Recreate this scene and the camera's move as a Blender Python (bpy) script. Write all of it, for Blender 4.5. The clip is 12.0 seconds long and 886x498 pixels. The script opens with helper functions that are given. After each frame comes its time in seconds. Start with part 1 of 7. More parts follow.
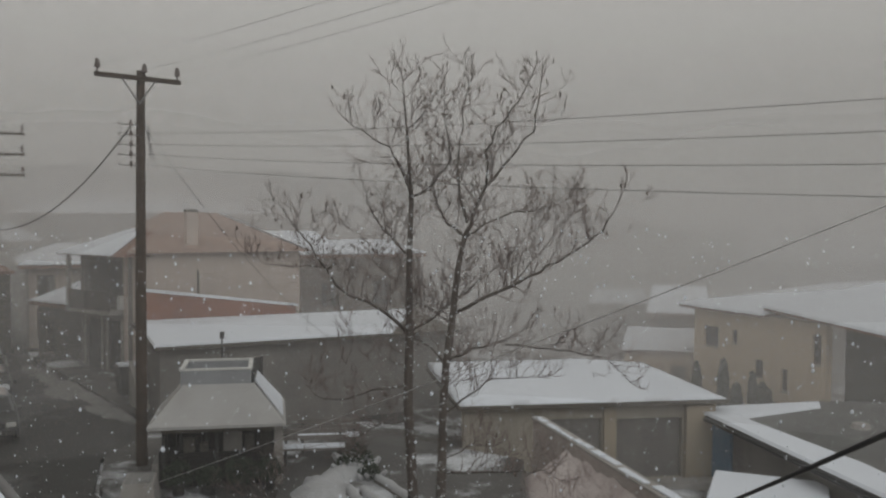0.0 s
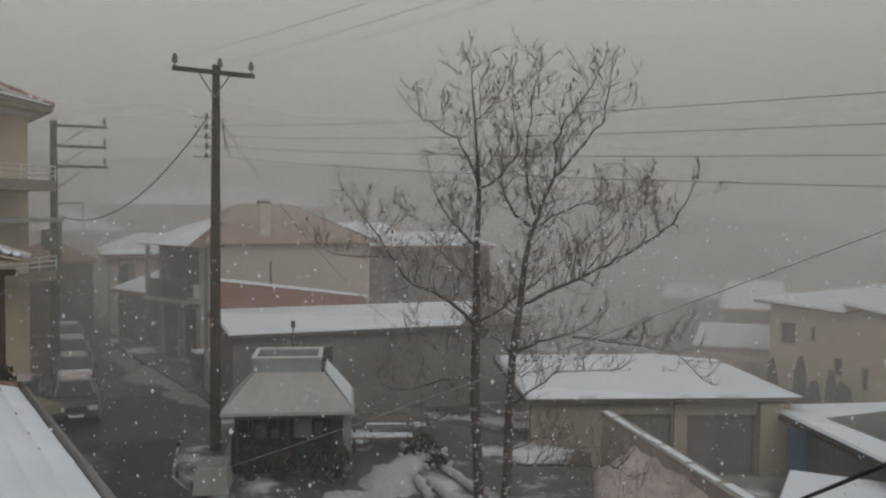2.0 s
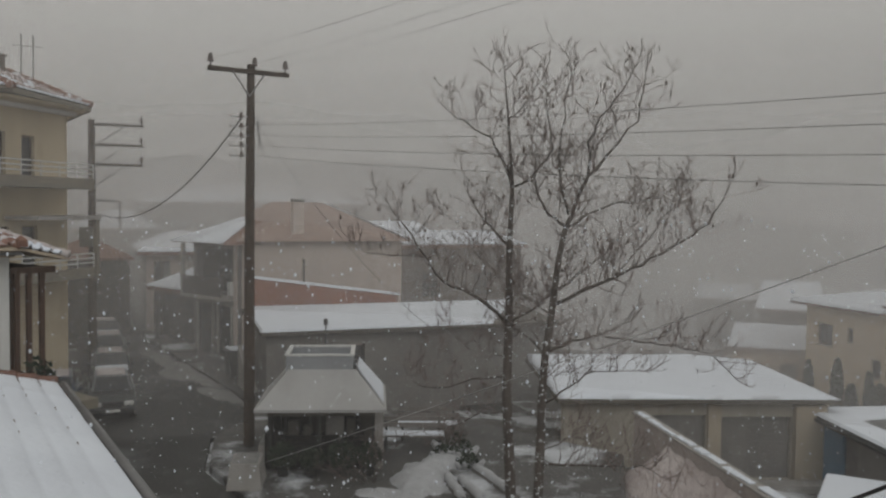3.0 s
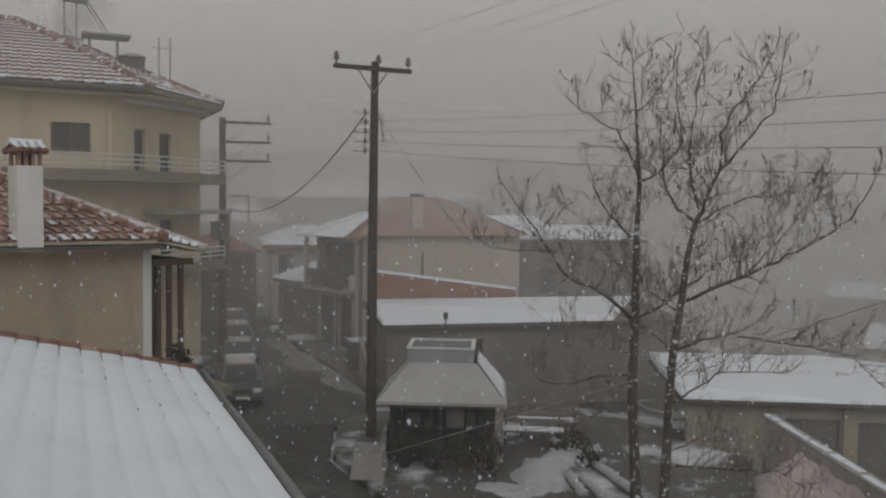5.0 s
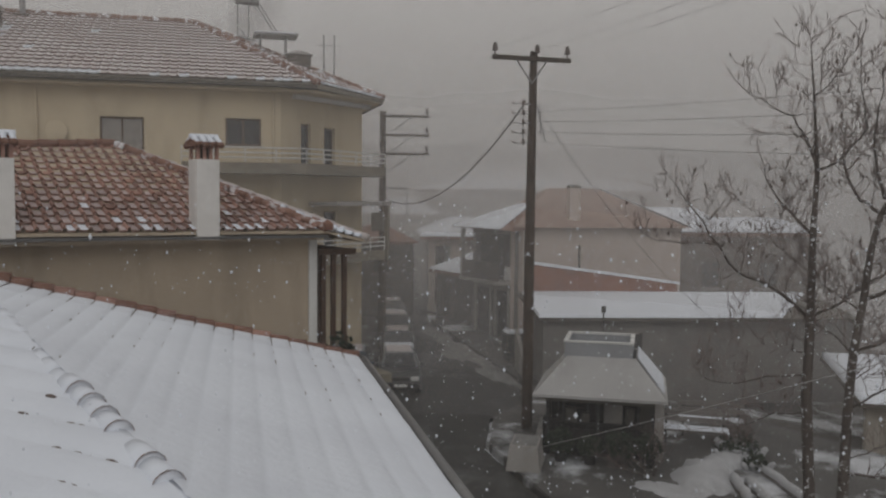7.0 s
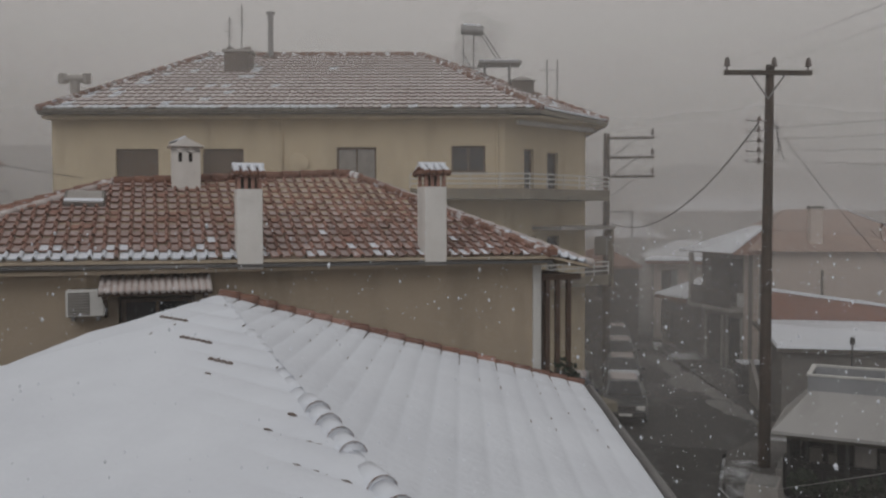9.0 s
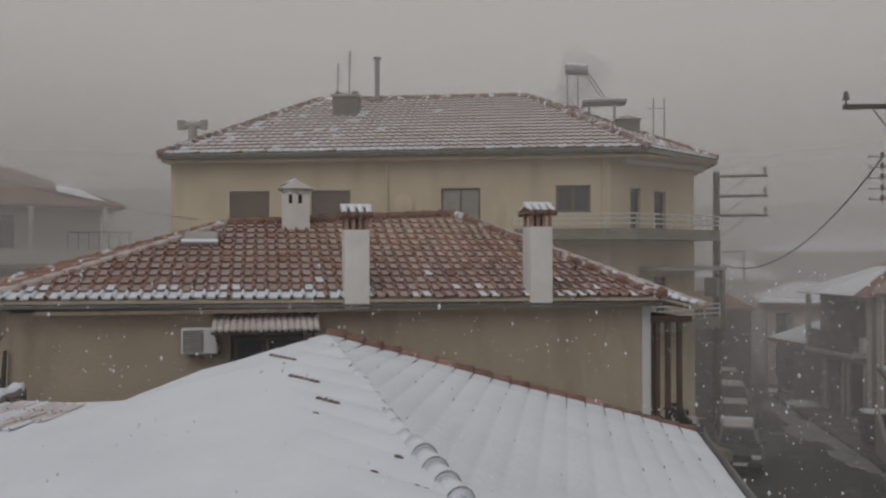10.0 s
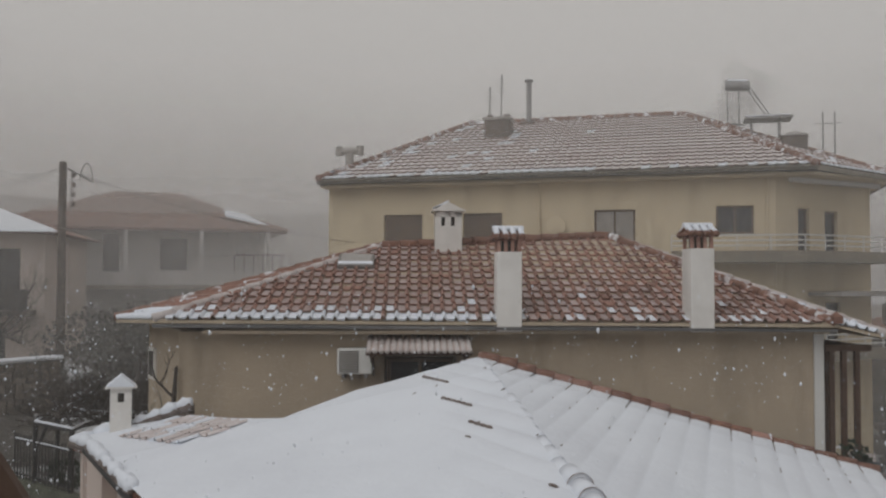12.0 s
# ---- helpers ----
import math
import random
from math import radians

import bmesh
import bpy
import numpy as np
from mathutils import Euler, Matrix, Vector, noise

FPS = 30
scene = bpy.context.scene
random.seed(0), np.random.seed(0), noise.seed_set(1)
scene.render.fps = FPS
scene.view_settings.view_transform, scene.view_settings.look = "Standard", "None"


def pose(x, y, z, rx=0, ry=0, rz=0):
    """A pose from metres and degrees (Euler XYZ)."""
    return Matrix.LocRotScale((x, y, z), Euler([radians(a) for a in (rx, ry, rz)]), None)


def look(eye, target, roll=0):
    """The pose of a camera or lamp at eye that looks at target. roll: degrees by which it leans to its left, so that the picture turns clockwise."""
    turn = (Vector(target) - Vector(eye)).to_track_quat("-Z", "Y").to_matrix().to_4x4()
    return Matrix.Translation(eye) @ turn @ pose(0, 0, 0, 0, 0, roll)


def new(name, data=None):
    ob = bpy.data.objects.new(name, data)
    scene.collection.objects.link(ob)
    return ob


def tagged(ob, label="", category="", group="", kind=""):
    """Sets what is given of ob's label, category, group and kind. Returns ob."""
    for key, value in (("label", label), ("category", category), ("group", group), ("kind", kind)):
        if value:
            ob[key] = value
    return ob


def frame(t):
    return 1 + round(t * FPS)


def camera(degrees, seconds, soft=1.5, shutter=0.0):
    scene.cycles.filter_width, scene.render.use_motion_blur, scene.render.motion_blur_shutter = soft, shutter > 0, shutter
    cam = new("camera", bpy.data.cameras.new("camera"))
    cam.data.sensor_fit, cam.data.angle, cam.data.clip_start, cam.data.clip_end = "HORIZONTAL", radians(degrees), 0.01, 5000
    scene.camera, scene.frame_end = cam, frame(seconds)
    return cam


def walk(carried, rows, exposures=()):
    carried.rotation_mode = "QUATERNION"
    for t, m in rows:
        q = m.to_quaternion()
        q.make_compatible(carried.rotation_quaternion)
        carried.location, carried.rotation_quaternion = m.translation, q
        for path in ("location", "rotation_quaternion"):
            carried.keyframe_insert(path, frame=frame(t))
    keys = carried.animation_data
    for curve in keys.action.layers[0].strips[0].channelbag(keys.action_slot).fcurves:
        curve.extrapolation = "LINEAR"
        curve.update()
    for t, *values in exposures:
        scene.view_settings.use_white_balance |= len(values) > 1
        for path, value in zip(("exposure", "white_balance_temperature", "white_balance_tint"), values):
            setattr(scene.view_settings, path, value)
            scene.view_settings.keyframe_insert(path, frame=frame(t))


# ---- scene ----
cam = camera(53.62, 12.0, soft=2.3)
ROWS = [
    (0.0, 0.287, -0.079, 6.967, 88.01, -0.34, 0.01),
    (0.5, 0.310, -0.088, 6.955, 87.81, -0.53, 0.33),
    (1.0, 0.332, -0.099, 6.957, 87.61, -0.52, 1.33),
    (1.5, 0.328, -0.099, 6.953, 87.55, -0.54, 2.82),
    (2.0, 0.332, -0.094, 6.945, 87.50, -0.57, 4.58),
    (2.5, 0.328, -0.098, 6.949, 87.45, -0.62, 5.58),
    (4.5, 0.187, -0.094, 6.954, 87.03, -0.81, 11.81),
    (5.0, 0.127, -0.104, 6.954, 86.93, -0.71, 14.11),
    (5.5, 0.083, -0.088, 6.941, 86.78, -0.79, 16.52),
    (6.0, 0.065, -0.078, 6.940, 86.44, -0.76, 18.42),
    (6.5, 0.047, -0.066, 6.935, 86.36, -0.68, 21.13),
    (8.5, -0.093, 0.077, 6.914, 86.90, 0.05, 34.53),
    (9.0, -0.121, 0.082, 6.953, 87.80, 0.14, 38.55),
    (9.5, -0.182, 0.085, 6.956, 89.03, 0.05, 42.29),
    (10.0, -0.240, 0.124, 6.956, 90.44, 0.12, 45.21),
    (10.5, -0.314, 0.146, 6.980, 91.20, 0.07, 47.81),
    (11.0, -0.370, 0.151, 6.945, 91.62, 0.12, 50.69),
    (11.5, -0.405, 0.172, 6.936, 91.87, -0.05, 52.91),
    (12.0, -0.402, 0.225, 6.940, 91.96, -0.13, 55.05),
]
EXPOSURES = [(0.0, -0.07, 6500, 6), (2.5, -0.07, 6500, 6), (5.5, -0.19, 6500, 8), (8.5, -0.22, 6500, 10), (9.5, -0.17, 6500, 10), (10.0, -0.17, 6500, 10), (10.5, -0.11, 6500, 10), (12.0, 0.05, 6500, 9)]
walk(cam, [(t, pose(x, y, z, rx, ry, rz)) for t, x, y, z, rx, ry, rz in ROWS], EXPOSURES)

# ---- world and light: an overcast, snowing winter day ----
world = bpy.data.worlds.new("overcast_sky")
scene.world = world
world.use_nodes = True
wt = world.node_tree
bg = wt.nodes["Background"]
sky = wt.nodes.new("ShaderNodeTexSky")
sky.sky_type = "NISHITA"
sky.sun_disc = False
sky.sun_elevation = radians(35)
sky.sun_rotation = radians(150)
sky.dust_density = 6.0
hsv = wt.nodes.new("ShaderNodeHueSaturation")
hsv.inputs["Saturation"].default_value = 0.10
hsv.inputs["Value"].default_value = 0.06
wt.links.new(sky.outputs[0], hsv.inputs["Color"])
wmix = wt.nodes.new("ShaderNodeMix")
wmix.data_type = "RGBA"
wmix.inputs["Factor"].default_value = 0.94
wmix.inputs["B"].default_value = (0.475, 0.457, 0.444, 1)
wt.links.new(hsv.outputs[0], wmix.inputs["A"])
wt.links.new(wmix.outputs["Result"], bg.inputs["Color"])
bg.inputs["Strength"].default_value = 1.0

sun_data = bpy.data.lights.new("sun", "SUN")
sun_data.energy = 0.6
sun_data.angle = radians(40)
sun_data.color = (0.97, 0.98, 1.0)
sun = new("sun", sun_data)
sun.matrix_world = look((10, -20, 26), (0, 10, 0))

scene.cycles.transparent_max_bounces = 48

# ---- materials ----
def nodes_of(name):
    m = bpy.data.materials.new(name)
    m.use_nodes = True
    t = m.node_tree
    return m, t, t.nodes["Principled BSDF"]


def nd(t, kind, **sets):
    n = t.nodes.new(kind)
    for k, v in sets.items():
        n.inputs[k.replace("_", " ")].default_value = v
    return n


def mixed(t, a, b, fac):
    """A colour mix; a, b: colours or sockets; fac: a socket or number."""
    m = t.nodes.new("ShaderNodeMix")
    m.data_type = "RGBA"
    for key, v in (("A", a), ("B", b)):
        if isinstance(v, tuple):
            m.inputs[key].default_value = (*v, 1) if len(v) == 3 else v
        else:
            t.links.new(v, m.inputs[key])
    if isinstance(fac, float):
        m.inputs["Factor"].default_value = fac
    else:
        t.links.new(fac, m.inputs["Factor"])
    return m.outputs["Result"]


def noise_fac(t, coord, scale, low, high, detail=5.0, stretch=None):
    n = nd(t, "ShaderNodeTexNoise", Scale=scale, Detail=detail, Roughness=0.6)
    src = coord
    if stretch:
        mp = t.nodes.new("ShaderNodeMapping")
        mp.inputs["Scale"].default_value = stretch
        t.links.new(coord, mp.inputs["Vector"])
        src = mp.outputs[0]
    t.links.new(src, n.inputs["Vector"])
    r = t.nodes.new("ShaderNodeMapRange")
    r.inputs["From Min"].default_value = low
    r.inputs["From Max"].default_value = high
    t.links.new(n.outputs["Fac"], r.inputs["Value"])
    return r.outputs["Result"]


def bump(t, b, height, strength, distance):
    n = t.nodes.new("ShaderNodeBump")
    n.inputs["Strength"].default_value = strength
    n.inputs["Distance"].default_value = distance
    t.links.new(height, n.inputs["Height"])
    t.links.new(n.outputs[0], b.inputs["Normal"])


def surface(name, base, second, stain, rough=0.8, big=0.7, fine=18.0, metal=0.0, streak=0.5, snow=0.0, rand=0.0, fleck=3.2):
    """Two-scale weathered surface: base colour, a second tone in clouds, stains that run down, grain, and snow dust."""
    m, t, b = nodes_of(name)
    co = t.nodes.new("ShaderNodeTexCoord").outputs["Object"]
    f1 = noise_fac(t, co, big, 0.38, 0.66)
    f2 = noise_fac(t, co, fine, 0.3, 0.75)
    f3 = noise_fac(t, co, 0.9, 0.50, 0.80, stretch=(1.6, 1.6, 0.35), detail=6.0)
    c = mixed(t, base, second, f1)
    mul = t.nodes.new("ShaderNodeMath")
    mul.operation = "MULTIPLY"
    t.links.new(f3, mul.inputs[0])
    mul.inputs[1].default_value = streak
    c = mixed(t, c, stain, mul.outputs[0])
    g = t.nodes.new("ShaderNodeMath")
    g.operation = "MULTIPLY"
    t.links.new(f2, g.inputs[0])
    g.inputs[1].default_value = 0.25
    c = mixed(t, c, stain, g.outputs[0])
    if rand:
        oi = t.nodes.new("ShaderNodeObjectInfo")
        rm = t.nodes.new("ShaderNodeMapRange")
        rm.inputs["To Min"].default_value = 1 - rand
        rm.inputs["To Max"].default_value = 1 + rand
        t.links.new(oi.outputs["Random"], rm.inputs["Value"])
        hs = t.nodes.new("ShaderNodeHueSaturation")
        t.links.new(rm.outputs["Result"], hs.inputs["Value"])
        t.links.new(c, hs.inputs["Color"])
        c = hs.outputs[0]
    if snow:
        f4 = noise_fac(t, co, fleck, 0.72 - snow * 0.4, 0.80 - snow * 0.35, detail=8.0)
        c = mixed(t, c, (0.8, 0.82, 0.85), f4)
    t.links.new(c, b.inputs["Base Color"])
    b.inputs["Roughness"].default_value = rough
    b.inputs["Metallic"].default_value = metal
    bump(t, b, f2, 0.35, 0.01)
    return m


SNOW, t, b = nodes_of("fresh_snow")
co = t.nodes.new("ShaderNodeTexCoord").outputs["Object"]
f1 = noise_fac(t, co, 0.5, 0.35, 0.7)
f2 = noise_fac(t, co, 9.0, 0.3, 0.8)
t.links.new(mixed(t, (0.78, 0.82, 0.885), (0.71, 0.745, 0.81), f1), b.inputs["Base Color"])
b.inputs["Roughness"].default_value = 0.75
bump(t, b, f2, 0.4, 0.02)

BIGWALL = surface("ochre_render", (0.68, 0.575, 0.41), (0.60, 0.505, 0.36), (0.27, 0.23, 0.17), 0.9)
TANWALL = surface("beige_stucco", (0.49, 0.405, 0.305), (0.43, 0.355, 0.27), (0.22, 0.185, 0.145), 0.92, streak=0.6)
PINKWALL = surface("pale_pink_render", (0.62, 0.53, 0.475), (0.56, 0.475, 0.43), (0.34, 0.295, 0.27), 0.9)
PEACHWALL = surface("peach_render", (0.47, 0.39, 0.30), (0.41, 0.34, 0.265), (0.25, 0.2, 0.16), 0.9)
GREYWALL = surface("grey_cement", (0.22, 0.205, 0.19), (0.17, 0.16, 0.15), (0.09, 0.085, 0.08), 0.9)
DARKWALL = surface("dark_weathered_wall", (0.10, 0.09, 0.08), (0.075, 0.068, 0.06), (0.04, 0.037, 0.034), 0.9)
BROWNWALL = surface("brown_render", (0.15, 0.12, 0.10), (0.12, 0.10, 0.085), (0.07, 0.06, 0.05), 0.9)
WHITEWALL = surface("white_limewash", (0.78, 0.76, 0.73), (0.68, 0.66, 0.63), (0.42, 0.40, 0.37), 0.85, big=1.5, streak=0.35)
WHITEPAINT = surface("white_paint", (0.72, 0.72, 0.70), (0.64, 0.64, 0.62), (0.4, 0.39, 0.37), 0.55)
BRICK = surface("red_brick_face", (0.30, 0.12, 0.07), (0.24, 0.10, 0.065), (0.14, 0.07, 0.05), 0.9)
TERRA = surface("terracotta", (0.37, 0.215, 0.17), (0.29, 0.165, 0.13), (0.17, 0.10, 0.08), 0.8, big=3.0, rand=0.28)
TERRA_OLD = surface("old_terracotta", (0.25, 0.13, 0.09), (0.19, 0.10, 0.075), (0.10, 0.06, 0.05), 0.85, big=2.0)
TERRA_DUST = surface("snow_dusted_terracotta", (0.27, 0.15, 0.11), (0.22, 0.12, 0.09), (0.12, 0.08, 0.07), 0.85, snow=0.5)
WOOD = surface("tarred_wood", (0.085, 0.065, 0.05), (0.06, 0.046, 0.037), (0.03, 0.025, 0.02), 0.85, big=2.0, fine=30)
TIMBER = surface("stained_timber", (0.095, 0.055, 0.036), (0.07, 0.042, 0.028), (0.04, 0.022, 0.016), 0.7, big=3.0)
SHUTTER = surface("brown_shutter", (0.13, 0.085, 0.055), (0.10, 0.066, 0.045), (0.06, 0.042, 0.03), 0.6)
CURTAIN = surface("pale_net_curtain", (0.34, 0.32, 0.30), (0.28, 0.265, 0.25), (0.18, 0.17, 0.16), 0.9, big=4.0)
BARK = surface("plane_bark", (0.125, 0.105, 0.092), (0.085, 0.07, 0.062), (0.035, 0.03, 0.026), 0.95, big=3.0, snow=0.38, fleck=11.0)
TWIG = surface("twig_bark", (0.20, 0.155, 0.142), (0.155, 0.12, 0.11), (0.085, 0.066, 0.06), 0.95, big=3.0)
LEAF = surface("withered_leaf", (0.09, 0.055, 0.042), (0.07, 0.045, 0.035), (0.045, 0.032, 0.026), 0.9)
EVERGREEN = surface("evergreen_leaf", (0.035, 0.05, 0.03), (0.025, 0.038, 0.022), (0.015, 0.02, 0.013), 0.8)
METAL = surface("galvanised_steel", (0.32, 0.32, 0.32), (0.25, 0.25, 0.25), (0.14, 0.13, 0.12), 0.5, metal=0.7)
DARKMETAL = surface("dark_painted_steel", (0.05, 0.05, 0.052), (0.04, 0.04, 0.04), (0.03, 0.025, 0.02), 0.5, metal=0.3)
BLUEPAINT = surface("blue_painted_panel", (0.08, 0.19, 0.31), (0.07, 0.16, 0.26), (0.04, 0.08, 0.13), 0.6)
KIOSKBOX = surface("bluish_grey_sheet", (0.36, 0.37, 0.39), (0.31, 0.32, 0.335), (0.2, 0.2, 0.205), 0.6)
KIOSKPANEL = surface("pale_sheet_roof", (0.45, 0.445, 0.44), (0.40, 0.395, 0.385), (0.28, 0.27, 0.25), 0.7)
CONCRETE = surface("pale_concrete", (0.40, 0.38, 0.36), (0.33, 0.31, 0.29), (0.18, 0.17, 0.16), 0.9)
SLAB = surface("balcony_concrete", (0.26, 0.235, 0.19), (0.21, 0.19, 0.155), (0.11, 0.10, 0.085), 0.9)
CERAMIC = surface("brown_ceramic", (0.09, 0.06, 0.05), (0.07, 0.05, 0.045), (0.04, 0.03, 0.03), 0.35)
CABLE = surface("black_cable", (0.03, 0.03, 0.03), (0.04, 0.04, 0.04), (0.06, 0.06, 0.06), 0.7)
SNOWCABLE = surface("frosted_cable", (0.40, 0.395, 0.39), (0.50, 0.495, 0.49), (0.22, 0.22, 0.22), 0.8, big=4.0)
VINE = surface("vine_bark", (0.07, 0.058, 0.05), (0.05, 0.042, 0.036), (0.03, 0.025, 0.022), 0.95, big=3.0, snow=0.26)
RUBBER = surface("tyre_rubber", (0.025, 0.025, 0.025), (0.03, 0.03, 0.03), (0.05, 0.05, 0.05), 0.9)
HILL = surface("wooded_hillside", (0.055, 0.052, 0.05), (0.09, 0.088, 0.086), (0.03, 0.03, 0.028), 0.95, big=0.06, fine=0.5)

GREYWOOD = surface("weathered_grey_wood", (0.23, 0.21, 0.195), (0.18, 0.165, 0.15), (0.10, 0.09, 0.082), 0.9, big=2.0)
# greyer than the fresh snow
GREYSNOW = surface("greyer_snow", (0.52, 0.53, 0.55), (0.40, 0.405, 0.415), (0.24, 0.235, 0.23), 0.75, big=1.6, fine=7.0)
SLUSH = surface("thin_grey_slush", (0.27, 0.265, 0.26), (0.2, 0.195, 0.19), (0.09, 0.087, 0.084), 0.8, big=2.0)
THINSNOW = surface("thin_snow_dusting", (0.60, 0.56, 0.55), (0.50, 0.45, 0.435), (0.34, 0.27, 0.25), 0.8, big=3.0)
PANDUST = surface("snow_dusted_tile_pan", (0.47, 0.39, 0.375), (0.37, 0.275, 0.25), (0.22, 0.14, 0.115), 0.85, big=1.4, rand=0.2)
PATCHDUST = surface("pale_dusted_tiles", (0.72, 0.68, 0.675), (0.62, 0.555, 0.545), (0.48, 0.40, 0.385), 0.85, big=2.5)
# grey blends bare tile with the shade between snowy courses
TILEEDGE = surface("tile_edge_and_shade", (0.16, 0.125, 0.11), (0.22, 0.19, 0.175), (0.10, 0.08, 0.07), 0.85, big=4.0)
YARDWALL = surface("dull_yard_wall", (0.50, 0.44, 0.41), (0.43, 0.38, 0.355), (0.27, 0.24, 0.22), 0.9)
VILLAWALL = surface("villa_render", (0.78, 0.64, 0.48), (0.70, 0.57, 0.43), (0.46, 0.37, 0.29), 0.9)
GARAGEWALL = surface("drab_garage_render", (0.42, 0.38, 0.325), (0.36, 0.325, 0.28), (0.22, 0.2, 0.17), 0.9)
PINKDUST = surface("snow_dusted_pale_tiles", (0.52, 0.43, 0.40), (0.44, 0.35, 0.32), (0.33, 0.25, 0.23), 0.85)
# near-black base that holds the shade inside the stall, doorways and recess
INNERSHADE = surface("near_black_inner_shade", (0.014, 0.0135, 0.013), (0.019, 0.018, 0.017), (0.009, 0.009, 0.008), 0.8)
PINKROOF = surface("faded_pink_roof", (0.36, 0.25, 0.205), (0.31, 0.22, 0.18), (0.20, 0.15, 0.125), 0.9)
GLASS, t, b = nodes_of("window_glass")
b.inputs["Base Color"].default_value = (0.035, 0.037, 0.04, 1)
b.inputs["Roughness"].default_value = 0.12
b.inputs["IOR"].default_value = 1.5

# wet asphalt with tyre-worn slush
ROAD, t, b = nodes_of("wet_asphalt")
co = t.nodes.new("ShaderNodeTexCoord").outputs["Object"]
f1 = noise_fac(t, co, 0.35, 0.35, 0.7)
f2 = noise_fac(t, co, 40.0, 0.3, 0.8)
f3 = noise_fac(t, co, 0.38, 0.52, 0.80, detail=9.0)
c = mixed(t, (0.030, 0.029, 0.028), (0.046, 0.045, 0.043), f1)
c = mixed(t, c, (0.20, 0.20, 0.205), f3)
t.links.new(c, b.inputs["Base Color"])
b.inputs["Roughness"].default_value = 0.62
bump(t, b, f2, 0.3, 0.006)

# open ground: soil and dead grass under broken snow
GROUND, t, b = nodes_of("snowy_ground")
co = t.nodes.new("ShaderNodeTexCoord").outputs["Object"]
f1 = noise_fac(t, co, 0.3, 0.35, 0.7)
f2 = noise_fac(t, co, 14.0, 0.3, 0.8)
f3 = noise_fac(t, co, 0.28, 0.50, 0.60, detail=9.0)
c = mixed(t, (0.075, 0.068, 0.06), (0.11, 0.10, 0.085), f1)
c = mixed(t, c, (0.72, 0.74, 0.77), f3)
t.links.new(c, b.inputs["Base Color"])
b.inputs["Roughness"].default_value = 0.9
bump(t, b, f2, 0.5, 0.03)

# stand-in for fog: thin sheets that let most light pass and scatter the rest
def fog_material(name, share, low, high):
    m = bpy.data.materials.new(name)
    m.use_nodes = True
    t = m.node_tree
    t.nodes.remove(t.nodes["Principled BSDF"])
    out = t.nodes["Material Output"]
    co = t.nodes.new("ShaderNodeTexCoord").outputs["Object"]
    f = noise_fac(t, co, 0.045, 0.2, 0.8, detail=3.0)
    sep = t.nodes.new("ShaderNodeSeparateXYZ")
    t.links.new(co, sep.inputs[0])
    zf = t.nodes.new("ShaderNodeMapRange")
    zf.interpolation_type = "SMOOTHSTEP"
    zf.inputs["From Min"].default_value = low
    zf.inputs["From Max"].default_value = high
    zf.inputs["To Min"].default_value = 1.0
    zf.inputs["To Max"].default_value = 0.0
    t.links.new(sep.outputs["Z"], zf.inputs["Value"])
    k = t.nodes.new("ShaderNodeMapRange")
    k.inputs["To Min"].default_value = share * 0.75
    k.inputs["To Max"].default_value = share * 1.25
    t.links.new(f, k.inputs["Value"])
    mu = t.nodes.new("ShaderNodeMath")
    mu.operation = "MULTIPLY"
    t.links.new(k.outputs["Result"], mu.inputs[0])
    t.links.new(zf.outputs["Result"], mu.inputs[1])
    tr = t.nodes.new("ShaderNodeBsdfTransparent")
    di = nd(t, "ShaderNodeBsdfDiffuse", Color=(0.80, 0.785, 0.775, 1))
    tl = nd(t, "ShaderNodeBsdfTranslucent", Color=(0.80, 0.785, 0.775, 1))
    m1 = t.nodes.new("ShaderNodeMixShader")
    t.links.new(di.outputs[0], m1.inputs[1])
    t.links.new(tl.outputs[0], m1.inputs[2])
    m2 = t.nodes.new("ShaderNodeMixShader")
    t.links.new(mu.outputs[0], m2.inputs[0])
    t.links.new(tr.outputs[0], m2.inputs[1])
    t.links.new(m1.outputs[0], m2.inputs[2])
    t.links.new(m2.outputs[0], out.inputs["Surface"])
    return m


FOG_TOP = 34.0
SMOKE = bpy.data.materials.new("thin_smoke")
SMOKE.use_nodes = True
t = SMOKE.node_tree
t.nodes.remove(t.nodes["Principled BSDF"])
sm = t.nodes.new("ShaderNodeMixShader")
sm.inputs[0].default_value = 0.028
t.links.new(t.nodes.new("ShaderNodeBsdfTransparent").outputs[0], sm.inputs[1])
t.links.new(nd(t, "ShaderNodeBsdfDiffuse", Color=(0.16, 0.155, 0.15, 1)).outputs[0], sm.inputs[2])
t.links.new(sm.outputs[0], t.nodes["Material Output"].inputs["Surface"])


# ---- building blocks ----
def mesh_from(name, verts, faces, mats, index=None, smooth=False):
    me = bpy.data.meshes.new(name)
    me.from_pydata([tuple(v) for v in verts], [], [tuple(f) for f in faces])
    for m in mats if isinstance(mats, (list, tuple)) else [mats]:
        me.materials.append(m)
    if index is not None:
        me.polygons.foreach_set("material_index", index)
    if smooth:
        me.polygons.foreach_set("use_smooth", [True] * len(me.polygons))
    me.update()
    return me


def part(name, bm, material, parent, label="", smooth=False):
    """Links a bmesh as one mesh object under a thing or a part."""
    me = bpy.data.meshes.new(name)
    bmesh.ops.recalc_face_normals(bm, faces=bm.faces)
    if smooth:
        for f in bm.faces:
            f.smooth = True
    bm.to_mesh(me)
    bm.free()
    me.materials.append(material)
    ob = new(name, me)
    ob.parent = parent
    return tagged(ob, label)


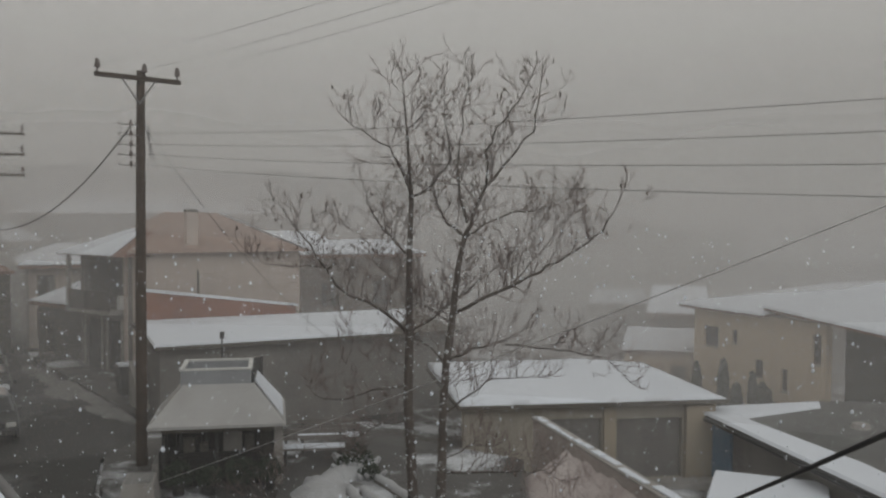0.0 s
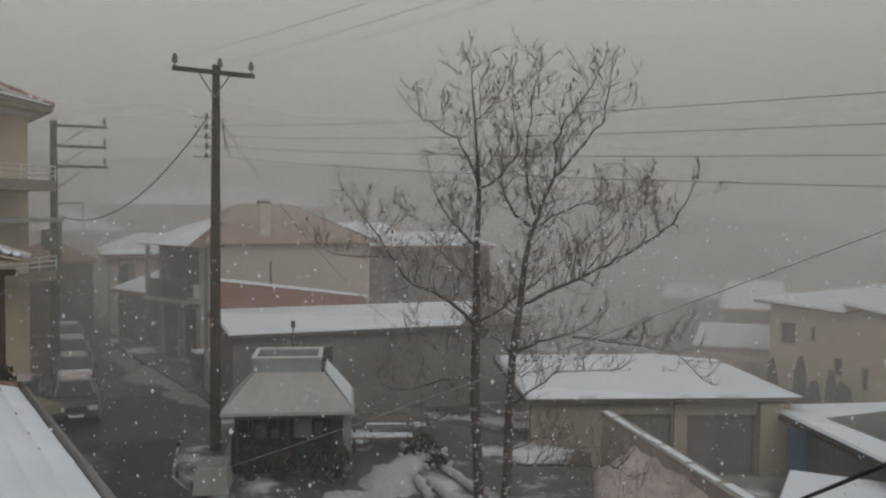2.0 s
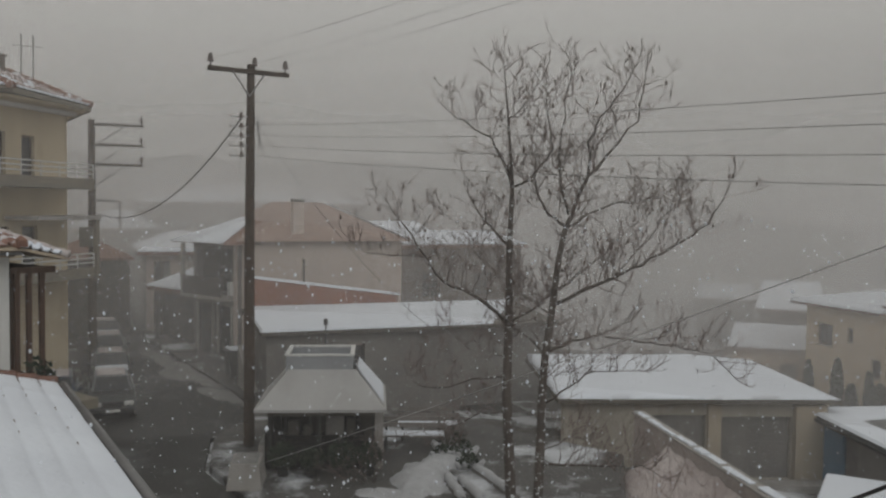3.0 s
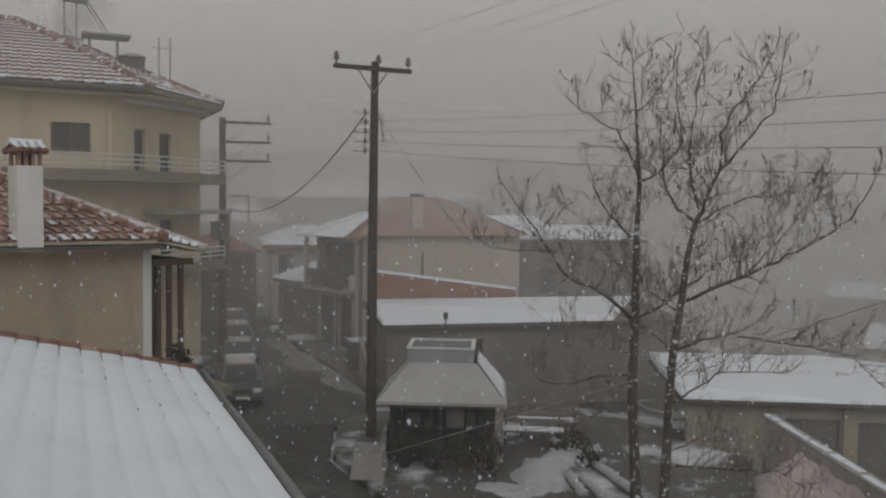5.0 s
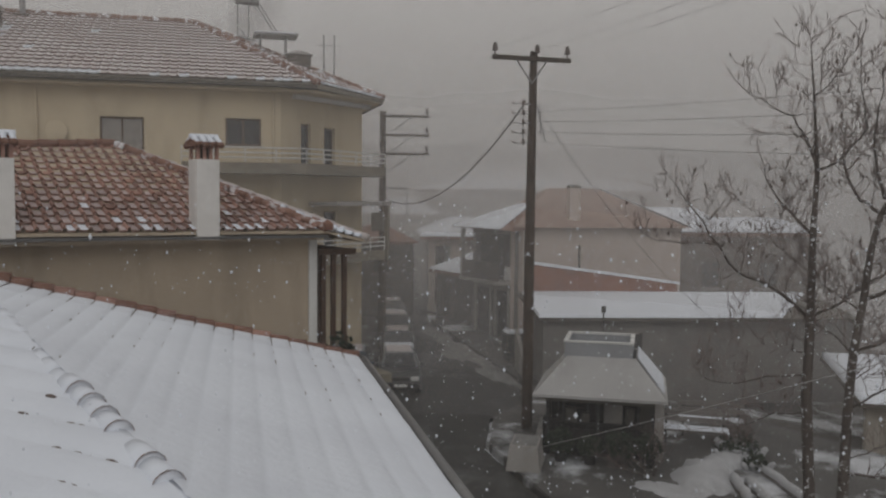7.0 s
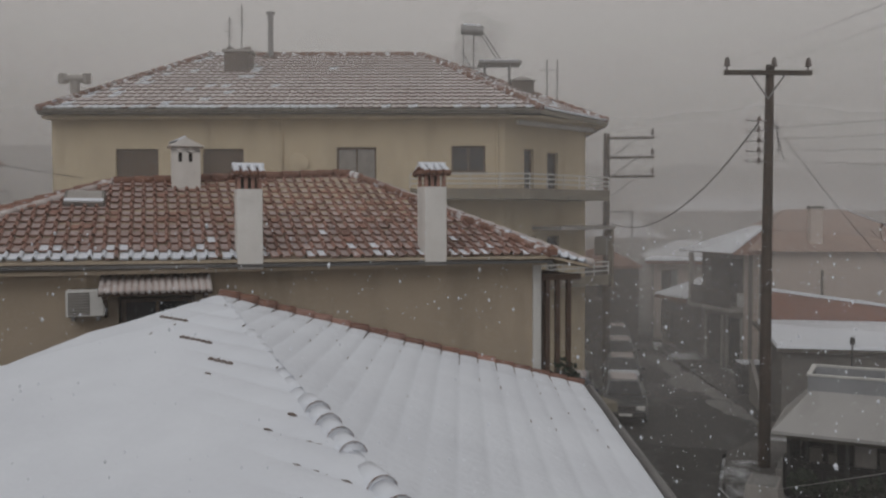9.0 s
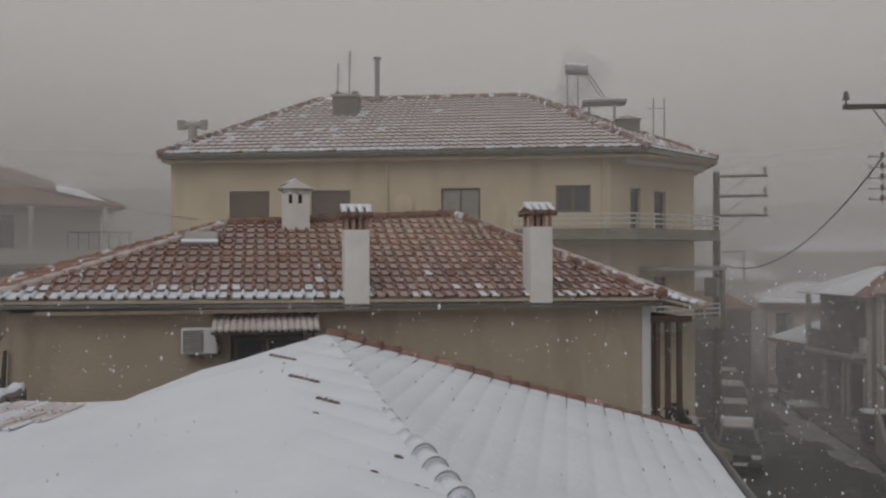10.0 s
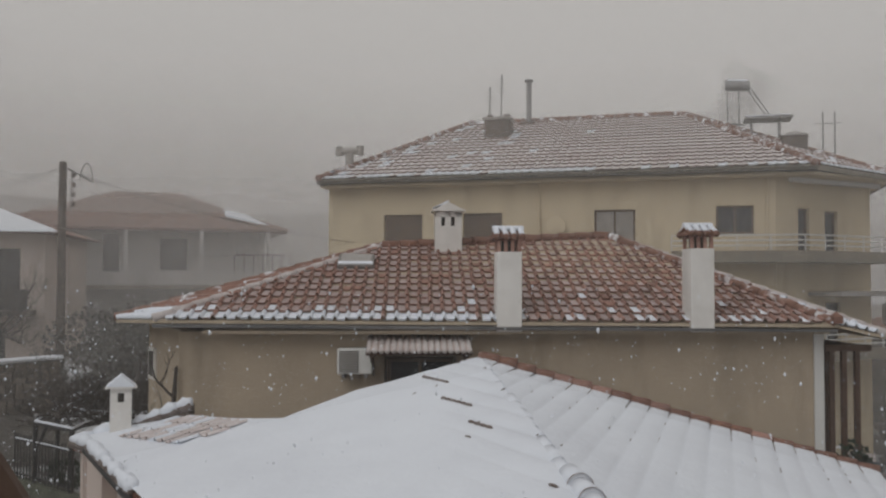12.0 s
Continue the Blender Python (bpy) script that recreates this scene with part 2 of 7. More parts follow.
def solo(name, bm, material, label, category, kind="", m=None, group="", smooth=False):
    ob = part(name, bm, material, None, smooth=smooth)
    if m is not None:
        ob.matrix_world = m
    return tagged(ob, label, category, group, kind)


def thing(name, label, category, m, group="", kind=""):
    ob = new(name)
    ob.empty_display_size = 0.3
    ob.matrix_world = m
    return tagged(ob, label, category, group, kind)


def box(x0, x1, y0, y1, z0, z1, bev=0.0, bm=None):
    own = bmesh.new()
    bmesh.ops.create_cube(own, size=1)
    for v in own.verts:
        v.co = Vector(((x0 + x1) / 2 + v.co.x * (x1 - x0), (y0 + y1) / 2 + v.co.y * (y1 - y0), (z0 + z1) / 2 + v.co.z * (z1 - z0)))
    if bev:
        bmesh.ops.bevel(own, geom=own.edges[:], offset=bev, segments=1, affect="EDGES")
    if bm is None:
        return own
    merge(bm, own)
    return bm


def merge(bm, other):
    me = bpy.data.meshes.new("tmp")
    other.to_mesh(me)
    other.free()
    bm.from_mesh(me)
    bpy.data.meshes.remove(me)


def prism(points, depth, axis="y"):
    """A closed outline given as (a, b) pairs, run along an axis from 0 to depth. axis y: (x, z) pairs; z: (x, y) pairs; x: (y, z) pairs."""
    bm = bmesh.new()
    put = {"y": lambda a, b, d: (a, d, b), "z": lambda a, b, d: (a, b, d), "x": lambda a, b, d: (d, a, b)}[axis]
    lo = [bm.verts.new(put(a, b, 0)) for a, b in points]
    hi = [bm.verts.new(put(a, b, depth)) for a, b in points]
    n = len(points)
    bm.faces.new(lo)
    bm.faces.new(hi)
    for i in range(n):
        bm.faces.new((lo[i], lo[(i + 1) % n], hi[(i + 1) % n], hi[i]))
    return bm


def hull(points):
    bm = bmesh.new()
    for p in points:
        bm.verts.new(p)
    bmesh.ops.convex_hull(bm, input=bm.verts[:])
    return bm


def slab(corners, thick):
    """A flat plate: corners of its top, with its thickness downwards."""
    bm = bmesh.new()
    top = [bm.verts.new(c) for c in corners]
    low = [bm.verts.new((c[0], c[1], c[2] - thick)) for c in corners]
    bm.faces.new(top)
    bm.faces.new(low[::-1])
    n = len(top)
    for i in range(n):
        bm.faces.new((top[i], low[i], low[(i + 1) % n], top[(i + 1) % n]))
    return bm


def rod(a, b, r, sides=8, r2=None, bm=None):
    a, b = Vector(a), Vector(b)
    own = bmesh.new()
    bmesh.ops.create_cone(own, cap_ends=True, segments=sides, radius1=r, radius2=r if r2 is None else r2, depth=(b - a).length)
    m = Matrix.Translation((a + b) / 2) @ (b - a).to_track_quat("Z", "Y").to_matrix().to_4x4()
    bmesh.ops.transform(own, matrix=m, verts=own.verts)
    if bm is None:
        return own
    merge(bm, own)
    return bm


def tube(points, radii, sides=6):
    """Verts and faces of a tapering tube along points."""
    verts, faces = [], []
    pts = [Vector(p) for p in points]
    for i, p in enumerate(pts):
        d = (pts[min(i + 1, len(pts) - 1)] - pts[max(i - 1, 0)]).normalized()
        u = d.cross(Vector((0.31, 0.95, 0.1))).normalized()
        w = d.cross(u)
        for s in range(sides):
            a = 2 * math.pi * s / sides
            verts.append(p + radii[i] * (math.cos(a) * u + math.sin(a) * w))
    for i in range(len(pts) - 1):
        for s in range(sides):
            s2 = (s + 1) % sides
            faces.append((i * sides + s, i * sides + s2, (i + 1) * sides + s2, (i + 1) * sides + s))
    faces.append(tuple(range(sides))[::-1])
    faces.append(tuple((len(pts) - 1) * sides + s for s in range(sides)))
    return verts, faces


def wire(name, a, b, sag, r, mat, label, group="overhead wires"):
    a, b = Vector(a), Vector(b)
    pts = [a.lerp(b, i / 24) - Vector((0, 0, sag * 4 * (i / 24) * (1 - i / 24))) for i in range(25)]
    v, f = tube(pts, [r] * 25, 5)
    ob = new(name, mesh_from(name, v, f, mat, smooth=True))
    return tagged(ob, label, "cable", group)


def wall_with_holes(x0, x1, z0, z1, thick, holes, bm=None):
    """A wall in the xz plane, its face at y = 0, thick to the back, with openings (x0, x1, z0, z1) through it."""
    bm = bm or bmesh.new()
    xs = sorted({x0, x1, *[h[0] for h in holes], *[h[1] for h in holes]})
    zs = sorted({z0, z1, *[h[2] for h in holes], *[h[3] for h in holes]})
    for i in range(len(xs) - 1):
        for j in range(len(zs) - 1):
            cx, cz = (xs[i] + xs[i + 1]) / 2, (zs[j] + zs[j + 1]) / 2
            if any(h[0] < cx < h[1] and h[2] < cz < h[3] for h in holes):
                continue
            box(xs[i], xs[i + 1], 0, thick, zs[j], zs[j + 1], bm=bm)
    bmesh.ops.remove_doubles(bm, verts=bm.verts, dist=0.001)
    return bm


def window(parent, x0, x1, z0, z1, y=0.0, frame_mat=None, fill=None, sill=True, bars=1, shutter=False):
    """A window set into an opening: frame, panes, sill, and a lowered shutter where it has one."""
    frame_mat = frame_mat or SHUTTER
    w = new("window")
    w.parent = parent
    bm = bmesh.new()
    fw = 0.07
    for a, b_, c_, d in ((x0, x1, z0, z0 + fw), (x0, x1, z1 - fw, z1), (x0, x0 + fw, z0 + fw, z1 - fw), (x1 - fw, x1, z0 + fw, z1 - fw)):
        box(a, b_, y + 0.06, y + 0.13, c_, d, bm=bm)
    for k in range(bars):
        mx = x0 + (x1 - x0) * (k + 1) / (bars + 1)
        box(mx - 0.03, mx + 0.03, y + 0.065, y + 0.125, z0 + fw, z1 - fw, bm=bm)
    part("frame", bm, frame_mat, w)
    part("pane", box(x0 + fw, x1 - fw, y + 0.09, y + 0.10, z0 + fw, z1 - fw), fill or GLASS, w)
    if shutter:
        bm = bmesh.new()
        n = int((z1 - z0 - 2 * fw) / 0.09)
        for k in range(n):
            zc = z0 + fw + (k + 0.5) * (z1 - z0 - 2 * fw) / n
            box(x0 + fw, x1 - fw, y + 0.05, y + 0.075, zc - 0.036, zc + 0.036, bm=bm)
        part("shutter", bm, SHUTTER, w, "brown slatted shutter")
    if sill:
        part("sill", box(x0 - 0.08, x1 + 0.08, y - 0.07, y + 0.1, z0 - 0.06, z0 - 0.003), CONCRETE, w)
    return w


def in_poly(px, py, poly):
    inside = False
    n = len(poly)
    for i in range(n):
        (ax, ay), (bx, by) = poly[i], poly[(i + 1) % n]
        if (ay > py) != (by > py) and px < (bx - ax) * (py - ay) / (by - ay) + ax:
            inside = not inside
    return inside


def tile_shape(width, length, lift=0.04, snow=0, camber=1.0, lip=3):
    """One interlocking tile on its slope: a broad pan with a roll beside it; x across, y up the slope, z off the roof. snow: 0 bare, 1 dusted, 2 thick on the pan, 3 covered."""
    prof = [(-0.5, 0.05), (-0.44, 0.0), (-0.1, 0.0), (0.14, 0.0), (0.20, 0.21), (0.31, 0.28), (0.42, 0.21), (0.5, 0.05)]
    v, f, mi = [], [], []
    for s in (0.0, 0.26, 0.6, 1.12):
        for a, h in prof:
            v.append((a * width, s * length, h * width * camber + lift * (1 - s / 1.12) + 0.006))
    for a, h in prof:
        v.append((a * width, 0.012, h * width * camber + lift * 0.45))
    n = len(prof)
    for k in range(3):
        for i in range(n - 1):
            f.append((k * n + i, k * n + i + 1, (k + 1) * n + i + 1, (k + 1) * n + i))
            pan = i < 3
            if snow == 3 or (snow == 2 and pan):
                mi.append(1)
            elif (snow == 2 and k == 0) or (snow == 1 and (pan or lip > 5)):
                mi.append(2)
            else:
                mi.append(0)
    for i in range(n - 1):
        f.append((4 * n + i, 4 * n + i + 1, i + 1, i))
        mi.append(1 if snow == 3 else 0)
    return v, f, mi


def clip_slope(eave_l, eave_r, top_l, top_r):
    """Frame of a roof face: origin at the left eave, x along the eave, y up the slope, and its outline in that frame."""
    o = Vector(eave_l)
    x = (Vector(eave_r) - o).normalized()
    up = Vector(top_l) - o
    y = (up - up.dot(x) * x).normalized()
    z = x.cross(y)
    m = Matrix((x, y, z)).transposed().to_4x4()
    m.translation = o
    poly = [((Vector(p) - o).dot(x), (Vector(p) - o).dot(y)) for p in (eave_l, eave_r, top_r, top_l)]
    return m, poly


def joined_tiles(m, poly, width, length, chooser, rng, camber=1.0, lip=3, lift=0.04):
    """Verts, faces, material indices of all tiles whose middle lies in the outline, set by the matrix m."""
    V, F, I = [], [], []
    xs = [p[0] for p in poly]
    ys = [p[1] for p in poly]
    shapes = [tile_shape(width, length, lift, s, camber, lip) for s in range(4)]
    row = 0
    y = 0.0
    while y < max(ys) - 0.5 * length:
        x = min(xs) + width * 0.5
        while x < max(xs):
            if in_poly(x, y + 0.4 * length, poly):
                v, f, mi = shapes[chooser(x, row, rng)]
                base = len(V)
                dx, dz, rot = rng.uniform(-0.01, 0.01), rng.uniform(-0.004, 0.006), rng.uniform(-0.03, 0.03)
                for a, b_, c_ in v:
                    V.append(m @ Vector((x + a + dx - rot * b_, y + b_ + rot * a, c_ + dz)))
                F += [tuple(base + k for k in q) for q in f]
                I += mi
            x += width
        y += length
        row += 1
    return V, F, I
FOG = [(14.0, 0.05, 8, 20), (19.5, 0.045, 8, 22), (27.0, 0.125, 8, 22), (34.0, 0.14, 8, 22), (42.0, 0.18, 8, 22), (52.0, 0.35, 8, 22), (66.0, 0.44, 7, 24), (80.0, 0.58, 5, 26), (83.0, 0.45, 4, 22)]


# branching growth, for trees, vines and brush
class Grown:
    def __init__(self):
        self.verts, self.faces = [], []

    def add(self, pts, radii, sides):
        v, f = tube(pts, radii, sides)
        n = len(self.verts)
        self.verts += v
        self.faces += [tuple(n + k for k in q) for q in f]

    def link(self, name, mat, parent, kind=""):
        ob = new(name, mesh_from(name, self.verts, self.faces, mat, smooth=True))
        ob.parent = parent
        tagged(ob, kind=kind)


def side_branch(rng, g, twigs, tips, start, way, length, r, level):
    """A crooked branch that bends up, with finer ones along it."""
    n = 4 + level
    pts, p, d = [Vector(start)], Vector(start), Vector(way).normalized()
    for _ in range(n):
        d = (d + Vector((rng.gauss(0, 0.16), rng.gauss(0, 0.16), rng.gauss(0.12 if level < 2 else 0.05, 0.13)))).normalized()
        p = p + d * length / n
        pts.append(p.copy())
    radii = [max(0.0038, r * (1 - 0.75 * k / n)) for k in range(n + 1)]
    (g if r > 0.011 else twigs).add(pts, radii, 5 if r > 0.011 else 4)
    if level > 0:
        count = max(2, int(length / (0.2 if level > 1 else 0.14)))
        for k in range(count):
            t = rng.uniform(0.2, 1.0)
            i = min(n - 1, int(t * n))
            q = pts[i].lerp(pts[i + 1], t * n - i)
            side = Vector((rng.gauss(0, 1), rng.gauss(0, 1), rng.gauss(0.25, 0.5))).normalized()
            dd = ((pts[i + 1] - pts[i]).normalized() + side * 1.0).normalized()
            side_branch(rng, g, twigs, tips, q, dd, length * rng.uniform(0.32, 0.6), max(0.0034, radii[i] * 0.5), level - 1)
    else:
        tips.append((pts[-1], pts[-2]))


# ---- ground, road, pavement ----
def ground_z(x, y):
    m = 0.75 * x + 0.66 * y
    return float(np.interp(m, [-400, -60, -24, -19.9, -14.4, -9, -3, 14, 22, 42, 90, 400], [30, 9, 3.6, 2.85, 1.4, 0.6, 0, 0, -1.1, -3.2, -6, -9]))


def ground_sheet():
    near = np.arange(-60, 90.1, 2.0)
    far = np.array([-1500, -900, -500, -300, -200, -140, -100, -75])
    xs = np.concatenate([far, near[near <= 60], -far[::-1]])
    ys = np.concatenate([far[:6], near, [110, 140, 200, 300, 500, 900, 1500]])
    V = [(x, y, ground_z(x, y) + (0.06 * noise.noise((x * 0.3, y * 0.3, 0)) - 0.05 if abs(x) < 90 else 0)) for y in ys for x in xs]
    n = len(xs)
    F = [(j * n + i, j * n + i + 1, (j + 1) * n + i + 1, (j + 1) * n + i) for j in range(len(ys) - 1) for i in range(n - 1)]
    ob = new("ground", mesh_from("ground", V, F, GROUND, smooth=True))
    tagged(ob, "bare soil and dead grass under broken wet snow", "ground", kind="structure")


ground_sheet()
ROAD_EDGE = [(4.5, 0), (-2.6, 8.5), (-7.0, 14.6), (-9.6, 18.8), (-14.2, 26.4), (-20.9, 37.8), (-32.5, 57), (-52, 88),
             (-48, 91), (-29, 60), (-19.6, 42), (-14.2, 34.8), (-10.4, 29.8), (-9.2, 27.4), (-9.4, 24.6), (-8.4, 21.6), (-3.5, 15.5), (8, 1)]
road = solo("road", slab([(x, y, 0.05) for x, y in ROAD_EDGE], 0.3), ROAD, "wet dark asphalt village street with thin slush", "road", "structure")


def kerbed(name, pts, z, label):
    bm = slab([(x, y, z) for x, y in pts], 0.4)
    bmesh.ops.bevel(bm, geom=[e for e in bm.edges if min(v.co.z for v in e.verts) > z - 0.01], offset=0.03, segments=2, affect="EDGES")
    return solo(name, bm, PAVING, label, "pavement", "structure")


PAVING, t, b = nodes_of("damp_paving")
co = t.nodes.new("ShaderNodeTexCoord").outputs["Object"]
f1 = noise_fac(t, co, 0.6, 0.35, 0.7)
f2 = noise_fac(t, co, 22.0, 0.3, 0.8)
f3 = noise_fac(t, co, 0.32, 0.53, 0.63, detail=7.0)
c = mixed(t, (0.075, 0.072, 0.068), (0.115, 0.11, 0.105), f1)
t.links.new(mixed(t, c, (0.6, 0.62, 0.65), f3), b.inputs["Base Color"])
b.inputs["Roughness"].default_value = 0.75
bump(t, b, f2, 0.3, 0.008)
kerbed("pavement", [(-8.3, 21.7), (-3.4, 15.7), (2.0, 16.0), (2.6, 24.5), (-3.0, 28.5), (-9.0, 27.4), (-9.3, 24.6)], 0.17, "damp paving round the kiosk with snow lying in patches")
kerbed("pavement", [(-10.3, 29.9), (-14.1, 34.9), (-19.5, 42.1), (-18.4, 43.0), (-12.9, 36.4), (-8.8, 30.2)], 0.17, "narrow raised pavement along the house fronts")
kerbed("pavement", [(-9.7, 18.9), (-14.3, 26.5), (-21.0, 37.9), (-22.2, 37.3), (-16.6, 27.4), (-11.0, 18.0)], 0.17, "narrow raised pavement beside the parked cars")


# ---- fog sheets: haze built as see-through curtains ringed round the viewpoint ----
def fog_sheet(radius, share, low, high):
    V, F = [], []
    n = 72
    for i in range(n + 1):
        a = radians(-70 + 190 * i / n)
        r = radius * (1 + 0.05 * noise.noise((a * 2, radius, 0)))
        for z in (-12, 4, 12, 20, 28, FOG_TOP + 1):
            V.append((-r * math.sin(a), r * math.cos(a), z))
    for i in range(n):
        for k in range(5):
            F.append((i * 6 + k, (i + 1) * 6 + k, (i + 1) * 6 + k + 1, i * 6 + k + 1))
    ob = new("fog", mesh_from("fog", V, F, fog_material("fog_veil", share, low, high), smooth=True))
    tagged(ob, "see-through curved sheet standing in for grey snow fog", "fog", "fog", "stuff")


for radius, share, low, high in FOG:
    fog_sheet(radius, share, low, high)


# wooded hillside in the distance
def hillside():
    V, F = [], []
    n = 90
    for j, (r, up) in enumerate(((85, 0.0), (120, 0.35), (170, 0.8), (260, 1.0), (420, 0.2))):
        for i in range(n + 1):
            a = radians(-80 + 210 * i / n)
            h = (7 + 18 * max(0, min(1, (math.degrees(a) + 20) / 30))) + 3 * noise.noise((a * 3, j * 0.6, 3)) + 1.5 * noise.noise((a * 14, j, 7))
            x, y = -r * math.sin(a), r * math.cos(a)
            V.append((x, y, ground_z(x, y) * 0.3 - 3 + h * up))
    for j in range(4):
        for i in range(n):
            F.append((j * (n + 1) + i, j * (n + 1) + i + 1, (j + 1) * (n + 1) + i + 1, (j + 1) * (n + 1) + i))
    ob = new("backdrop", mesh_from("backdrop", V, F, HILL, smooth=True))
    tagged(ob, "dark wooded hillside almost lost in fog", "hill", kind="structure")


hillside()


# ---- the tile-roofed house next door ----
TILE_W, TILE_L = 0.215, 0.345


def chimney_cap(ch, x0, x1, y0, y1, z):
    """Four clay posts, a slab and a crown of snow-covered tiles over a chimney shaft."""
    bm = bmesh.new()
    for k in range(4):
        px = x0 + 0.04 + (x1 - x0 - 0.08) * k / 3
        for py in (y0 + 0.05, y1 - 0.05):
            box(px - 0.03, px + 0.03, py - 0.03, py + 0.03, z, z + 0.24, bm=bm)
    part("brick_posts", bm, TERRA, ch, "short terracotta posts")
    part("flue", box(x0 + 0.1, x1 - 0.1, y0 + 0.12, y1 - 0.12, z, z + 0.2), DARKWALL, ch)
    cx, cy = (x0 + x1) / 2, (y0 + y1) / 2
    hw, hd = (x1 - x0) / 2 + 0.07, (y1 - y0) / 2 + 0.07
    part("cap", hull([(cx + sx * hw, cy + sy * hd, z + zz) for sx in (-1, 1) for sy in (-1, 1) for zz in (0.235, 0.265)] + [(cx - hw * 0.6, cy, z + 0.385), (cx + hw * 0.6, cy, z + 0.385)]), TERRA_OLD, ch)
    rng = random.Random(int(x0 * 100))
    for k in range(4):
        px = cx - hw + 2 * hw * (k + 0.5) / 4
        for side in (-1, 1):
            pts = [(px + rng.uniform(-0.01, 0.01), cy + side * (hd + 0.04), z + 0.255), (px, cy + side * 0.5 * hd, z + 0.335), (px, cy + side * 0.05 * hd, z + 0.405)]
            v, f = tube(pts, [0.062, 0.058, 0.05], 8)
            ob = new("cap_tile", mesh_from("cap_tile", v, f, TERRA_OLD, smooth=True))
            ob.parent = ch
            v, f = tube([(a, b_ - side * 0.03, c_ + 0.03) for a, b_, c_ in pts], [0.052, 0.054, 0.048], 8)
            ob = new("cap_snow", mesh_from("cap_snow", v, f, SNOW, smooth=True))
            ob.parent = ch
    part("ridge_snow", rod((cx - hw * 0.95, cy, z + 0.43), (cx + hw * 0.95, cy, z + 0.43), 0.05, 8), SNOW, ch)


def tile_house():
    h = thing("house", "beige stucco house with a snow-dusted red tile roof", "house", pose(-13.84, 8.99, 0, 0, 0, 57))
    top = 5.98
    holes = [(-0.55, 0.75, 4.2, 5.55)]
    part("wall", wall_with_holes(-4.26, 7.55, 0.0, top, 0.3, holes), TANWALL, h, "beige stucco wall with damp stains")
    part("wall", box(7.25, 7.55, 0.303, 8.0, 0, top), TANWALL, h)
    part("wall", prism([(-4.26, 0.303), (-3.96, 0.303), (-5.35, 2.9), (-5.65, 2.9)], top, "z"), TANWALL, h)
    part("wall", box(-5.65, -5.35, 2.903, 8.0, 0, top), TANWALL, h)
    part("wall", box(-5.347, 7.247, 7.7, 8.0, 0, top), TANWALL, h)
    part("ceiling_slab", prism([(-3.9, 0.31), (7.24, 0.31), (7.24, 7.69), (-5.33, 7.69), (-5.33, 2.95)], 0.12, "z"), CONCRETE, h).location.z = 5.8
    window(h, -0.5, 0.7, 4.25, 5.5, 0.0, SHUTTER, bars=1)
    part("corner_board", box(7.38, 7.56, -0.035, -0.003, 1.0, top - 0.02), WHITEPAINT, h, "white corner board")
    FL, FR, R0, R1, BR, BL, LM = (-4.6, -0.4, 6.2), (7.62, -0.4, 6.13), (-0.72, 3.34, 7.63), (4.47, 4.0, 7.91), (8.7, 8.4, 5.93), (-6.3, 8.4, 6.0), (-6.3, 2.7, 6.06)
    TIP = (8.62, -0.25, 5.91)
    roof = new("roof")
    roof.parent = h
    bm = bmesh.new()
    for face in ((FL, FR, R1, R0), (FR, TIP, R1), (TIP, BR, R1), (BR, BL, R0, R1), (BL, LM, R0), (LM, FL, R0)):
        vs = [bm.verts.new(p) for p in face]
        bm.faces.new(vs)
    bmesh.ops.remove_doubles(bm, verts=bm.verts, dist=0.001)
    ext = bmesh.ops.extrude_face_region(bm, geom=bm.faces[:])
    for v in ext["geom"]:
        if isinstance(v, bmesh.types.BMVert):
            v.co.z -= 0.05
    part("roof_deck", bm, TANWALL, roof)
    part("gutter", hull([(-4.6, -0.52, 6.14), (7.6, -0.52, 6.05), (-4.6, -0.42, 6.14), (7.6, -0.42, 6.05), (-4.6, -0.5, 6.08), (7.6, -0.5, 6.0), (-4.6, -0.44, 6.08), (7.6, -0.44, 6.0)]), METAL, roof, "grey metal gutter")
    part("soffit", prism([(-0.4, 5.96), (0.0, 5.99), (0.0, 6.05), (-0.4, 6.02)], 11.25, "x"), TANWALL, roof).location.x = -3.75

    rng = random.Random(4)

    def choose(x, row, r):
        """Snow lies along the eave, thickest at the courtyard end, and thins towards the ridge."""
        p = r.random()
        left = x < 6.2
        bare = 0.5 + 0.6 * noise.noise((x * 0.45, row * 0.3, 2.0))
        if row == 0:
            return (3 if p < 0.75 else 2) if left else (2 if p < 0.30 + 0.04 * (x - 6) else 1)
        if row == 1:
            return (2 if p < 0.35 else 1) if left else (2 if p < 0.04 else 1)
        if row < 4:
            return 2 if p < (0.03 if left else 0.008) else (1 if p < 0.95 else 0)
        return 0 if p < bare * 0.55 else 1

    m, poly = clip_slope(FL, FR, R0, R1)
    shapes = [mesh_from("roof_tile", *tile_shape(TILE_W, TILE_L, 0.056, s)[:2], [TERRA, SNOW, PANDUST], tile_shape(TILE_W, TILE_L, 0.056, s)[2]) for s in range(4)]
    V, F, I = [], [], []
    flat = [tile_shape(TILE_W, TILE_L, 0.056, s) for s in range(4)]
    count = 0
    row, y = 0, 0.0
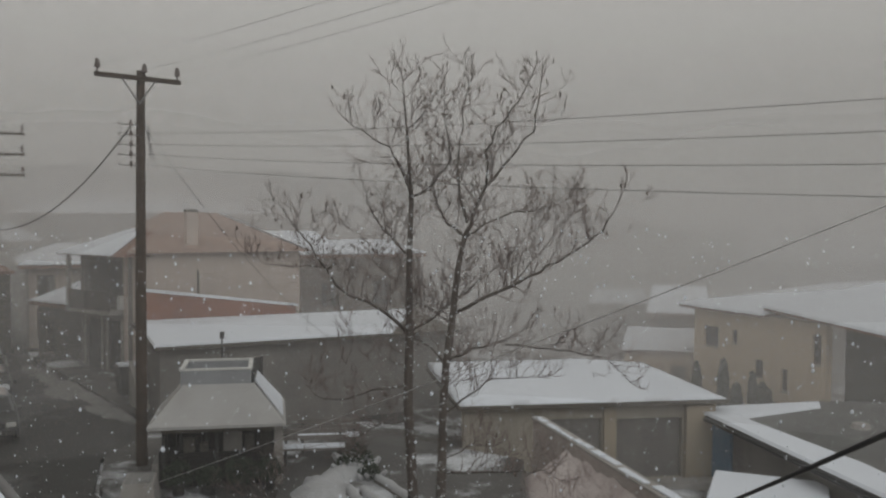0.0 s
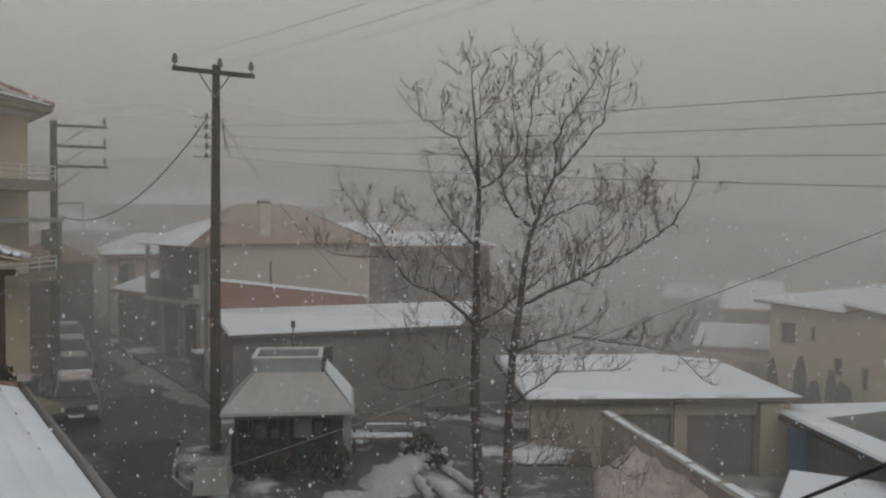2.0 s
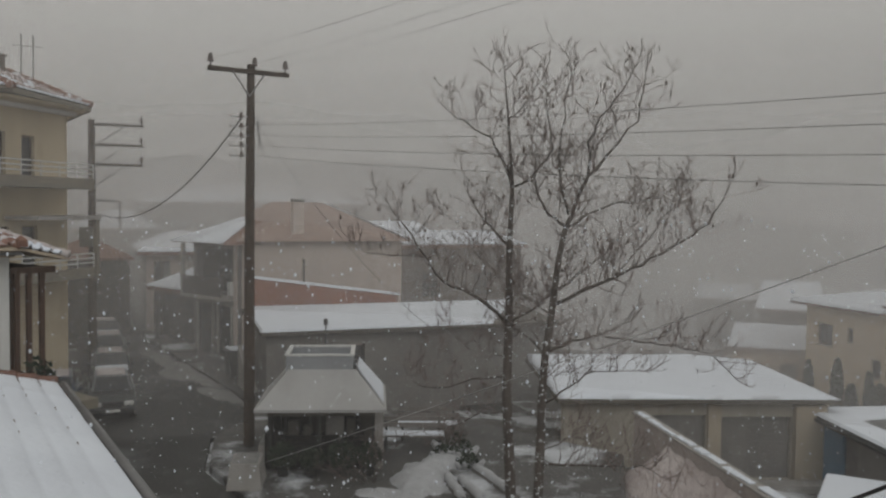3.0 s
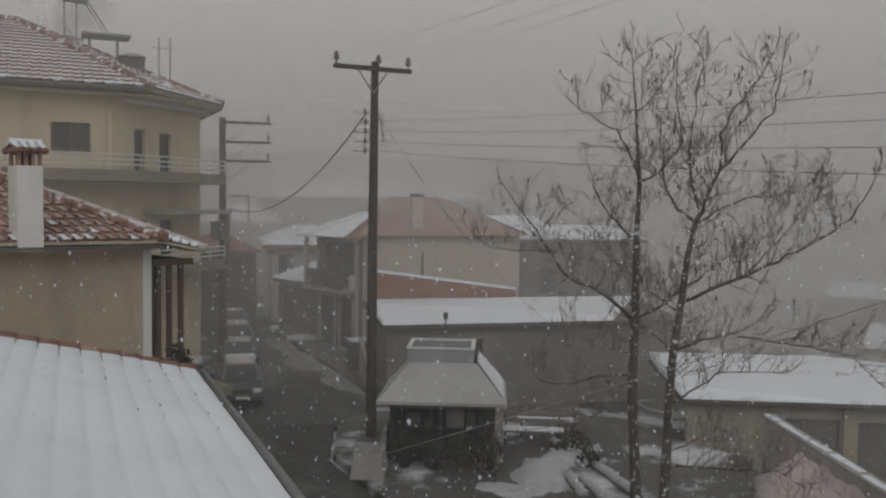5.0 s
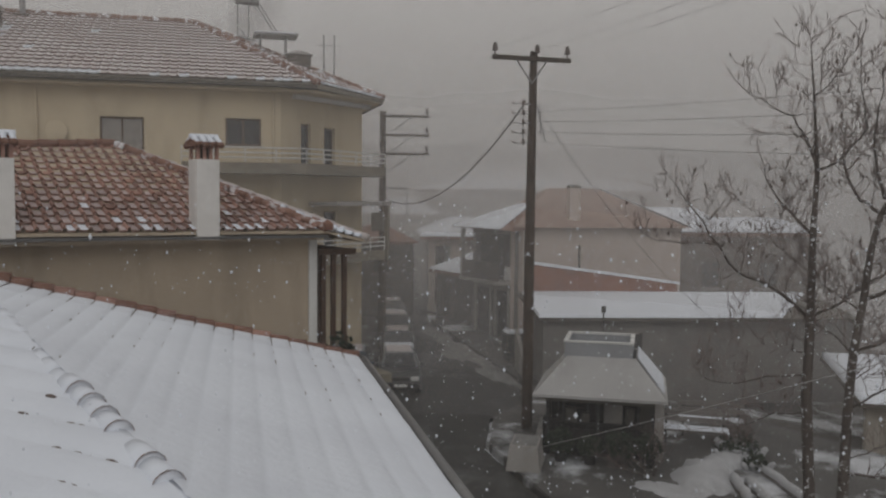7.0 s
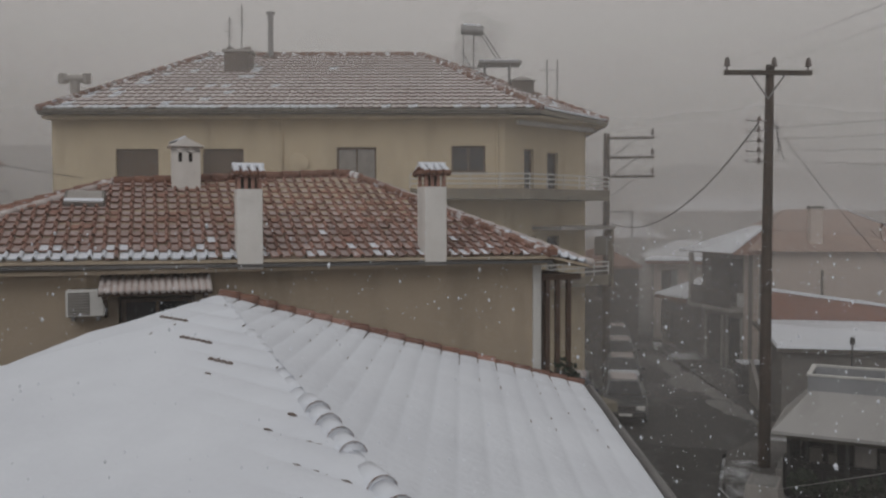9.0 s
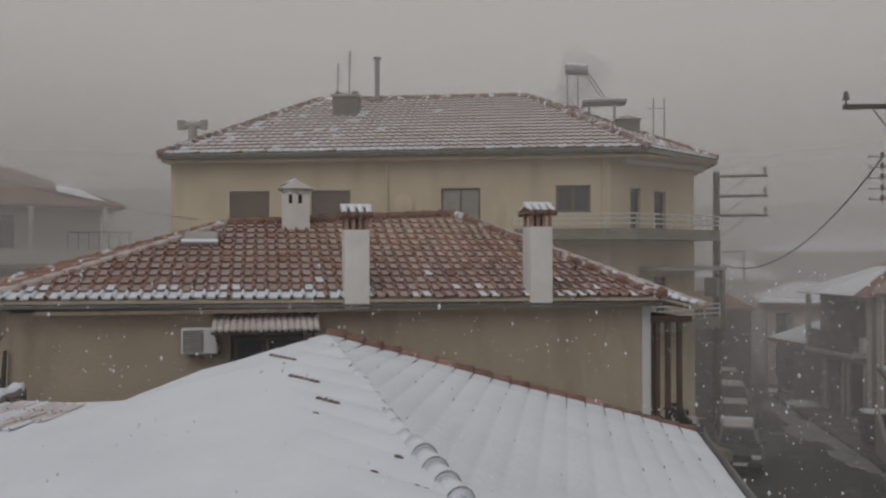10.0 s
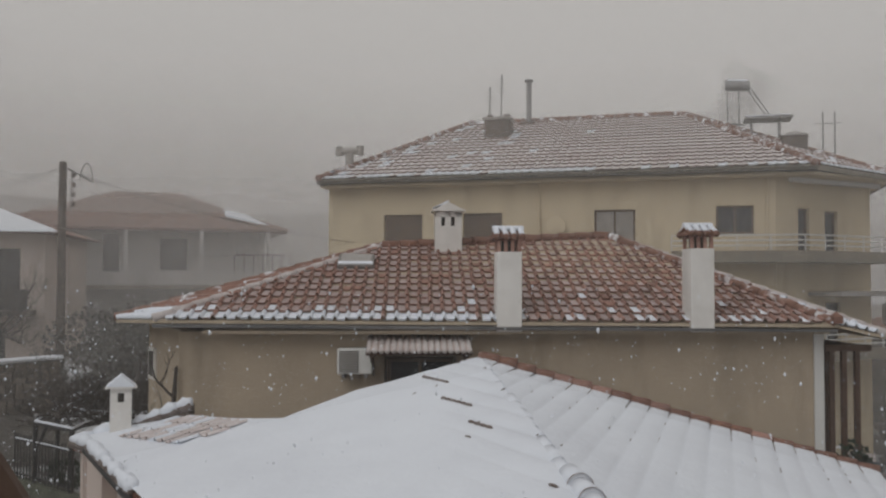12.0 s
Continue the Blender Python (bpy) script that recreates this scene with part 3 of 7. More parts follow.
    while y < max(p[1] for p in poly) - 0.1:
        x = 0.1
        while x < 13.4:
            if in_poly(x, y + 0.14, poly):
                s = choose(x, row, rng)
                rot, dz = rng.uniform(-2.5, 2.5), rng.uniform(-0.005, 0.008)
                local = m @ pose(x + rng.uniform(-0.012, 0.012), y + rng.uniform(-0.02, 0.02), dz, 0, 0, rot)
                if 6.2 < x < 11.0 and count < 300:
                    ob = new("roof_tile", shapes[s])
                    ob.parent = roof
                    ob.matrix_basis = local
                    count += 1
                else:
                    v, f, mi = flat[s]
                    base = len(V)
                    V += [local @ Vector(p) for p in v]
                    F += [tuple(base + k for k in q) for q in f]
                    I += mi
            x += TILE_W
        y += TILE_L
        row += 1
    for e0, e1, t0, t1, snowy in ((FR, TIP, R1, R1, 0.9), (TIP, BR, R1, R1, 0.5), (LM, FL, R0, R0, 0.16)):
        m2, poly2 = clip_slope(e0, e1, t0, t1)
        v, f, mi = joined_tiles(m2, poly2, TILE_W, TILE_L, lambda a, r, g, k=snowy: 3 if r < 2 or g.random() < k * 0.5 else (2 if g.random() < k else 1), rng)
        base = len(V)
        V += v
        F += [tuple(base + k for k in q) for q in f]
        I += mi
    ob = new("roof_tiles", mesh_from("roof_tiles", V, F, [TERRA, SNOW, PANDUST], I))
    ob.parent = roof
    tagged(ob, kind="stuff")
    ridge_tiles(roof, R0, R1, TERRA_OLD, 0.1)
    ridge_tiles(roof, FR, R1, TERRA_DUST, 0.085)
    ridge_tiles(roof, TIP, R1, THINSNOW, 0.08)
    part("finial", hull([(FR[0] + 0.09 * dx, FR[1] + 0.09 * dy, FR[2] + 0.10 + 0.08 * dz) for dx in (-1, 1) for dy in (-1, 1) for dz in (-1, 0.6)] + [(FR[0], FR[1], FR[2] + 0.24)]), TERRA_OLD, roof, "dark clay end tile")
    ridge_tiles(roof, FL, R0, THINSNOW, 0.07)
    ridge_tiles(roof, LM, R0, TERRA_DUST, 0.1)
    # chimneys along the front wall
    for x0, x1, zt in ((1.46, 1.91, 7.43), (4.95, 5.38, 7.5)):
        ch = thing("chimney", "white limewashed chimney with a tiled cap under snow", "chimney", h.matrix_world.copy(), "front chimneys")
        part("shaft", box(x0, x1, -0.46, 0.06, 6.0, zt, 0.012), WHITEWALL, ch)
        chimney_cap(ch, x0, x1, -0.46, 0.06, zt)
    ch = thing("chimney", "white limewashed chimney with two arched smoke slots", "chimney", h.matrix_world.copy())
    bm = bmesh.new()
    z0, z1 = 7.3, 8.42
    for xa, xb in ((0.44, 0.58), (0.66, 0.79), (0.87, 1.03)):
        box(xa, xb, 3.05, 3.6, 8.1, z1, bm=bm)
    box(0.44, 1.03, 3.05, 3.6, z0, 8.1, bm=bm)
    box(0.44, 1.03, 3.05, 3.6, 8.3, 8.42, bm=bm)
    part("shaft", bm, WHITEWALL, ch)
    part("flue", box(0.55, 0.92, 3.2, 3.5, 8.1, 8.29), DARKWALL, ch)
    part("cap", hull([(0.36, 2.97, 8.423), (1.11, 2.97, 8.423), (0.36, 3.68, 8.423), (1.11, 3.68, 8.423), (0.735, 2.97, 8.62), (0.735, 3.68, 8.62)]), WHITEWALL, ch)
    part("cap_snow", hull([(0.40, 3.0, 8.5), (0.735, 3.0, 8.66), (0.735, 3.66, 8.66), (0.40, 3.66, 8.5), (0.735, 3.0, 8.60), (0.735, 3.66, 8.60)]), SNOW, ch)
    # roof window
    sk = thing("skylight", "small roof window edged with snow", "skylight", h.matrix_world @ m)
    part("frame", box(3.0, 3.75, 2.55, 3.25, 0.02, 0.13, 0.02), GREYWALL, sk)
    part("pane", box(3.06, 3.69, 2.72, 3.19, 0.133, 0.14), CONCRETE, sk)
    part("snow_strip", box(3.02, 3.73, 2.57, 2.71, 0.133, 0.155), SNOW, sk)
    ew = new("end_window")
    ew.parent = h
    ew.matrix_basis = pose(-4.26, 0.303, 0, 0, 0, 118.2)
    part("frame", box(2.2, 2.75, 0.003, 0.05, 4.85, 5.5), WHITEWALL, ew)
    part("pane", box(2.27, 2.68, 0.053, 0.06, 4.92, 5.43), DARKWALL, ew)
    vc = thing("vine", "dark bare vine climbing the corner of the stucco wall", "vine", h.matrix_world @ pose(-4.3, -0.08, 2.6))
    g, tw, tips = Grown(), Grown(), []
    g.add([(0, 0, 0), (0.03, -0.02, 1.0), (-0.04, 0.02, 1.9), (0.02, 0.0, 2.75)], [0.07, 0.06, 0.055, 0.03], 7)
    for z in (0.6, 1.1, 1.25, 1.5, 1.7, 2.2):
        side_branch(rng, g, tw, tips, (0, 0, z), (-1, 0.3, rng.uniform(-0.1, 0.4)), rng.uniform(0.4, 1.1), 0.03, 2)
    g.link("stems", VINE, vc)
    tw.link("brushwood", VINE, vc, "stuff")
    # small tiled awning and its brackets
    aw = thing("awning", "small tiled awning on timber brackets above a window", "awning", h.matrix_world.copy())
    part("deck", slab([(-0.85, -0.75, 5.66), (1.0, -0.75, 5.66), (1.0, -0.003, 5.86), (-0.85, -0.003, 5.86)], 0.05), TIMBER, aw)
    part("tile_bed", slab([(-0.84, -0.78, 5.71), (0.99, -0.78, 5.71), (0.99, -0.004, 5.905), (-0.84, -0.004, 5.905)], 0.03), PINKDUST, aw, "snow-dusted tile bed")
    for k in range(17):
        px = -0.8 + k * 0.11
        v, f = tube([(px, -0.8, 5.68), (px, -0.4, 5.79), (px, -0.01, 5.89)], [0.044, 0.046, 0.042], 8)
        ob = new("tile", mesh_from("tile", v, f, THINSNOW, smooth=True))
        ob.parent = aw
    for px in (-0.75, 0.9):
        part("bracket", rod((px, -0.003, 5.2), (px, -0.6, 5.64), 0.035, 4), TIMBER, aw)
        part("beam", box(px - 0.04, px + 0.04, -0.7, -0.003, 5.56, 5.62), TIMBER, aw)
    # air conditioner on the wall
    ac = thing("air_conditioner", "white air conditioner unit on the stucco wall", "air conditioner", h.matrix_world.copy())
    part("case", box(-1.38, -0.76, -0.36, -0.06, 5.24, 5.7, 0.02), WHITEPAINT, ac)
    grille = part("fan_grille", box(-1.34, -1.0, -0.372, -0.363, 5.28, 5.66), GREYWALL, ac, "grey fan grille")
    for k in range(8):
        part("slat", box(-1.33, -1.01, -0.382, -0.373, 5.3 + 0.045 * k, 5.318 + 0.045 * k), CONCRETE, grille)
    part("bracket", box(-1.3, -1.25, -0.34, -0.0, 5.17, 5.237), METAL, ac)
    part("bracket", box(-0.9, -0.85, -0.34, -0.0, 5.17, 5.237), METAL, ac)
    # covered corner: timber posts, rail and planter
    pg = thing("porch", "dark timber posts carrying the roof corner above a balcony", "porch", h.matrix_world.copy())
    for px, py in ((7.72, 0.02), (7.95, 0.02), (8.2, 0.02), (8.2, 1.3), (8.2, 2.6)):
        part("post", box(px - 0.045, px + 0.045, py - 0.045, py + 0.045, 3.0, 5.617), TIMBER, pg)
    part("beam", box(7.58, 8.45, -0.05, 0.10, 5.62, 5.74), TIMBER, pg)
    part("beam", box(8.13, 8.27, 0.103, 2.8, 5.62, 5.74), TIMBER, pg)
    part("balcony_slab", box(7.56, 9.3, -0.1, 6.5, 2.8, 3.0), SLAB, pg)
    part("pillar", box(7.9, 8.3, 0.3, 0.7, 0, 2.797), TANWALL, pg)
    pl = thing("shrub", "dark evergreen shrub behind the porch posts", "shrub", h.matrix_world @ pose(8.1, -0.03, 3.0))
    part("foliage", leaf_ball(rng, 0.5, 260, 0.07, (0.8, 0.5, 1.1), (0, 0, 0.45)), EVERGREEN, pl)
    part("stem", rod((0, 0, 0), (0, 0, 0.4), 0.03, 6), WOOD, pl)
    return h


def ridge_tiles(parent, a, b, mat, r):
    a, b = Vector(a), Vector(b)
    n = max(2, int((b - a).length / 0.38))
    for k in range(n):
        p, q = a.lerp(b, k / n), a.lerp(b, (k + 1.06) / n)
        lift = Vector((0, 0, 0.045))
        v, f = tube([p + lift, q + lift * 0.7], [r * 1.12, r * 0.95], 8)
        ob = new("ridge_tile", mesh_from("ridge_tile", v, f, mat, smooth=True))
        ob.parent = parent


def leaf_ball(rng, radius, count, size, squash=(1, 1, 1), at=(0, 0, 0)):
    bm = bmesh.new()
    for _ in range(count):
        d = Vector((rng.gauss(0, 1), rng.gauss(0, 1), rng.gauss(0, 1))).normalized() * radius * rng.uniform(0.35, 1.0) ** 0.5
        c = Vector((d.x * squash[0], d.y * squash[1], d.z * squash[2])) + Vector(at)
        u = Vector((rng.gauss(0, 1), rng.gauss(0, 1), rng.gauss(0, 1))).normalized() * size
        w = u.cross(Vector((rng.gauss(0, 1), rng.gauss(0, 1), rng.gauss(0, 1)))).normalized() * size * 0.6
        bm.faces.new([bm.verts.new(c + u), bm.verts.new(c + w), bm.verts.new(c - u), bm.verts.new(c - w)])
    return bm


tile_house()


# ---- the snow-covered roof in front ----
def snow_face(parent, name, origin, along, up, outline, course, first, seed, fade, amp):
    """A tiled roof face under snow: tile courses show as soft steps, plainest where fade(x, y) is near 1."""
    o, a, u = Vector(origin), Vector(along).normalized(), Vector(up).normalized()
    nrm = a.cross(u).normalized()
    if nrm.z < 0:
        nrm = -nrm
    poly = [((Vector(p) - o).dot(a), (Vector(p) - o).dot(u)) for p in outline]
    bm = bmesh.new()
    bm.faces.new([bm.verts.new((x, y, 0)) for x, y in poly])
    x0, x1 = min(p[0] for p in poly), max(p[0] for p in poly)
    y0, y1 = min(p[1] for p in poly), max(p[1] for p in poly)
    y = first - course * math.ceil((first - y0) / course)
    cuts = []
    while y < y1:
        cuts += [y - 0.03, y, y + 0.03, y + course * 0.5]
        y += course
    for y in cuts:
        bmesh.ops.bisect_plane(bm, geom=bm.verts[:] + bm.edges[:] + bm.faces[:], plane_co=(0, y, 0), plane_no=(0, 1, 0))
    x = x0 + 0.1
    while x < x1:
        bmesh.ops.bisect_plane(bm, geom=bm.verts[:] + bm.edges[:] + bm.faces[:], plane_co=(x, 0, 0), plane_no=(1, 0, 0))
        x += 0.22
    for v in bm.verts:
        f = ((v.co.y - first) / course + 1e-4) % 1.0
        show = fade(v.co.x, v.co.y) * max(0.0, 0.65 + 0.7 * noise.noise((v.co.x * 0.9 + seed, v.co.y * 1.7, seed)))
        dip = -1.0 if f < 0.02 else (0.25 if f < 0.5 else (0.15 if f < 0.9 else -0.2))
        h = 0.06 + amp * show * dip + 0.012 * noise.noise((v.co.x * 1.7, v.co.y * 1.9, seed)) + 0.03 * noise.noise((v.co.x * 0.4, v.co.y * 0.4, seed))
        v.co = o + a * v.co.x + u * v.co.y + nrm * h
    return part(name, bm, SNOW, parent, "smooth snow over faint tile courses", smooth=True)


def on_plane(x_, y_, a, b_, c_):
    """The point over (x, y) on the plane through three points."""
    n = (b_ - a).cross(c_ - a)
    return Vector((x_, y_, a.z - (n.x * (x_ - a.x) + n.y * (y_ - a.y)) / n.z))


def snow_house():
    """Low house: a hip runs from the peak to the near corner between a street-side slope and a courtyard slope."""
    h = thing("house", "low house with a hipped tile roof under fresh snow", "house", pose(0, 0, 0))
    P = Vector((-12.19, 9.24, 5.57))
    C = Vector((-7.62, 13.38, 3.97))
    along_r = Vector((-0.605, 0.796, 0))
    E = C - along_r * 12.2
    H = on_plane(-2.2, 3.85, P, C, E)
    LE0 = Vector((-14.45, 3.5, 4.38))
    LE1 = on_plane(-2.4, 2.75, P, H, LE0)
    back = [on_plane(px, py, P, H, LE0) for px, py in ((-12.64, 7.1), (-12.45, 5.78), (-13.2, 5.4), (-14.3, 5.0), (-14.95, 4.05), (-15.05, 3.4))]
    K, KL = back[1], back[4]
    up_r = (P - C) - (P - C).dot(along_r) * along_r
    course_r = up_r.length / 20
    snow_face(h, "roof_snow", C, along_r, up_r, [C, E, H, P], course_r, 0.0, 3.0, lambda x_, y_: 0.45 + 0.55 * math.exp(x_ / 2.2), 0.03)
    along_l = (LE1 - LE0).normalized()
    up_l = (P - LE0) - (P - LE0).dot(along_l) * along_l
    hip_at = lambda y_: 1.87 + (5.997 - y_) * 2.124
    snow_face(h, "roof_snow", LE0, along_l, up_l, [LE0, LE1, H, P, *back], 0.403, 4.8, 9.0, lambda x_, y_: math.exp(-((hip_at(y_) - x_) / 1.6) ** 2), 0.035)
    # roof decks under the snow
    part("roof_deck", slab([C, P, H, E], 0.12), TERRA_OLD, h)
    part("roof_deck", slab([LE0, LE1, H, P, *back], 0.12), TERRA_OLD, h)
    # verge of stepped red tiles
    n = 20
    rng = random.Random(8)
    for k in range(n):
        a, b_ = C.lerp(P, k / n), C.lerp(P, (k + 1.1) / n)
        lift = Vector((0.0, 0.0, 0.06 + rng.uniform(-0.012, 0.012)))
        wide = 0.075 + 0.05 * (k / n) ** 3
        v, f = tube([a + lift + Vector((0, 0, 0.02)), b_ + lift], [wide, wide * 0.82], 8)
        ob = new("verge_tile", mesh_from("verge_tile", v, f, TERRA if rng.random() < 0.4 else TERRA_OLD, smooth=True))
        ob.parent = h
        # the open end of each tile course beside the verge, then stray strokes of tile and painted shade in the snow
        g = a + Vector((0.07, -0.08, 0.055))
        along_c = Vector((0.605, -0.796, 0))
        spans = [(0.0, rng.uniform(0.3, 0.75), 0.011)]
        for _ in range(rng.randint(1, 4)):
            spans.append((rng.uniform(0.6, 4.6), rng.uniform(0.03, 0.16), rng.uniform(0.005, 0.010)))
        for at, run, thick in spans:
            v, f = tube([g + along_c * at, g + along_c * (at + run * 0.5) + Vector((0, 0, 0.002)), g + along_c * (at + run) + Vector((0, 0, -0.008))], [thick, thick * 0.8, 0.003], 5)
            ob = new("course_edge", mesh_from("course_edge", v, f, TILEEDGE, smooth=True))
            ob.parent = h
    # hip tiles: a low snow ridge, with six tiles standing out of it
    n = 28
    for k in range(n):
        d = (P - H).normalized()
        a, b_ = H + d * (0.4077 * k - 0.12), H + d * (0.4077 * (k + 1.04) - 0.12)
        out = k in (7, 8, 10, 11, 12, 13)
        low = -0.045 if out else -0.125 + rng.uniform(-0.006, 0.006)
        v, f = tube([a + Vector((0, 0, 0.055 + low)), b_ + Vector((0, 0, (0.03 if out else 0.052) + low))], [0.135, 0.118 if out else 0.134], 14)
        ob = new("hip_tile", mesh_from("hip_tile", v, f, SNOW, smooth=True))
        ob.parent = h
        if out:
            v, f = tube([a + Vector((0, 0, 0.053 + low)) - d * 0.006, a + Vector((0, 0, 0.053 + low)) + d * 0.010], [0.139, 0.137], 14)
            ob = new("tile_rim", mesh_from("tile_rim", v, f[:-2], TERRA_OLD, smooth=True))
            ob.parent = h
    # dark tile ends that show through on the courtyard slope
    ul = up_l.normalized()
    nl = along_l.cross(ul)
    for up_at, from_x, to_x, dense in ((4.80, 2.0, 2.65, 1.0), (4.28, 3.42, 4.08, 1.0), (3.86, 4.64, 5.2, 0.8), (3.50, 5.1, 6.4, 0.3), (3.14, 6.4, 7.45, 0.3), (2.77, 7.0, 8.3, 0.35), (2.38, 8.2, 9.3, 0.35), (1.98, 8.75, 9.6, 0.35)):
        at = from_x
        while at < to_x:
            if rng.random() < dense:
                p = LE0 + along_l * at + ul * (up_at - 0.01) + nl * 0.052
                r_ = 0.034 if dense > 0.5 else rng.uniform(0.012, 0.024)
                v, f = tube([p, p + along_l * 0.07 + nl * 0.004, p + along_l * 0.13], [r_ * 0.7, r_, r_ * 0.5], 6)
                ob = new("bare_tile", mesh_from("bare_tile", v, f, TILEEDGE, smooth=True))
                ob.parent = h
            at += 0.13
    # street-side gutter and flashing
    v, f = tube([C + Vector((0.08, 0.06, -0.02)), E + Vector((0.08, 0.06, -0.02))], [0.075, 0.075], 8)
    ob = new("gutter", mesh_from("gutter", v, f, METAL, smooth=True))
    ob.parent = h
    tagged(ob, "grey metal gutter")
    v, f = tube([LE0 + Vector((0, -0.06, -0.05)), LE1 + Vector((0, -0.06, -0.05))], [0.045, 0.045], 8)
    ob = new("gutter", mesh_from("gutter", v, f, DARKMETAL, smooth=True))
    ob.parent = h
    # walls
    def wall(a, b_, za, zb, name="wall"):
        d = (Vector(b_) - Vector(a)).normalized()
        s = Vector((-d.y, d.x, 0)) * 0.25
        a, b_ = Vector(a), Vector(b_)
        pts = []
        for p, zt in ((a, za), (b_, zb)):
            for q in (p, p + s):
                pts += [(q.x, q.y, 0), (q.x, q.y, zt)]
        part(name, hull(pts), PINKWALL if name == "end_wall" else TANWALL, h)
    wall((C.x - 0.5, C.y - 0.35, 0), (P.x + 0.2, P.y - 0.15, 0), 3.75, 5.35)
    wall((E.x - 0.5, E.y - 0.1, 0), (C.x - 0.3, C.y - 0.5, 0), 3.75, 3.75)
    wall((LE0.x + 0.3, LE0.y + 0.35, 0), (H.x - 0.4, H.y + 0.3, 0), 4.15, 4.1, "end_wall")
    wall((-14.98, 3.5, 0), (LE0.x + 0.3, LE0.y + 0.12, 0), 4.22, 4.2, "end_wall")
    wall((KL.x + 0.02, KL.y - 0.05, 0), (-14.97, 3.5, 0), 4.35, 4.22, "end_wall")
    wall((K.x + 0.1, K.y - 0.15, 0), (KL.x + 0.5, KL.y + 0.1, 0), 4.55, 4.25, "end_wall")
    wall((P.x + 0.3, P.y - 0.3, 0), (K.x + 0.3, K.y + 0.1, 0), 5.3, 4.55)
    # lower uncovered patch of tiles behind the courtyard slope
    spots = [on_plane(px, py, P, H, LE0) + Vector((0, 0, 0.03)) for px, py in ((-14.3, 3.9), (-12.75, 4.35), (-14.5, 4.7), (-12.75, 5.5))]
    m, poly = clip_slope(*spots)
    rr = random.Random(5)
    V, F, I = joined_tiles(m, poly, 0.2, 0.34, lambda a, r, g: 3 if g.random() < 0.3 else 1, rr, 0.8, 6, 0.03)
    ob = new("roof_tiles", mesh_from("roof_tiles", V, F, [PINKDUST, SNOW, PATCHDUST], I))
    ob.parent = h
    tagged(ob, kind="stuff")
    edge = back[3:] + [LE0, LE0.lerp(LE1, 0.25)]
    for pa, pb in zip(edge[:-1], edge[1:]):
        n = max(2, int((pb - pa).length / 0.23))
        for k in range(n):
            a, b_ = pa.lerp(pb, k / n), pa.lerp(pb, (k + 1.05) / n)
            fat = rr.uniform(0.055, 0.115)
            if pa == back[3]:
                ha, hb = [0.22 * max(0.0, min(1.0, (q.x + 14.9) / 0.6)) for q in (a, b_)]
                part("verge_board", hull([(a.x, a.y, a.z), (b_.x, b_.y, b_.z), (a.x, a.y, a.z + ha + 0.02), (b_.x, b_.y, b_.z + hb + 0.02), (a.x - 0.05, a.y + 0.09, a.z), (b_.x - 0.05, b_.y + 0.09, b_.z), (a.x - 0.05, a.y + 0.09, a.z + ha + 0.02), (b_.x - 0.05, b_.y + 0.09, b_.z + hb + 0.02)]), BROWNWALL, h)
                a, b_ = a + Vector((0, 0.03, ha)), b_ + Vector((0, 0.03, hb))
            v, f = tube([a + Vector((0, 0, 0.05)), a.lerp(b_, 0.5) + Vector((0, 0, 0.08)), b_ + Vector((0, 0, 0.05))], [fat * 0.75, fat, fat * 0.7], 10)
            ob = new("snow_lump", mesh_from("snow_lump", v, f, SNOW, smooth=True))
            ob.parent = h
            v, f = tube([a + Vector((0, 0, -0.01)), b_ + Vector((0, 0, 0.01))], [0.085, 0.07], 8)
            ob = new("edge_tile", mesh_from("edge_tile", v, f, TILEEDGE, smooth=True))
            ob.parent = h
    # small white chimney at the far corner
    ch = thing("chimney", "small white chimney with an arched slot and gabled cap", "chimney", pose(-14.78, 4.05, 4.31, 0, 0, 74))
    bm = bmesh.new()
    box(-0.16, 0.16, -0.16, 0.16, 0, 0.68, bm=bm)
    for xa, xb in ((-0.16, -0.05), (0.05, 0.16)):
        box(xa, xb, -0.16, 0.16, 0.68, 0.86, bm=bm)
    box(-0.16, 0.16, -0.16, 0.16, 0.83, 0.9, bm=bm)
    part("shaft", bm, WHITEWALL, ch)
    part("flue", box(-0.1, 0.1, -0.08, 0.1, 0.66, 0.84), DARKWALL, ch)
    part("cap", hull([(-0.24, -0.2, 0.9), (0.24, -0.2, 0.9), (-0.24, 0.2, 0.9), (0.24, 0.2, 0.9), (0, -0.2, 1.06), (0, 0.2, 1.06)]), WHITEWALL, ch)
    part("cap_snow", hull([(-0.22, -0.21, 0.93), (0, -0.21, 1.11), (0.22, -0.21, 0.93), (-0.22, 0.21, 0.93), (0, 0.21, 1.11), (0.22, 0.21, 0.93)]), SNOW, ch)


snow_house()


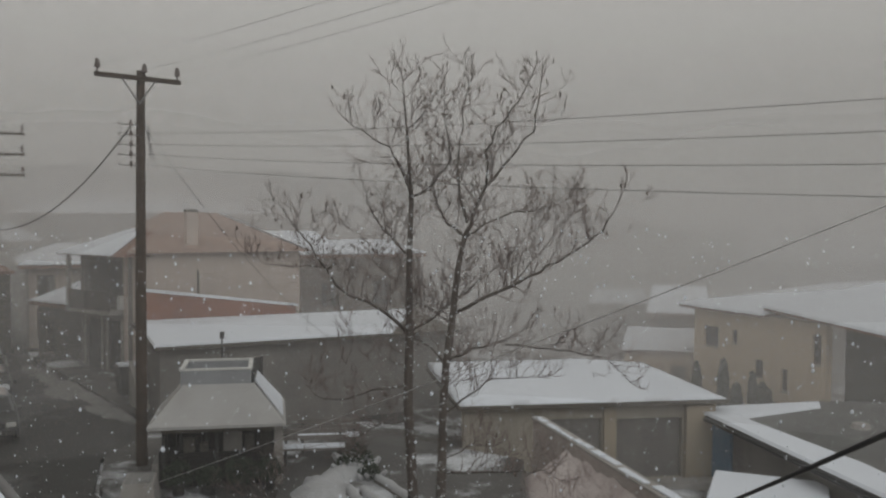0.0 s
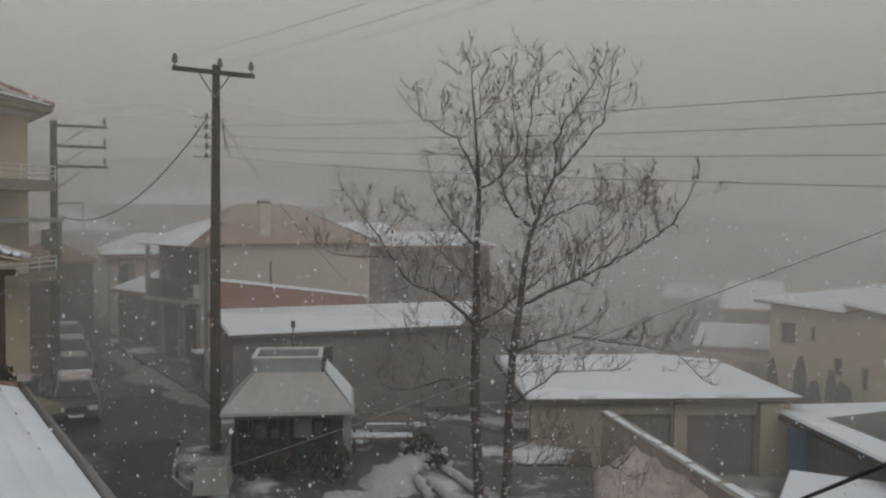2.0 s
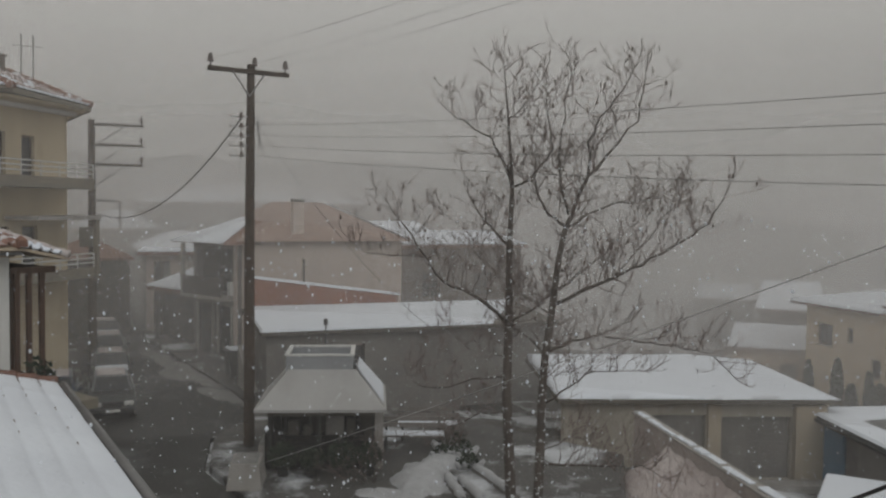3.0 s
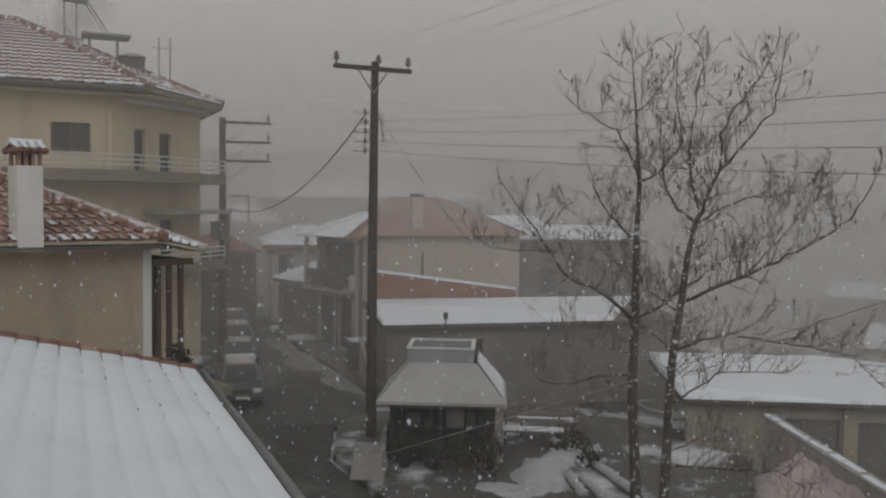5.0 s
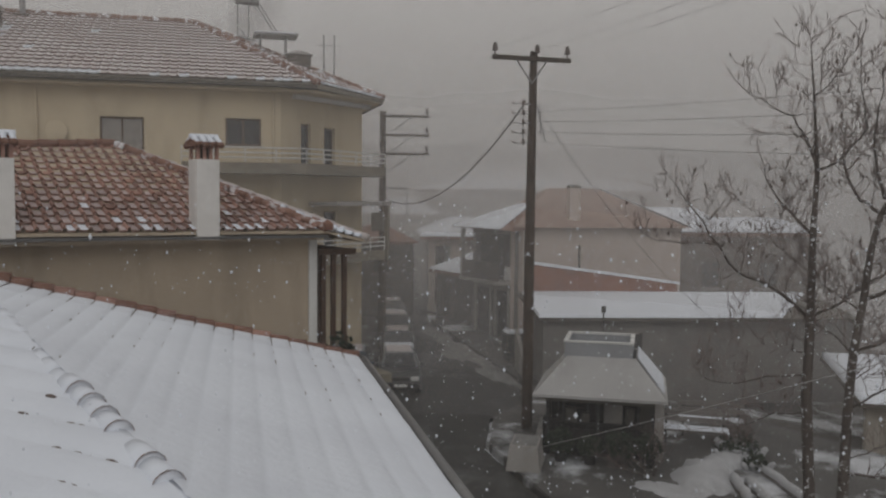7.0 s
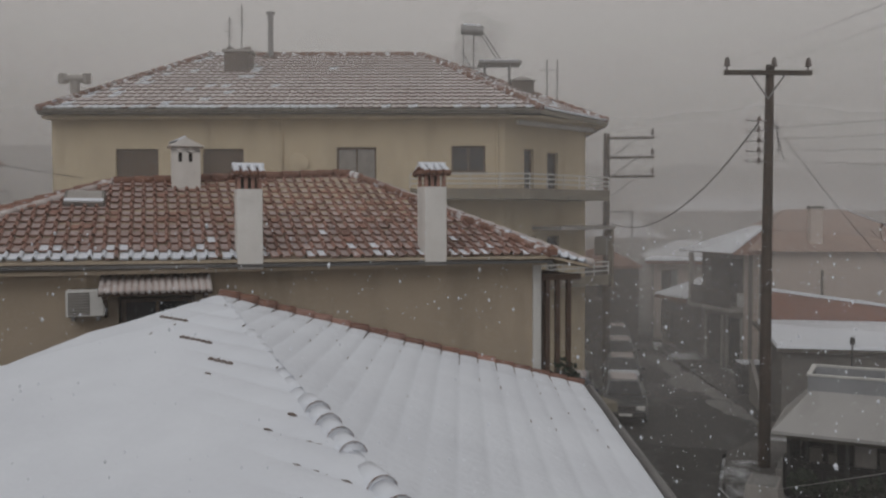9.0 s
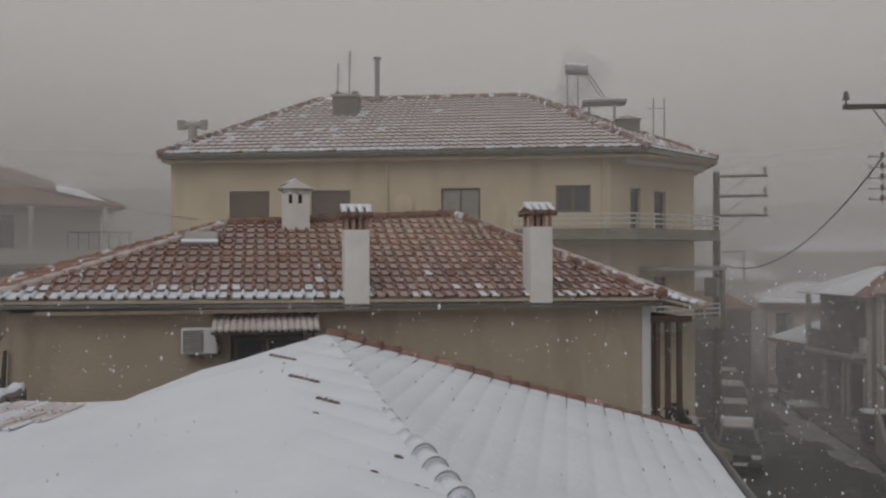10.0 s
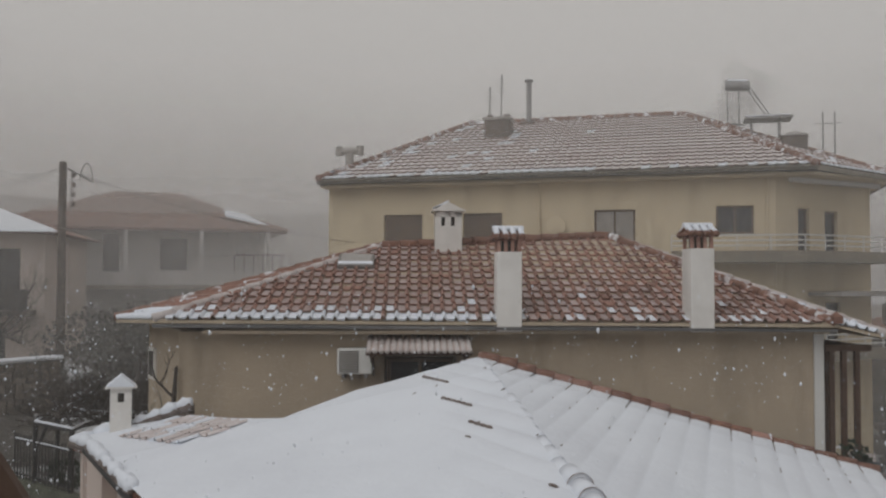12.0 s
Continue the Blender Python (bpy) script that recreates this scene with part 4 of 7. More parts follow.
# ---- the three-storey house beyond ----
def big_house():
    h = thing("house", "ochre three-storey house with balconies and a hipped tile roof", "house", pose(-17.2, 24.9, 0, 0, 0, 39))
    top = 10.42
    wins = [(-13.25, -11.8, 8.2, 9.24), (-10.3, -8.9, 8.2, 9.24), (-5.74, -4.38, 8.1, 9.28), (-1.82, -0.65, 8.42, 9.33)]
    low = [(-13.2, -11.8, 5.1, 6.2), (-10.3, -8.9, 5.1, 6.2), (-5.7, -4.4, 5.1, 6.2), (-1.8, -0.7, 5.2, 6.2)]
    part("wall", wall_with_holes(-15.4, -0.003, 0, top, 0.35, wins + low), BIGWALL, h, "ochre rendered wall")
    for k, w in enumerate(wins + low):
        window(h, *w, 0.06, SHUTTER, fill=CURTAIN if k == 2 else None, bars=1, shutter=k in (0, 1, 4, 5))
    # angled corner with balcony doors
    turn = pose(0, 0, 0, 0, 0, 45)
    ang = new("corner_wall")
    ang.parent = h
    ang.matrix_basis = turn
    doors = [(1.05, 1.6, 7.5, 9.28), (2.35, 3.0, 7.5, 9.22)]
    dlow = [(1.05, 1.75, 4.4, 6.2), (2.35, 3.1, 4.4, 6.2)]
    part("wall", wall_with_holes(0.0, 4.7, 0, top, 0.35, doors + dlow), BIGWALL, ang)
    for d in doors + dlow:
        window(ang, *d, 0.06, SHUTTER, sill=False, bars=0)
    part("wall", hull([(3.07, 3.58, z) for z in (0, top)] + [(3.33, 3.335, z) for z in (0, top)] + [(x_, 14.8, z) for x_ in (3.0, 3.36) for z in (0, top)]), BIGWALL, h)
    part("wall", box(-15.4, -15.05, 0.353, 14.8, 0, top), BIGWALL, h)
    part("wall", box(-15.047, 2.95, 14.45, 14.8, 0, top), BIGWALL, h)
    part("canopy", box(1.5, 4.9, -1.25, -0.003, 6.42, 6.56), CONCRETE, ang, "pale concrete canopy")
    part("canopy_post", box(4.7, 4.85, -1.2, -1.05, 4.28, 6.417), BANDWALL, ang)
    part("eave_beam", box(0.3, 4.7, -0.42, -0.25, 10.06, 10.2), WHITEPAINT, ang, "pale eave beam")
    part("floor_slab", prism([(-15.04, 0.36), (-0.2, 0.36), (2.0, 2.7), (2.3, 14.4), (-15.04, 14.4)], 0.2, "z"), SLAB, h).location.z = 7.1
    part("floor_slab", prism([(-15.04, 0.36), (-0.2, 0.36), (2.0, 2.7), (2.3, 14.4), (-15.04, 14.4)], 0.2, "z"), SLAB, h).location.z = 10.2
    # balconies: slab, solid parapet band, rail
    for z in (7.48, 4.4):
        bal = new("balcony")
        bal.parent = h
        pts = [(-3.2, -0.003), (-3.2, -1.15), (0.75, -1.15), (4.0, 2.1), (3.35, 3.32), (0.0, -0.003)]
        part("slab", prism(pts, 0.12, "z"), SLAB, bal).location.z = z
        edge = [(-3.2, -1.15), (0.75, -1.15), (4.0, 2.1)]
        bm = bmesh.new()
        for (xa, ya), (xb, yb) in zip(edge[:-1], edge[1:]):
            d = Vector((xb - xa, yb - ya, 0)).normalized() * 0.1
            s = Vector((-d.y, d.x, 0))
            merge(bm, hull([(xa, ya, zz) for zz in (z + 0.123, z + 0.36)] + [(xb, yb, zz) for zz in (z + 0.123, z + 0.36)] + [(xa + s.x, ya + s.y, zz) for zz in (z + 0.123, z + 0.36)] + [(xb + s.x, yb + s.y, zz) for zz in (z + 0.123, z + 0.36)]))
        part("parapet", bm, BANDWALL, bal, "weathered rendered parapet band")
        for (xa, ya), (xb, yb) in zip(edge[:-1], edge[1:]):
            for dz in (0.52, 0.68, 0.84):
                part("rail", rod((xa, ya + 0.05, z + dz), (xb, yb + 0.05, z + dz), 0.022, 6), WHITEPAINT, bal, "white rail")
            n = int(math.hypot(xb - xa, yb - ya) / 0.9)
            for k in range(n + 1):
                px, py = xa + (xb - xa) * k / n, ya + (yb - ya) * k / n
                part("baluster", rod((px, py + 0.05, z + 0.36), (px, py + 0.05, z + 0.85), 0.02, 6), WHITEPAINT, bal)
    # roof
    roof = new("roof")
    roof.parent = h
    EL, ER, EC, EB, EBL = (-15.55, -0.65, 10.5), (1.15, -0.65, 10.5), (4.0, 2.5, 10.38), (4.0, 15.6, 10.38), (-15.55, 15.6, 10.5)
    R0, R1 = (-12.0, 7.5, 13.72), (-2.9, 7.5, 13.72)
    bm = bmesh.new()
    for face in ((EL, ER, R1, R0), (ER, EC, R1), (EC, EB, R1), (EB, EBL, R0, R1), (EBL, EL, R0)):
        bm.faces.new([bm.verts.new(p) for p in face])
    bmesh.ops.remove_doubles(bm, verts=bm.verts, dist=0.001)
    ext = bmesh.ops.extrude_face_region(bm, geom=bm.faces[:])
    for v in ext["geom"]:
        if isinstance(v, bmesh.types.BMVert):
            v.co.z -= 0.16
    part("roof_deck", bm, SLAB, roof)
    part("soffit", prism([(-15.5, -0.55), (1.1, -0.55), (3.85, 2.5), (3.85, 15.4), (-15.5, 15.4)], 0.08, "z"), BIGWALL, roof).location.z = 10.22
    rng = random.Random(11)
    for e0, e1, t0, t1, front in ((EL, ER, R0, R1, True), (ER, EC, R1, R1, True), (EBL, EL, R0, R0, False)):
        m, poly = clip_slope(e0, e1, t0, t1)

        def choose(x, row, g):
            p = g.random()
            if row == 0:
                return 3 if p < (0.95 if x < 9 else 0.3) else 1
            return 3 if p < 0.16 - 0.015 * x else 1
        V, F, I = joined_tiles(m, poly, 0.30, 0.50, choose, rng, 0.4, 6, 0.062)
        ob = new("roof_tiles", mesh_from("roof_tiles", V, F, [TERRA_BIG, SNOW, ROWSNOW], I))
        ob.parent = roof
        tagged(ob, kind="stuff")
    for a, b_ in ((R0, R1), (EL, R0), (ER, R1), (EC, R1)):
        ridge_tiles(roof, a, b_, TERRA_DUST, 0.13)
    part("gutter", hull([(x, y, z) for x in (-15.55, 1.15) for y, z in ((-0.78, 10.45), (-0.66, 10.45), (-0.76, 10.34), (-0.68, 10.34))]), SLABDARK, roof)
    g = h.matrix_world.copy()
    # rooftop things
    ch = thing("chimney", "square brown chimney stack with a slab top", "chimney", g @ pose(-10.1, 4.9, 12.3))
    part("shaft", box(-0.5, 0.5, -0.4, 0.4, 0, 1.05), BROWNWALL, ch)
    part("slab", box(-0.58, 0.58, -0.48, 0.48, 1.053, 1.15), CONCRETE, ch)
    for px in (-0.35, 0.35):
        part("flue", box(px - 0.12, px + 0.12, -0.12, 0.12, 1.153, 1.3), BROWNWALL, ch)
    for px, tall in ((-10.15, 2.7), (-10.65, 2.2)):
        an = thing("antenna", "thin metal television mast with short arms", "antenna", g @ pose(px, 5.5, 12.7))
        part("mast", rod((0, 0, 0), (0.05, 0, tall), 0.03, 6), METAL, an)
        for k in range(4):
            part("arm", rod((-0.12, -0.2, tall - 0.2 - 0.18 * k), (0.16, 0.2, tall - 0.2 - 0.18 * k), 0.014, 5), METAL, an)
    pp = thing("flue_pipe", "tall metal flue pipe with a cowl", "chimney pipe", g @ pose(-9.28, 7.2, 13.35))
    part("pipe", rod((0, 0, 0), (0, 0, 2.05), 0.11, 10), METAL, pp)
    part("cowl", rod((0, 0, 2.05), (0, 0, 2.14), 0.19, 10), METAL, pp)
    part("base", box(-0.3, 0.3, -0.3, 0.3, -0.2, 0.28), BROWNWALL, pp)
    tv = thing("chimney", "grey chimney with a T-shaped pot at the eave", "chimney", g @ pose(-15.0, 1.0, 10.9))
    part("shaft", rod((0, 0, -0.3), (0, 0, 0.78), 0.16, 12), CONCRETE, tv)
    part("pot", rod((-0.42, 0, 0.86), (0.42, 0, 0.86), 0.13, 12), CONCRETE, tv)
    for px in (-0.42, 0.42):
        part("pot_end", rod((px, 0, 0.70), (px, 0, 1.04), 0.15, 10), CONCRETE, tv)
    so = thing("solar_heater", "solar water heater on a steel frame, blurred by smoke and snow", "solar heater", g @ pose(-0.71, 5.2, 12.13) @ Matrix.Diagonal((0.62, 1, 1.1, 1)))
    for px in (0.55, 2.15):
        part("leg", rod((px, 0, -0.7), (px, 0, 0.78), 0.045, 6), METAL, so)
        part("leg", rod((px, 0.75, -0.5), (px, 0.75, 0.78), 0.04, 6), METAL, so)
    for px in (-0.8, -0.1):
        part("post", rod((px, 1.3, -0.4), (px, 1.3, 2.12), 0.04, 6), METAL, so)
    part("brace", rod((-0.8, 1.3, 0.9), (0.3, 1.3, 0.8), 0.03, 6), METAL, so)
    part("brace", rod((-0.8, 1.3, 1.35), (-0.1, 1.3, 0.7), 0.025, 6), METAL, so)
    for py in (1.2, 0.4):
        part("collector_rail", rod((0.35, py, 2.1), (1.75, py - 0.3, 0.8), 0.03, 6), METAL, so)
    part("platform", box(0.1, 2.85, -0.35, 0.85, 0.78, 0.85), METAL, so)
    part("platform_snow", box(0.2, 2.7, -0.3, 0.7, 0.853, 0.89, 0.015), SNOW, so)
    part("tank", rod((-0.95, 1.3, 2.27), (0.55, 1.3, 2.2), 0.19, 14), METAL, so)
    part("tank_snow", rod((-0.8, 1.3, 2.41), (0.4, 1.3, 2.35), 0.09, 10), SNOW, so)
    rs = random.Random(52)
    V, F = [], []
    for k in range(16):
        bm = bmesh.new()
        bmesh.ops.create_icosphere(bm, subdivisions=2, radius=1.0)
        c, r_ = Vector((rs.gauss(-0.6, 1.1), rs.uniform(1.6, 3.0), rs.uniform(0.6, 2.7))), rs.uniform(0.45, 1.1)
        base = len(V)
        V += [c + v.co * r_ * (1 + 0.35 * noise.noise(v.co * 1.3 + c)) for v in bm.verts]
        F += [tuple(base + v.index for v in f.verts) for f in bm.faces]
        bm.free()
    ob = new("smoke", mesh_from("smoke", [so.matrix_world @ v for v in V], F, SMOKE, smooth=True))
    tagged(ob, "thin grey chimney smoke drifting over the roof", "smoke", kind="stuff")
    vt = thing("roof_vent", "grey square roof vent with a hipped lid", "roof vent", g @ pose(1.0, 4.2, 11.45) @ Matrix.Diagonal((0.85, 0.85, 0.9, 1)))
    part("box", box(-0.5, 0.5, -0.45, 0.45, -0.3, 0.75), BROWNWALL, vt)
    part("lid", hull([(sx * 0.6, sy * 0.55, 0.753) for sx in (-1, 1) for sy in (-1, 1)] + [(0, 0, 1.0)]), CONCRETE, vt)
    for px in (2.0, 2.4):
        an = thing("antenna", "thin metal television mast with short arms", "antenna", g @ pose(px, 4.4, 11.1))
        part("mast", rod((0, 0, 0), (0, 0, 1.9), 0.03, 6), METAL, an)
        part("arm", rod((-0.3, 0, 1.5), (0.3, 0, 1.5), 0.015, 5), METAL, an)
    ds = thing("satellite_dish", "small pale dish on the ochre wall", "satellite dish", g @ pose(-7.0, -0.25, 8.75, 80, 0, 20))
    part("reflector", rod((0, 0, 0), (0, 0, 0.05), 0.2, 14, r2=0.33), BIGWALL, ds)
    part("arm", rod((0, 0, 0), (0, -0.05, -0.25), 0.02, 6), METAL, ds)
    dp = thing("downpipe", "pale rain pipe down the wall", "downpipe", g.copy())
    part("pipe", rod((-7.6, -0.06, 0.2), (-7.6, -0.06, 10.2), 0.05, 8), BIGWALL, dp)
    part("pipe", rod((-0.25, -0.06, 7.9), (-0.25, -0.06, 10.2), 0.05, 8), BIGWALL, dp)


BANDWALL = surface("weathered_band", (0.27, 0.235, 0.185), (0.21, 0.185, 0.145), (0.12, 0.105, 0.085), 0.9, big=2.0)
SLABDARK = surface("weathered_dark_band", (0.13, 0.115, 0.095), (0.10, 0.09, 0.075), (0.06, 0.055, 0.045), 0.9)
ROWSNOW = surface("thin_snow_on_tile_rows", (0.76, 0.725, 0.72), (0.66, 0.60, 0.59), (0.46, 0.38, 0.36), 0.8, big=0.6)
TERRA_BIG = surface("greyed_red_tiles", (0.22, 0.13, 0.105), (0.17, 0.105, 0.085), (0.10, 0.07, 0.058), 0.85, big=1.0)
big_house()


# ---- poles and wires ----
S_DIR, N_DIR = Vector((-0.66, 0.75, 0)), Vector((0.75, 0.66, 0))


def insulator(parent, at, s=1.0):
    p = Vector(at)
    bm = rod(p, p + Vector((0, 0, 0.12 * s)), 0.02 * s, 6)
    rod(p + Vector((0, 0, 0.1 * s)), p + Vector((0, 0, 0.17 * s)), 0.085 * s, 8, 0.06 * s, bm=bm)
    rod(p + Vector((0, 0, 0.17 * s)), p + Vector((0, 0, 0.25 * s)), 0.065 * s, 8, 0.05 * s, bm=bm)
    rod(p + Vector((0, 0, 0.25 * s)), p + Vector((0, 0, 0.29 * s)), 0.04 * s, 8, bm=bm)
    part("insulator", bm, CERAMIC, parent)


def main_pole():
    base = Vector((-7.93, 23.73, 0.15))
    h = thing("utility_pole", "dark wooden utility pole with a crossarm, flecked with snow", "utility pole", pose(*base), "utility poles")
    bm = bmesh.new()
    rod((0, 0, 0), (0, 0, 5.4), 0.155, 14, 0.14, bm=bm)
    rod((0, 0, 5.4), (0.03, 0, 10.75), 0.14, 14, 0.105, bm=bm)
    part("shaft", bm, BARKPOLE, h)
    a = N_DIR * 1.17
    c = Vector((0.03, -0.15, 10.53))
    x = N_DIR.normalized()
    up = Vector((0, 0, 1))
    arm = hull([c + s * a + q * S_DIR * 0.06 + r * up * 0.06 for s in (-1, 1) for q in (-1, 1) for r in (-1, 1)])
    part("crossarm", arm, WOOD, h)
    for s in (-1, 1):
        part("brace", rod(c + x * s * 0.45 - up * 0.05, Vector((0.03, -0.12, 9.85)), 0.022, 6), METAL, h)
    for s in (-1.1, 0.16, 1.08):
        insulator(h, c + x * s + up * 0.06, 1.15)
    for k in range(5):
        z = 8.2 + 0.27 * k
        part("bracket", rod(Vector((0, -0.1, z)) - x * 0.55, Vector((0, -0.1, z)) + x * 0.18, 0.014, 5), METAL, h)
        insulator(h, Vector((0, -0.14, z - 0.1)) - x * 0.2, 0.75)
        insulator(h, Vector((0, -0.14, z - 0.05)) - x * 0.52, 0.35)
    part("cable_tail", rod((0.15, -0.1, 9.35), (0.45, -0.1, 8.25), 0.012, 5), CABLE, h)
    part("cable_tail", rod((0.2, 0.1, 9.3), (0.25, 0.1, 8.4), 0.012, 5), CABLE, h)
    st = thing("concrete_plinth", "pale concrete block with a dusting of snow near the pole", "plinth", pose(-6.85, 20.45, 0.16, 0, 0, 12))
    part("block", hull([(sx * 0.42, sy * 0.6, 0) for sx in (-1, 1) for sy in (-1, 1)] + [(sx * 0.34, sy * 0.5, 0.62) for sx in (-1, 1) for sy in (-1, 1)]), CONCRETE, st)
    part("snow_dusting", box(-0.3, 0.3, -0.44, 0.46, 0.623, 0.645, 0.01), SLUSH, st)
    wl = thing("low_wall", "low concrete wall end beside the kiosk under thin snow", "wall", pose(-7.0, 22.6, 0.16, 0, 0, 12))
    part("wall", box(-0.2, 1.5, -0.6, 0.5, 0, 0.52, 0.03), CONCRETE, wl)
    part("snow_cap", box(-0.18, 1.48, -0.58, 0.48, 0.523, 0.56, 0.015), SLUSH, wl)


BARKPOLE = surface("tarred_pole", (0.095, 0.07, 0.055), (0.065, 0.05, 0.04), (0.035, 0.028, 0.023), 0.85, big=2.5, snow=0.10)
main_pole()


def second_pole():
    h = thing("utility_pole", "dark utility pole with three side arms beside the ochre house", "utility pole", pose(-18.0, 33.7, 0.05), "utility poles")
    bm = bmesh.new()
    rod((0, 0, 0), (0, 0, 10.35), 0.17, 12, 0.13, bm=bm)
    part("shaft", bm, BARKPOLE, h)
    e = Vector((0.85, 0.5, 0)).normalized()
    for z in (10.15, 9.33, 8.53):
        part("arm", rod(Vector((0, -0.1, z)), Vector((0, -0.1, z)) + e * 2.05, 0.055, 6), WOOD, h)
        part("brace", rod(Vector((0, -0.1, z - 1.0)), Vector((0, -0.1, z)) + e * 1.35, 0.025, 5), METAL, h)
        insulator(h, Vector((0, -0.1, z + 0.04)) + e * 1.95, 1.1)
    part("lamp_arm", rod((0, -0.1, 7.05), (1.0, 0.4, 7.05), 0.03, 6), METAL, h)
    part("lamp_arm", rod((1.0, 0.4, 7.05), (1.0, 0.4, 5.8), 0.03, 6), METAL, h)
    part("meter_box", box(-0.3, 0.3, -0.5, -0.2, 5.2, 6.0, 0.03), METAL, h)


second_pole()
x = N_DIR.normalized()
P1 = Vector((-7.93, 23.73, 0))
for k, s in enumerate((-1.1, 0.16, 1.08)):
    wire("power_line", P1 + Vector((0.03, -0.15, 10.92)) + x * s, Vector((9.2 + 1.2 * k, 3.2 - 0.2 * k, 11.25 + 0.16 * k)), 0.35, 0.0036, CABLE, "thin bare high-voltage conductor against the fog")
for k in range(4):
    wire("power_line", P1 + Vector((0, -0.14, 8.4 + 0.27 * k)) - x * 0.2, Vector((10.5, 2.5, 7.0 + 0.363 * k)), 0.25, 0.0042, CABLE, "thin overhead low-voltage wire")
wire("power_line", P1 + Vector((-0.2, -0.14, 9.4)), (-17.7, 33.6, 6.6), 1.1, 0.02, CABLE, "sagging black bundled cable between the poles")
wire("power_line", P1 + Vector((0.2, 0.0, 9.3)), (-3.5, 30.2, 2.7), 0.5, 0.008, CABLE, "thin service wire down to a low roof")
wire("stay_cable", (-6.9, 20.3, 0.55), (8.2, 3.6, 9.5), 0.12, 0.0065, SNOWCABLE, "frosted stay cable rising across the yard")
wire("service_cable", (2.75, 9.2, 3.7), (2.1, 1.6, 7.0), 0.02, 0.015, CABLE, "thick black service cable close by")


# ---- kiosk ----
def kiosk():
    h = thing("kiosk", "small street kiosk with a broad pale canopy over a shade-dark stall", "kiosk", pose(-5.55, 22.9, 0.17, 0, 0, 11) @ Matrix.Diagonal((0.92, 0.92, 1, 1)))
    # stall parts are coloured near-black for the shade under the canopy
    part("stall", box(-1.05, 1.05, -0.7, 1.0, 0, 2.1), INNERSHADE, h)
    for px, py in ((-1.45, -1.15), (-0.05, -1.2), (1.45, -1.15), (-1.45, 1.2), (1.45, 1.2)):
        part("post", box(px - 0.04, px + 0.04, py - 0.04, py + 0.04, 0, 1.75), DARKMETAL, h)
    for px in (-1.05, -0.35, 0.35, 1.05):
        part("shutter", box(px - 0.03, px + 0.03, -0.76, -0.703, 0.6, 1.9), DARKMETAL, h)
    part("counter", box(-1.2, 1.2, -1.0, -0.703, 0.75, 0.85), INNERSHADE, h)
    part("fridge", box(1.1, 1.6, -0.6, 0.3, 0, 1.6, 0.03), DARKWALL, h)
    part("crate", box(-1.6, -1.12, -1.0, -0.5, 0, 0.9, 0.02), INNERSHADE, h)
    part("side_panel", box(-1.42, -1.36, -1.1, 1.1, 0, 1.55), INNERSHADE, h)
    part("side_panel", box(1.36, 1.42, -0.2, 1.1, 0, 1.55), INNERSHADE, h)
    part("back_panel", box(-1.35, 1.35, 1.1, 1.16, 0, 1.6), INNERSHADE, h)
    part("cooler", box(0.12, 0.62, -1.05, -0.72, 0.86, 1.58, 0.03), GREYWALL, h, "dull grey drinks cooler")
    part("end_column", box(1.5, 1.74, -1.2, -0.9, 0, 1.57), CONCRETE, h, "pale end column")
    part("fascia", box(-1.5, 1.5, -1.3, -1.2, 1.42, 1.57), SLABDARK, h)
    part("front_panel", box(-1.3, 1.3, -1.12, -1.06, 0, 0.72), INNERSHADE, h)
    low = [(-1.8, -1.65, 1.65), (1.8, -1.65, 1.65), (1.8, 1.65, 1.65), (-1.8, 1.65, 1.65)]
    up = [(-0.95, -0.85, 2.55), (0.95, -0.85, 2.55), (0.95, 0.85, 2.55), (-0.95, 0.85, 2.55)]
    for i in range(4):
        j = (i + 1) % 4
        bm = hull([*[Vector(p) for p in (low[i], low[j], up[j], up[i])], *[Vector(p) + Vector((0, 0, -0.05)) for p in (low[i], low[j], up[j], up[i])]])
        part("canopy_panel", bm, KIOSKPANEL, h, "pale sheet canopy panel")
    part("valance", hull([(sx * 1.82, sy * 1.67, z) for sx in (-1, 1) for sy in (-1, 1) for z in (1.58, 1.66)]), KIOSKPANEL, h)
    bm = bmesh.new()
    for a, b_, c_, d in ((-0.95, 0.95, -0.85, -0.78), (-0.95, 0.95, 0.78, 0.85), (-0.95, -0.88, -0.78, 0.78), (0.88, 0.95, -0.78, 0.78)):
        box(a - 0.08, b_ - 0.08, c_, d, 2.42, 2.9, bm=bm)
    part("roof_box", bm, KIOSKBOX, h, "grey raised roof box with a dark open top")
    bm = bmesh.new()
    for a, b_, c_, d in ((-0.98, 0.98, -0.88, -0.77), (-0.98, 0.98, 0.77, 0.88), (-0.98, -0.86, -0.77, 0.77), (0.86, 0.98, -0.77, 0.77)):
        box(a - 0.08, b_ - 0.08, c_, d, 2.903, 2.95, bm=bm)
    part("roof_box_rim", bm, WHITEPAINT, h, "white rim")
    # dark floor colour stands for the box's dark inside
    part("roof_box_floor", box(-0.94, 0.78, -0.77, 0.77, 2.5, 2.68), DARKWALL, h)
    part("roof_snow", hull([(1.0, -0.8, 2.56), (1.0, 0.9, 2.56), (1.75, -1.2, 1.73), (1.75, 1.5, 1.73), (1.0, -0.8, 2.62), (1.0, 0.9, 2.62), (1.7, -1.0, 1.8), (1.7, 1.5, 1.8)]), SNOW, h)
    sg = thing("sign_post", "thin post with a small box behind the kiosk", "post", pose(-6.45, 26.6, 0.17))
    part("post", rod((0, 0, 0), (0, 0, 3.3), 0.025, 6), DARKMETAL, sg)
    part("box", box(-0.06, 0.06, -0.05, 0.05, 3.1, 3.3), DARKMETAL, sg)

    rng = random.Random(12)
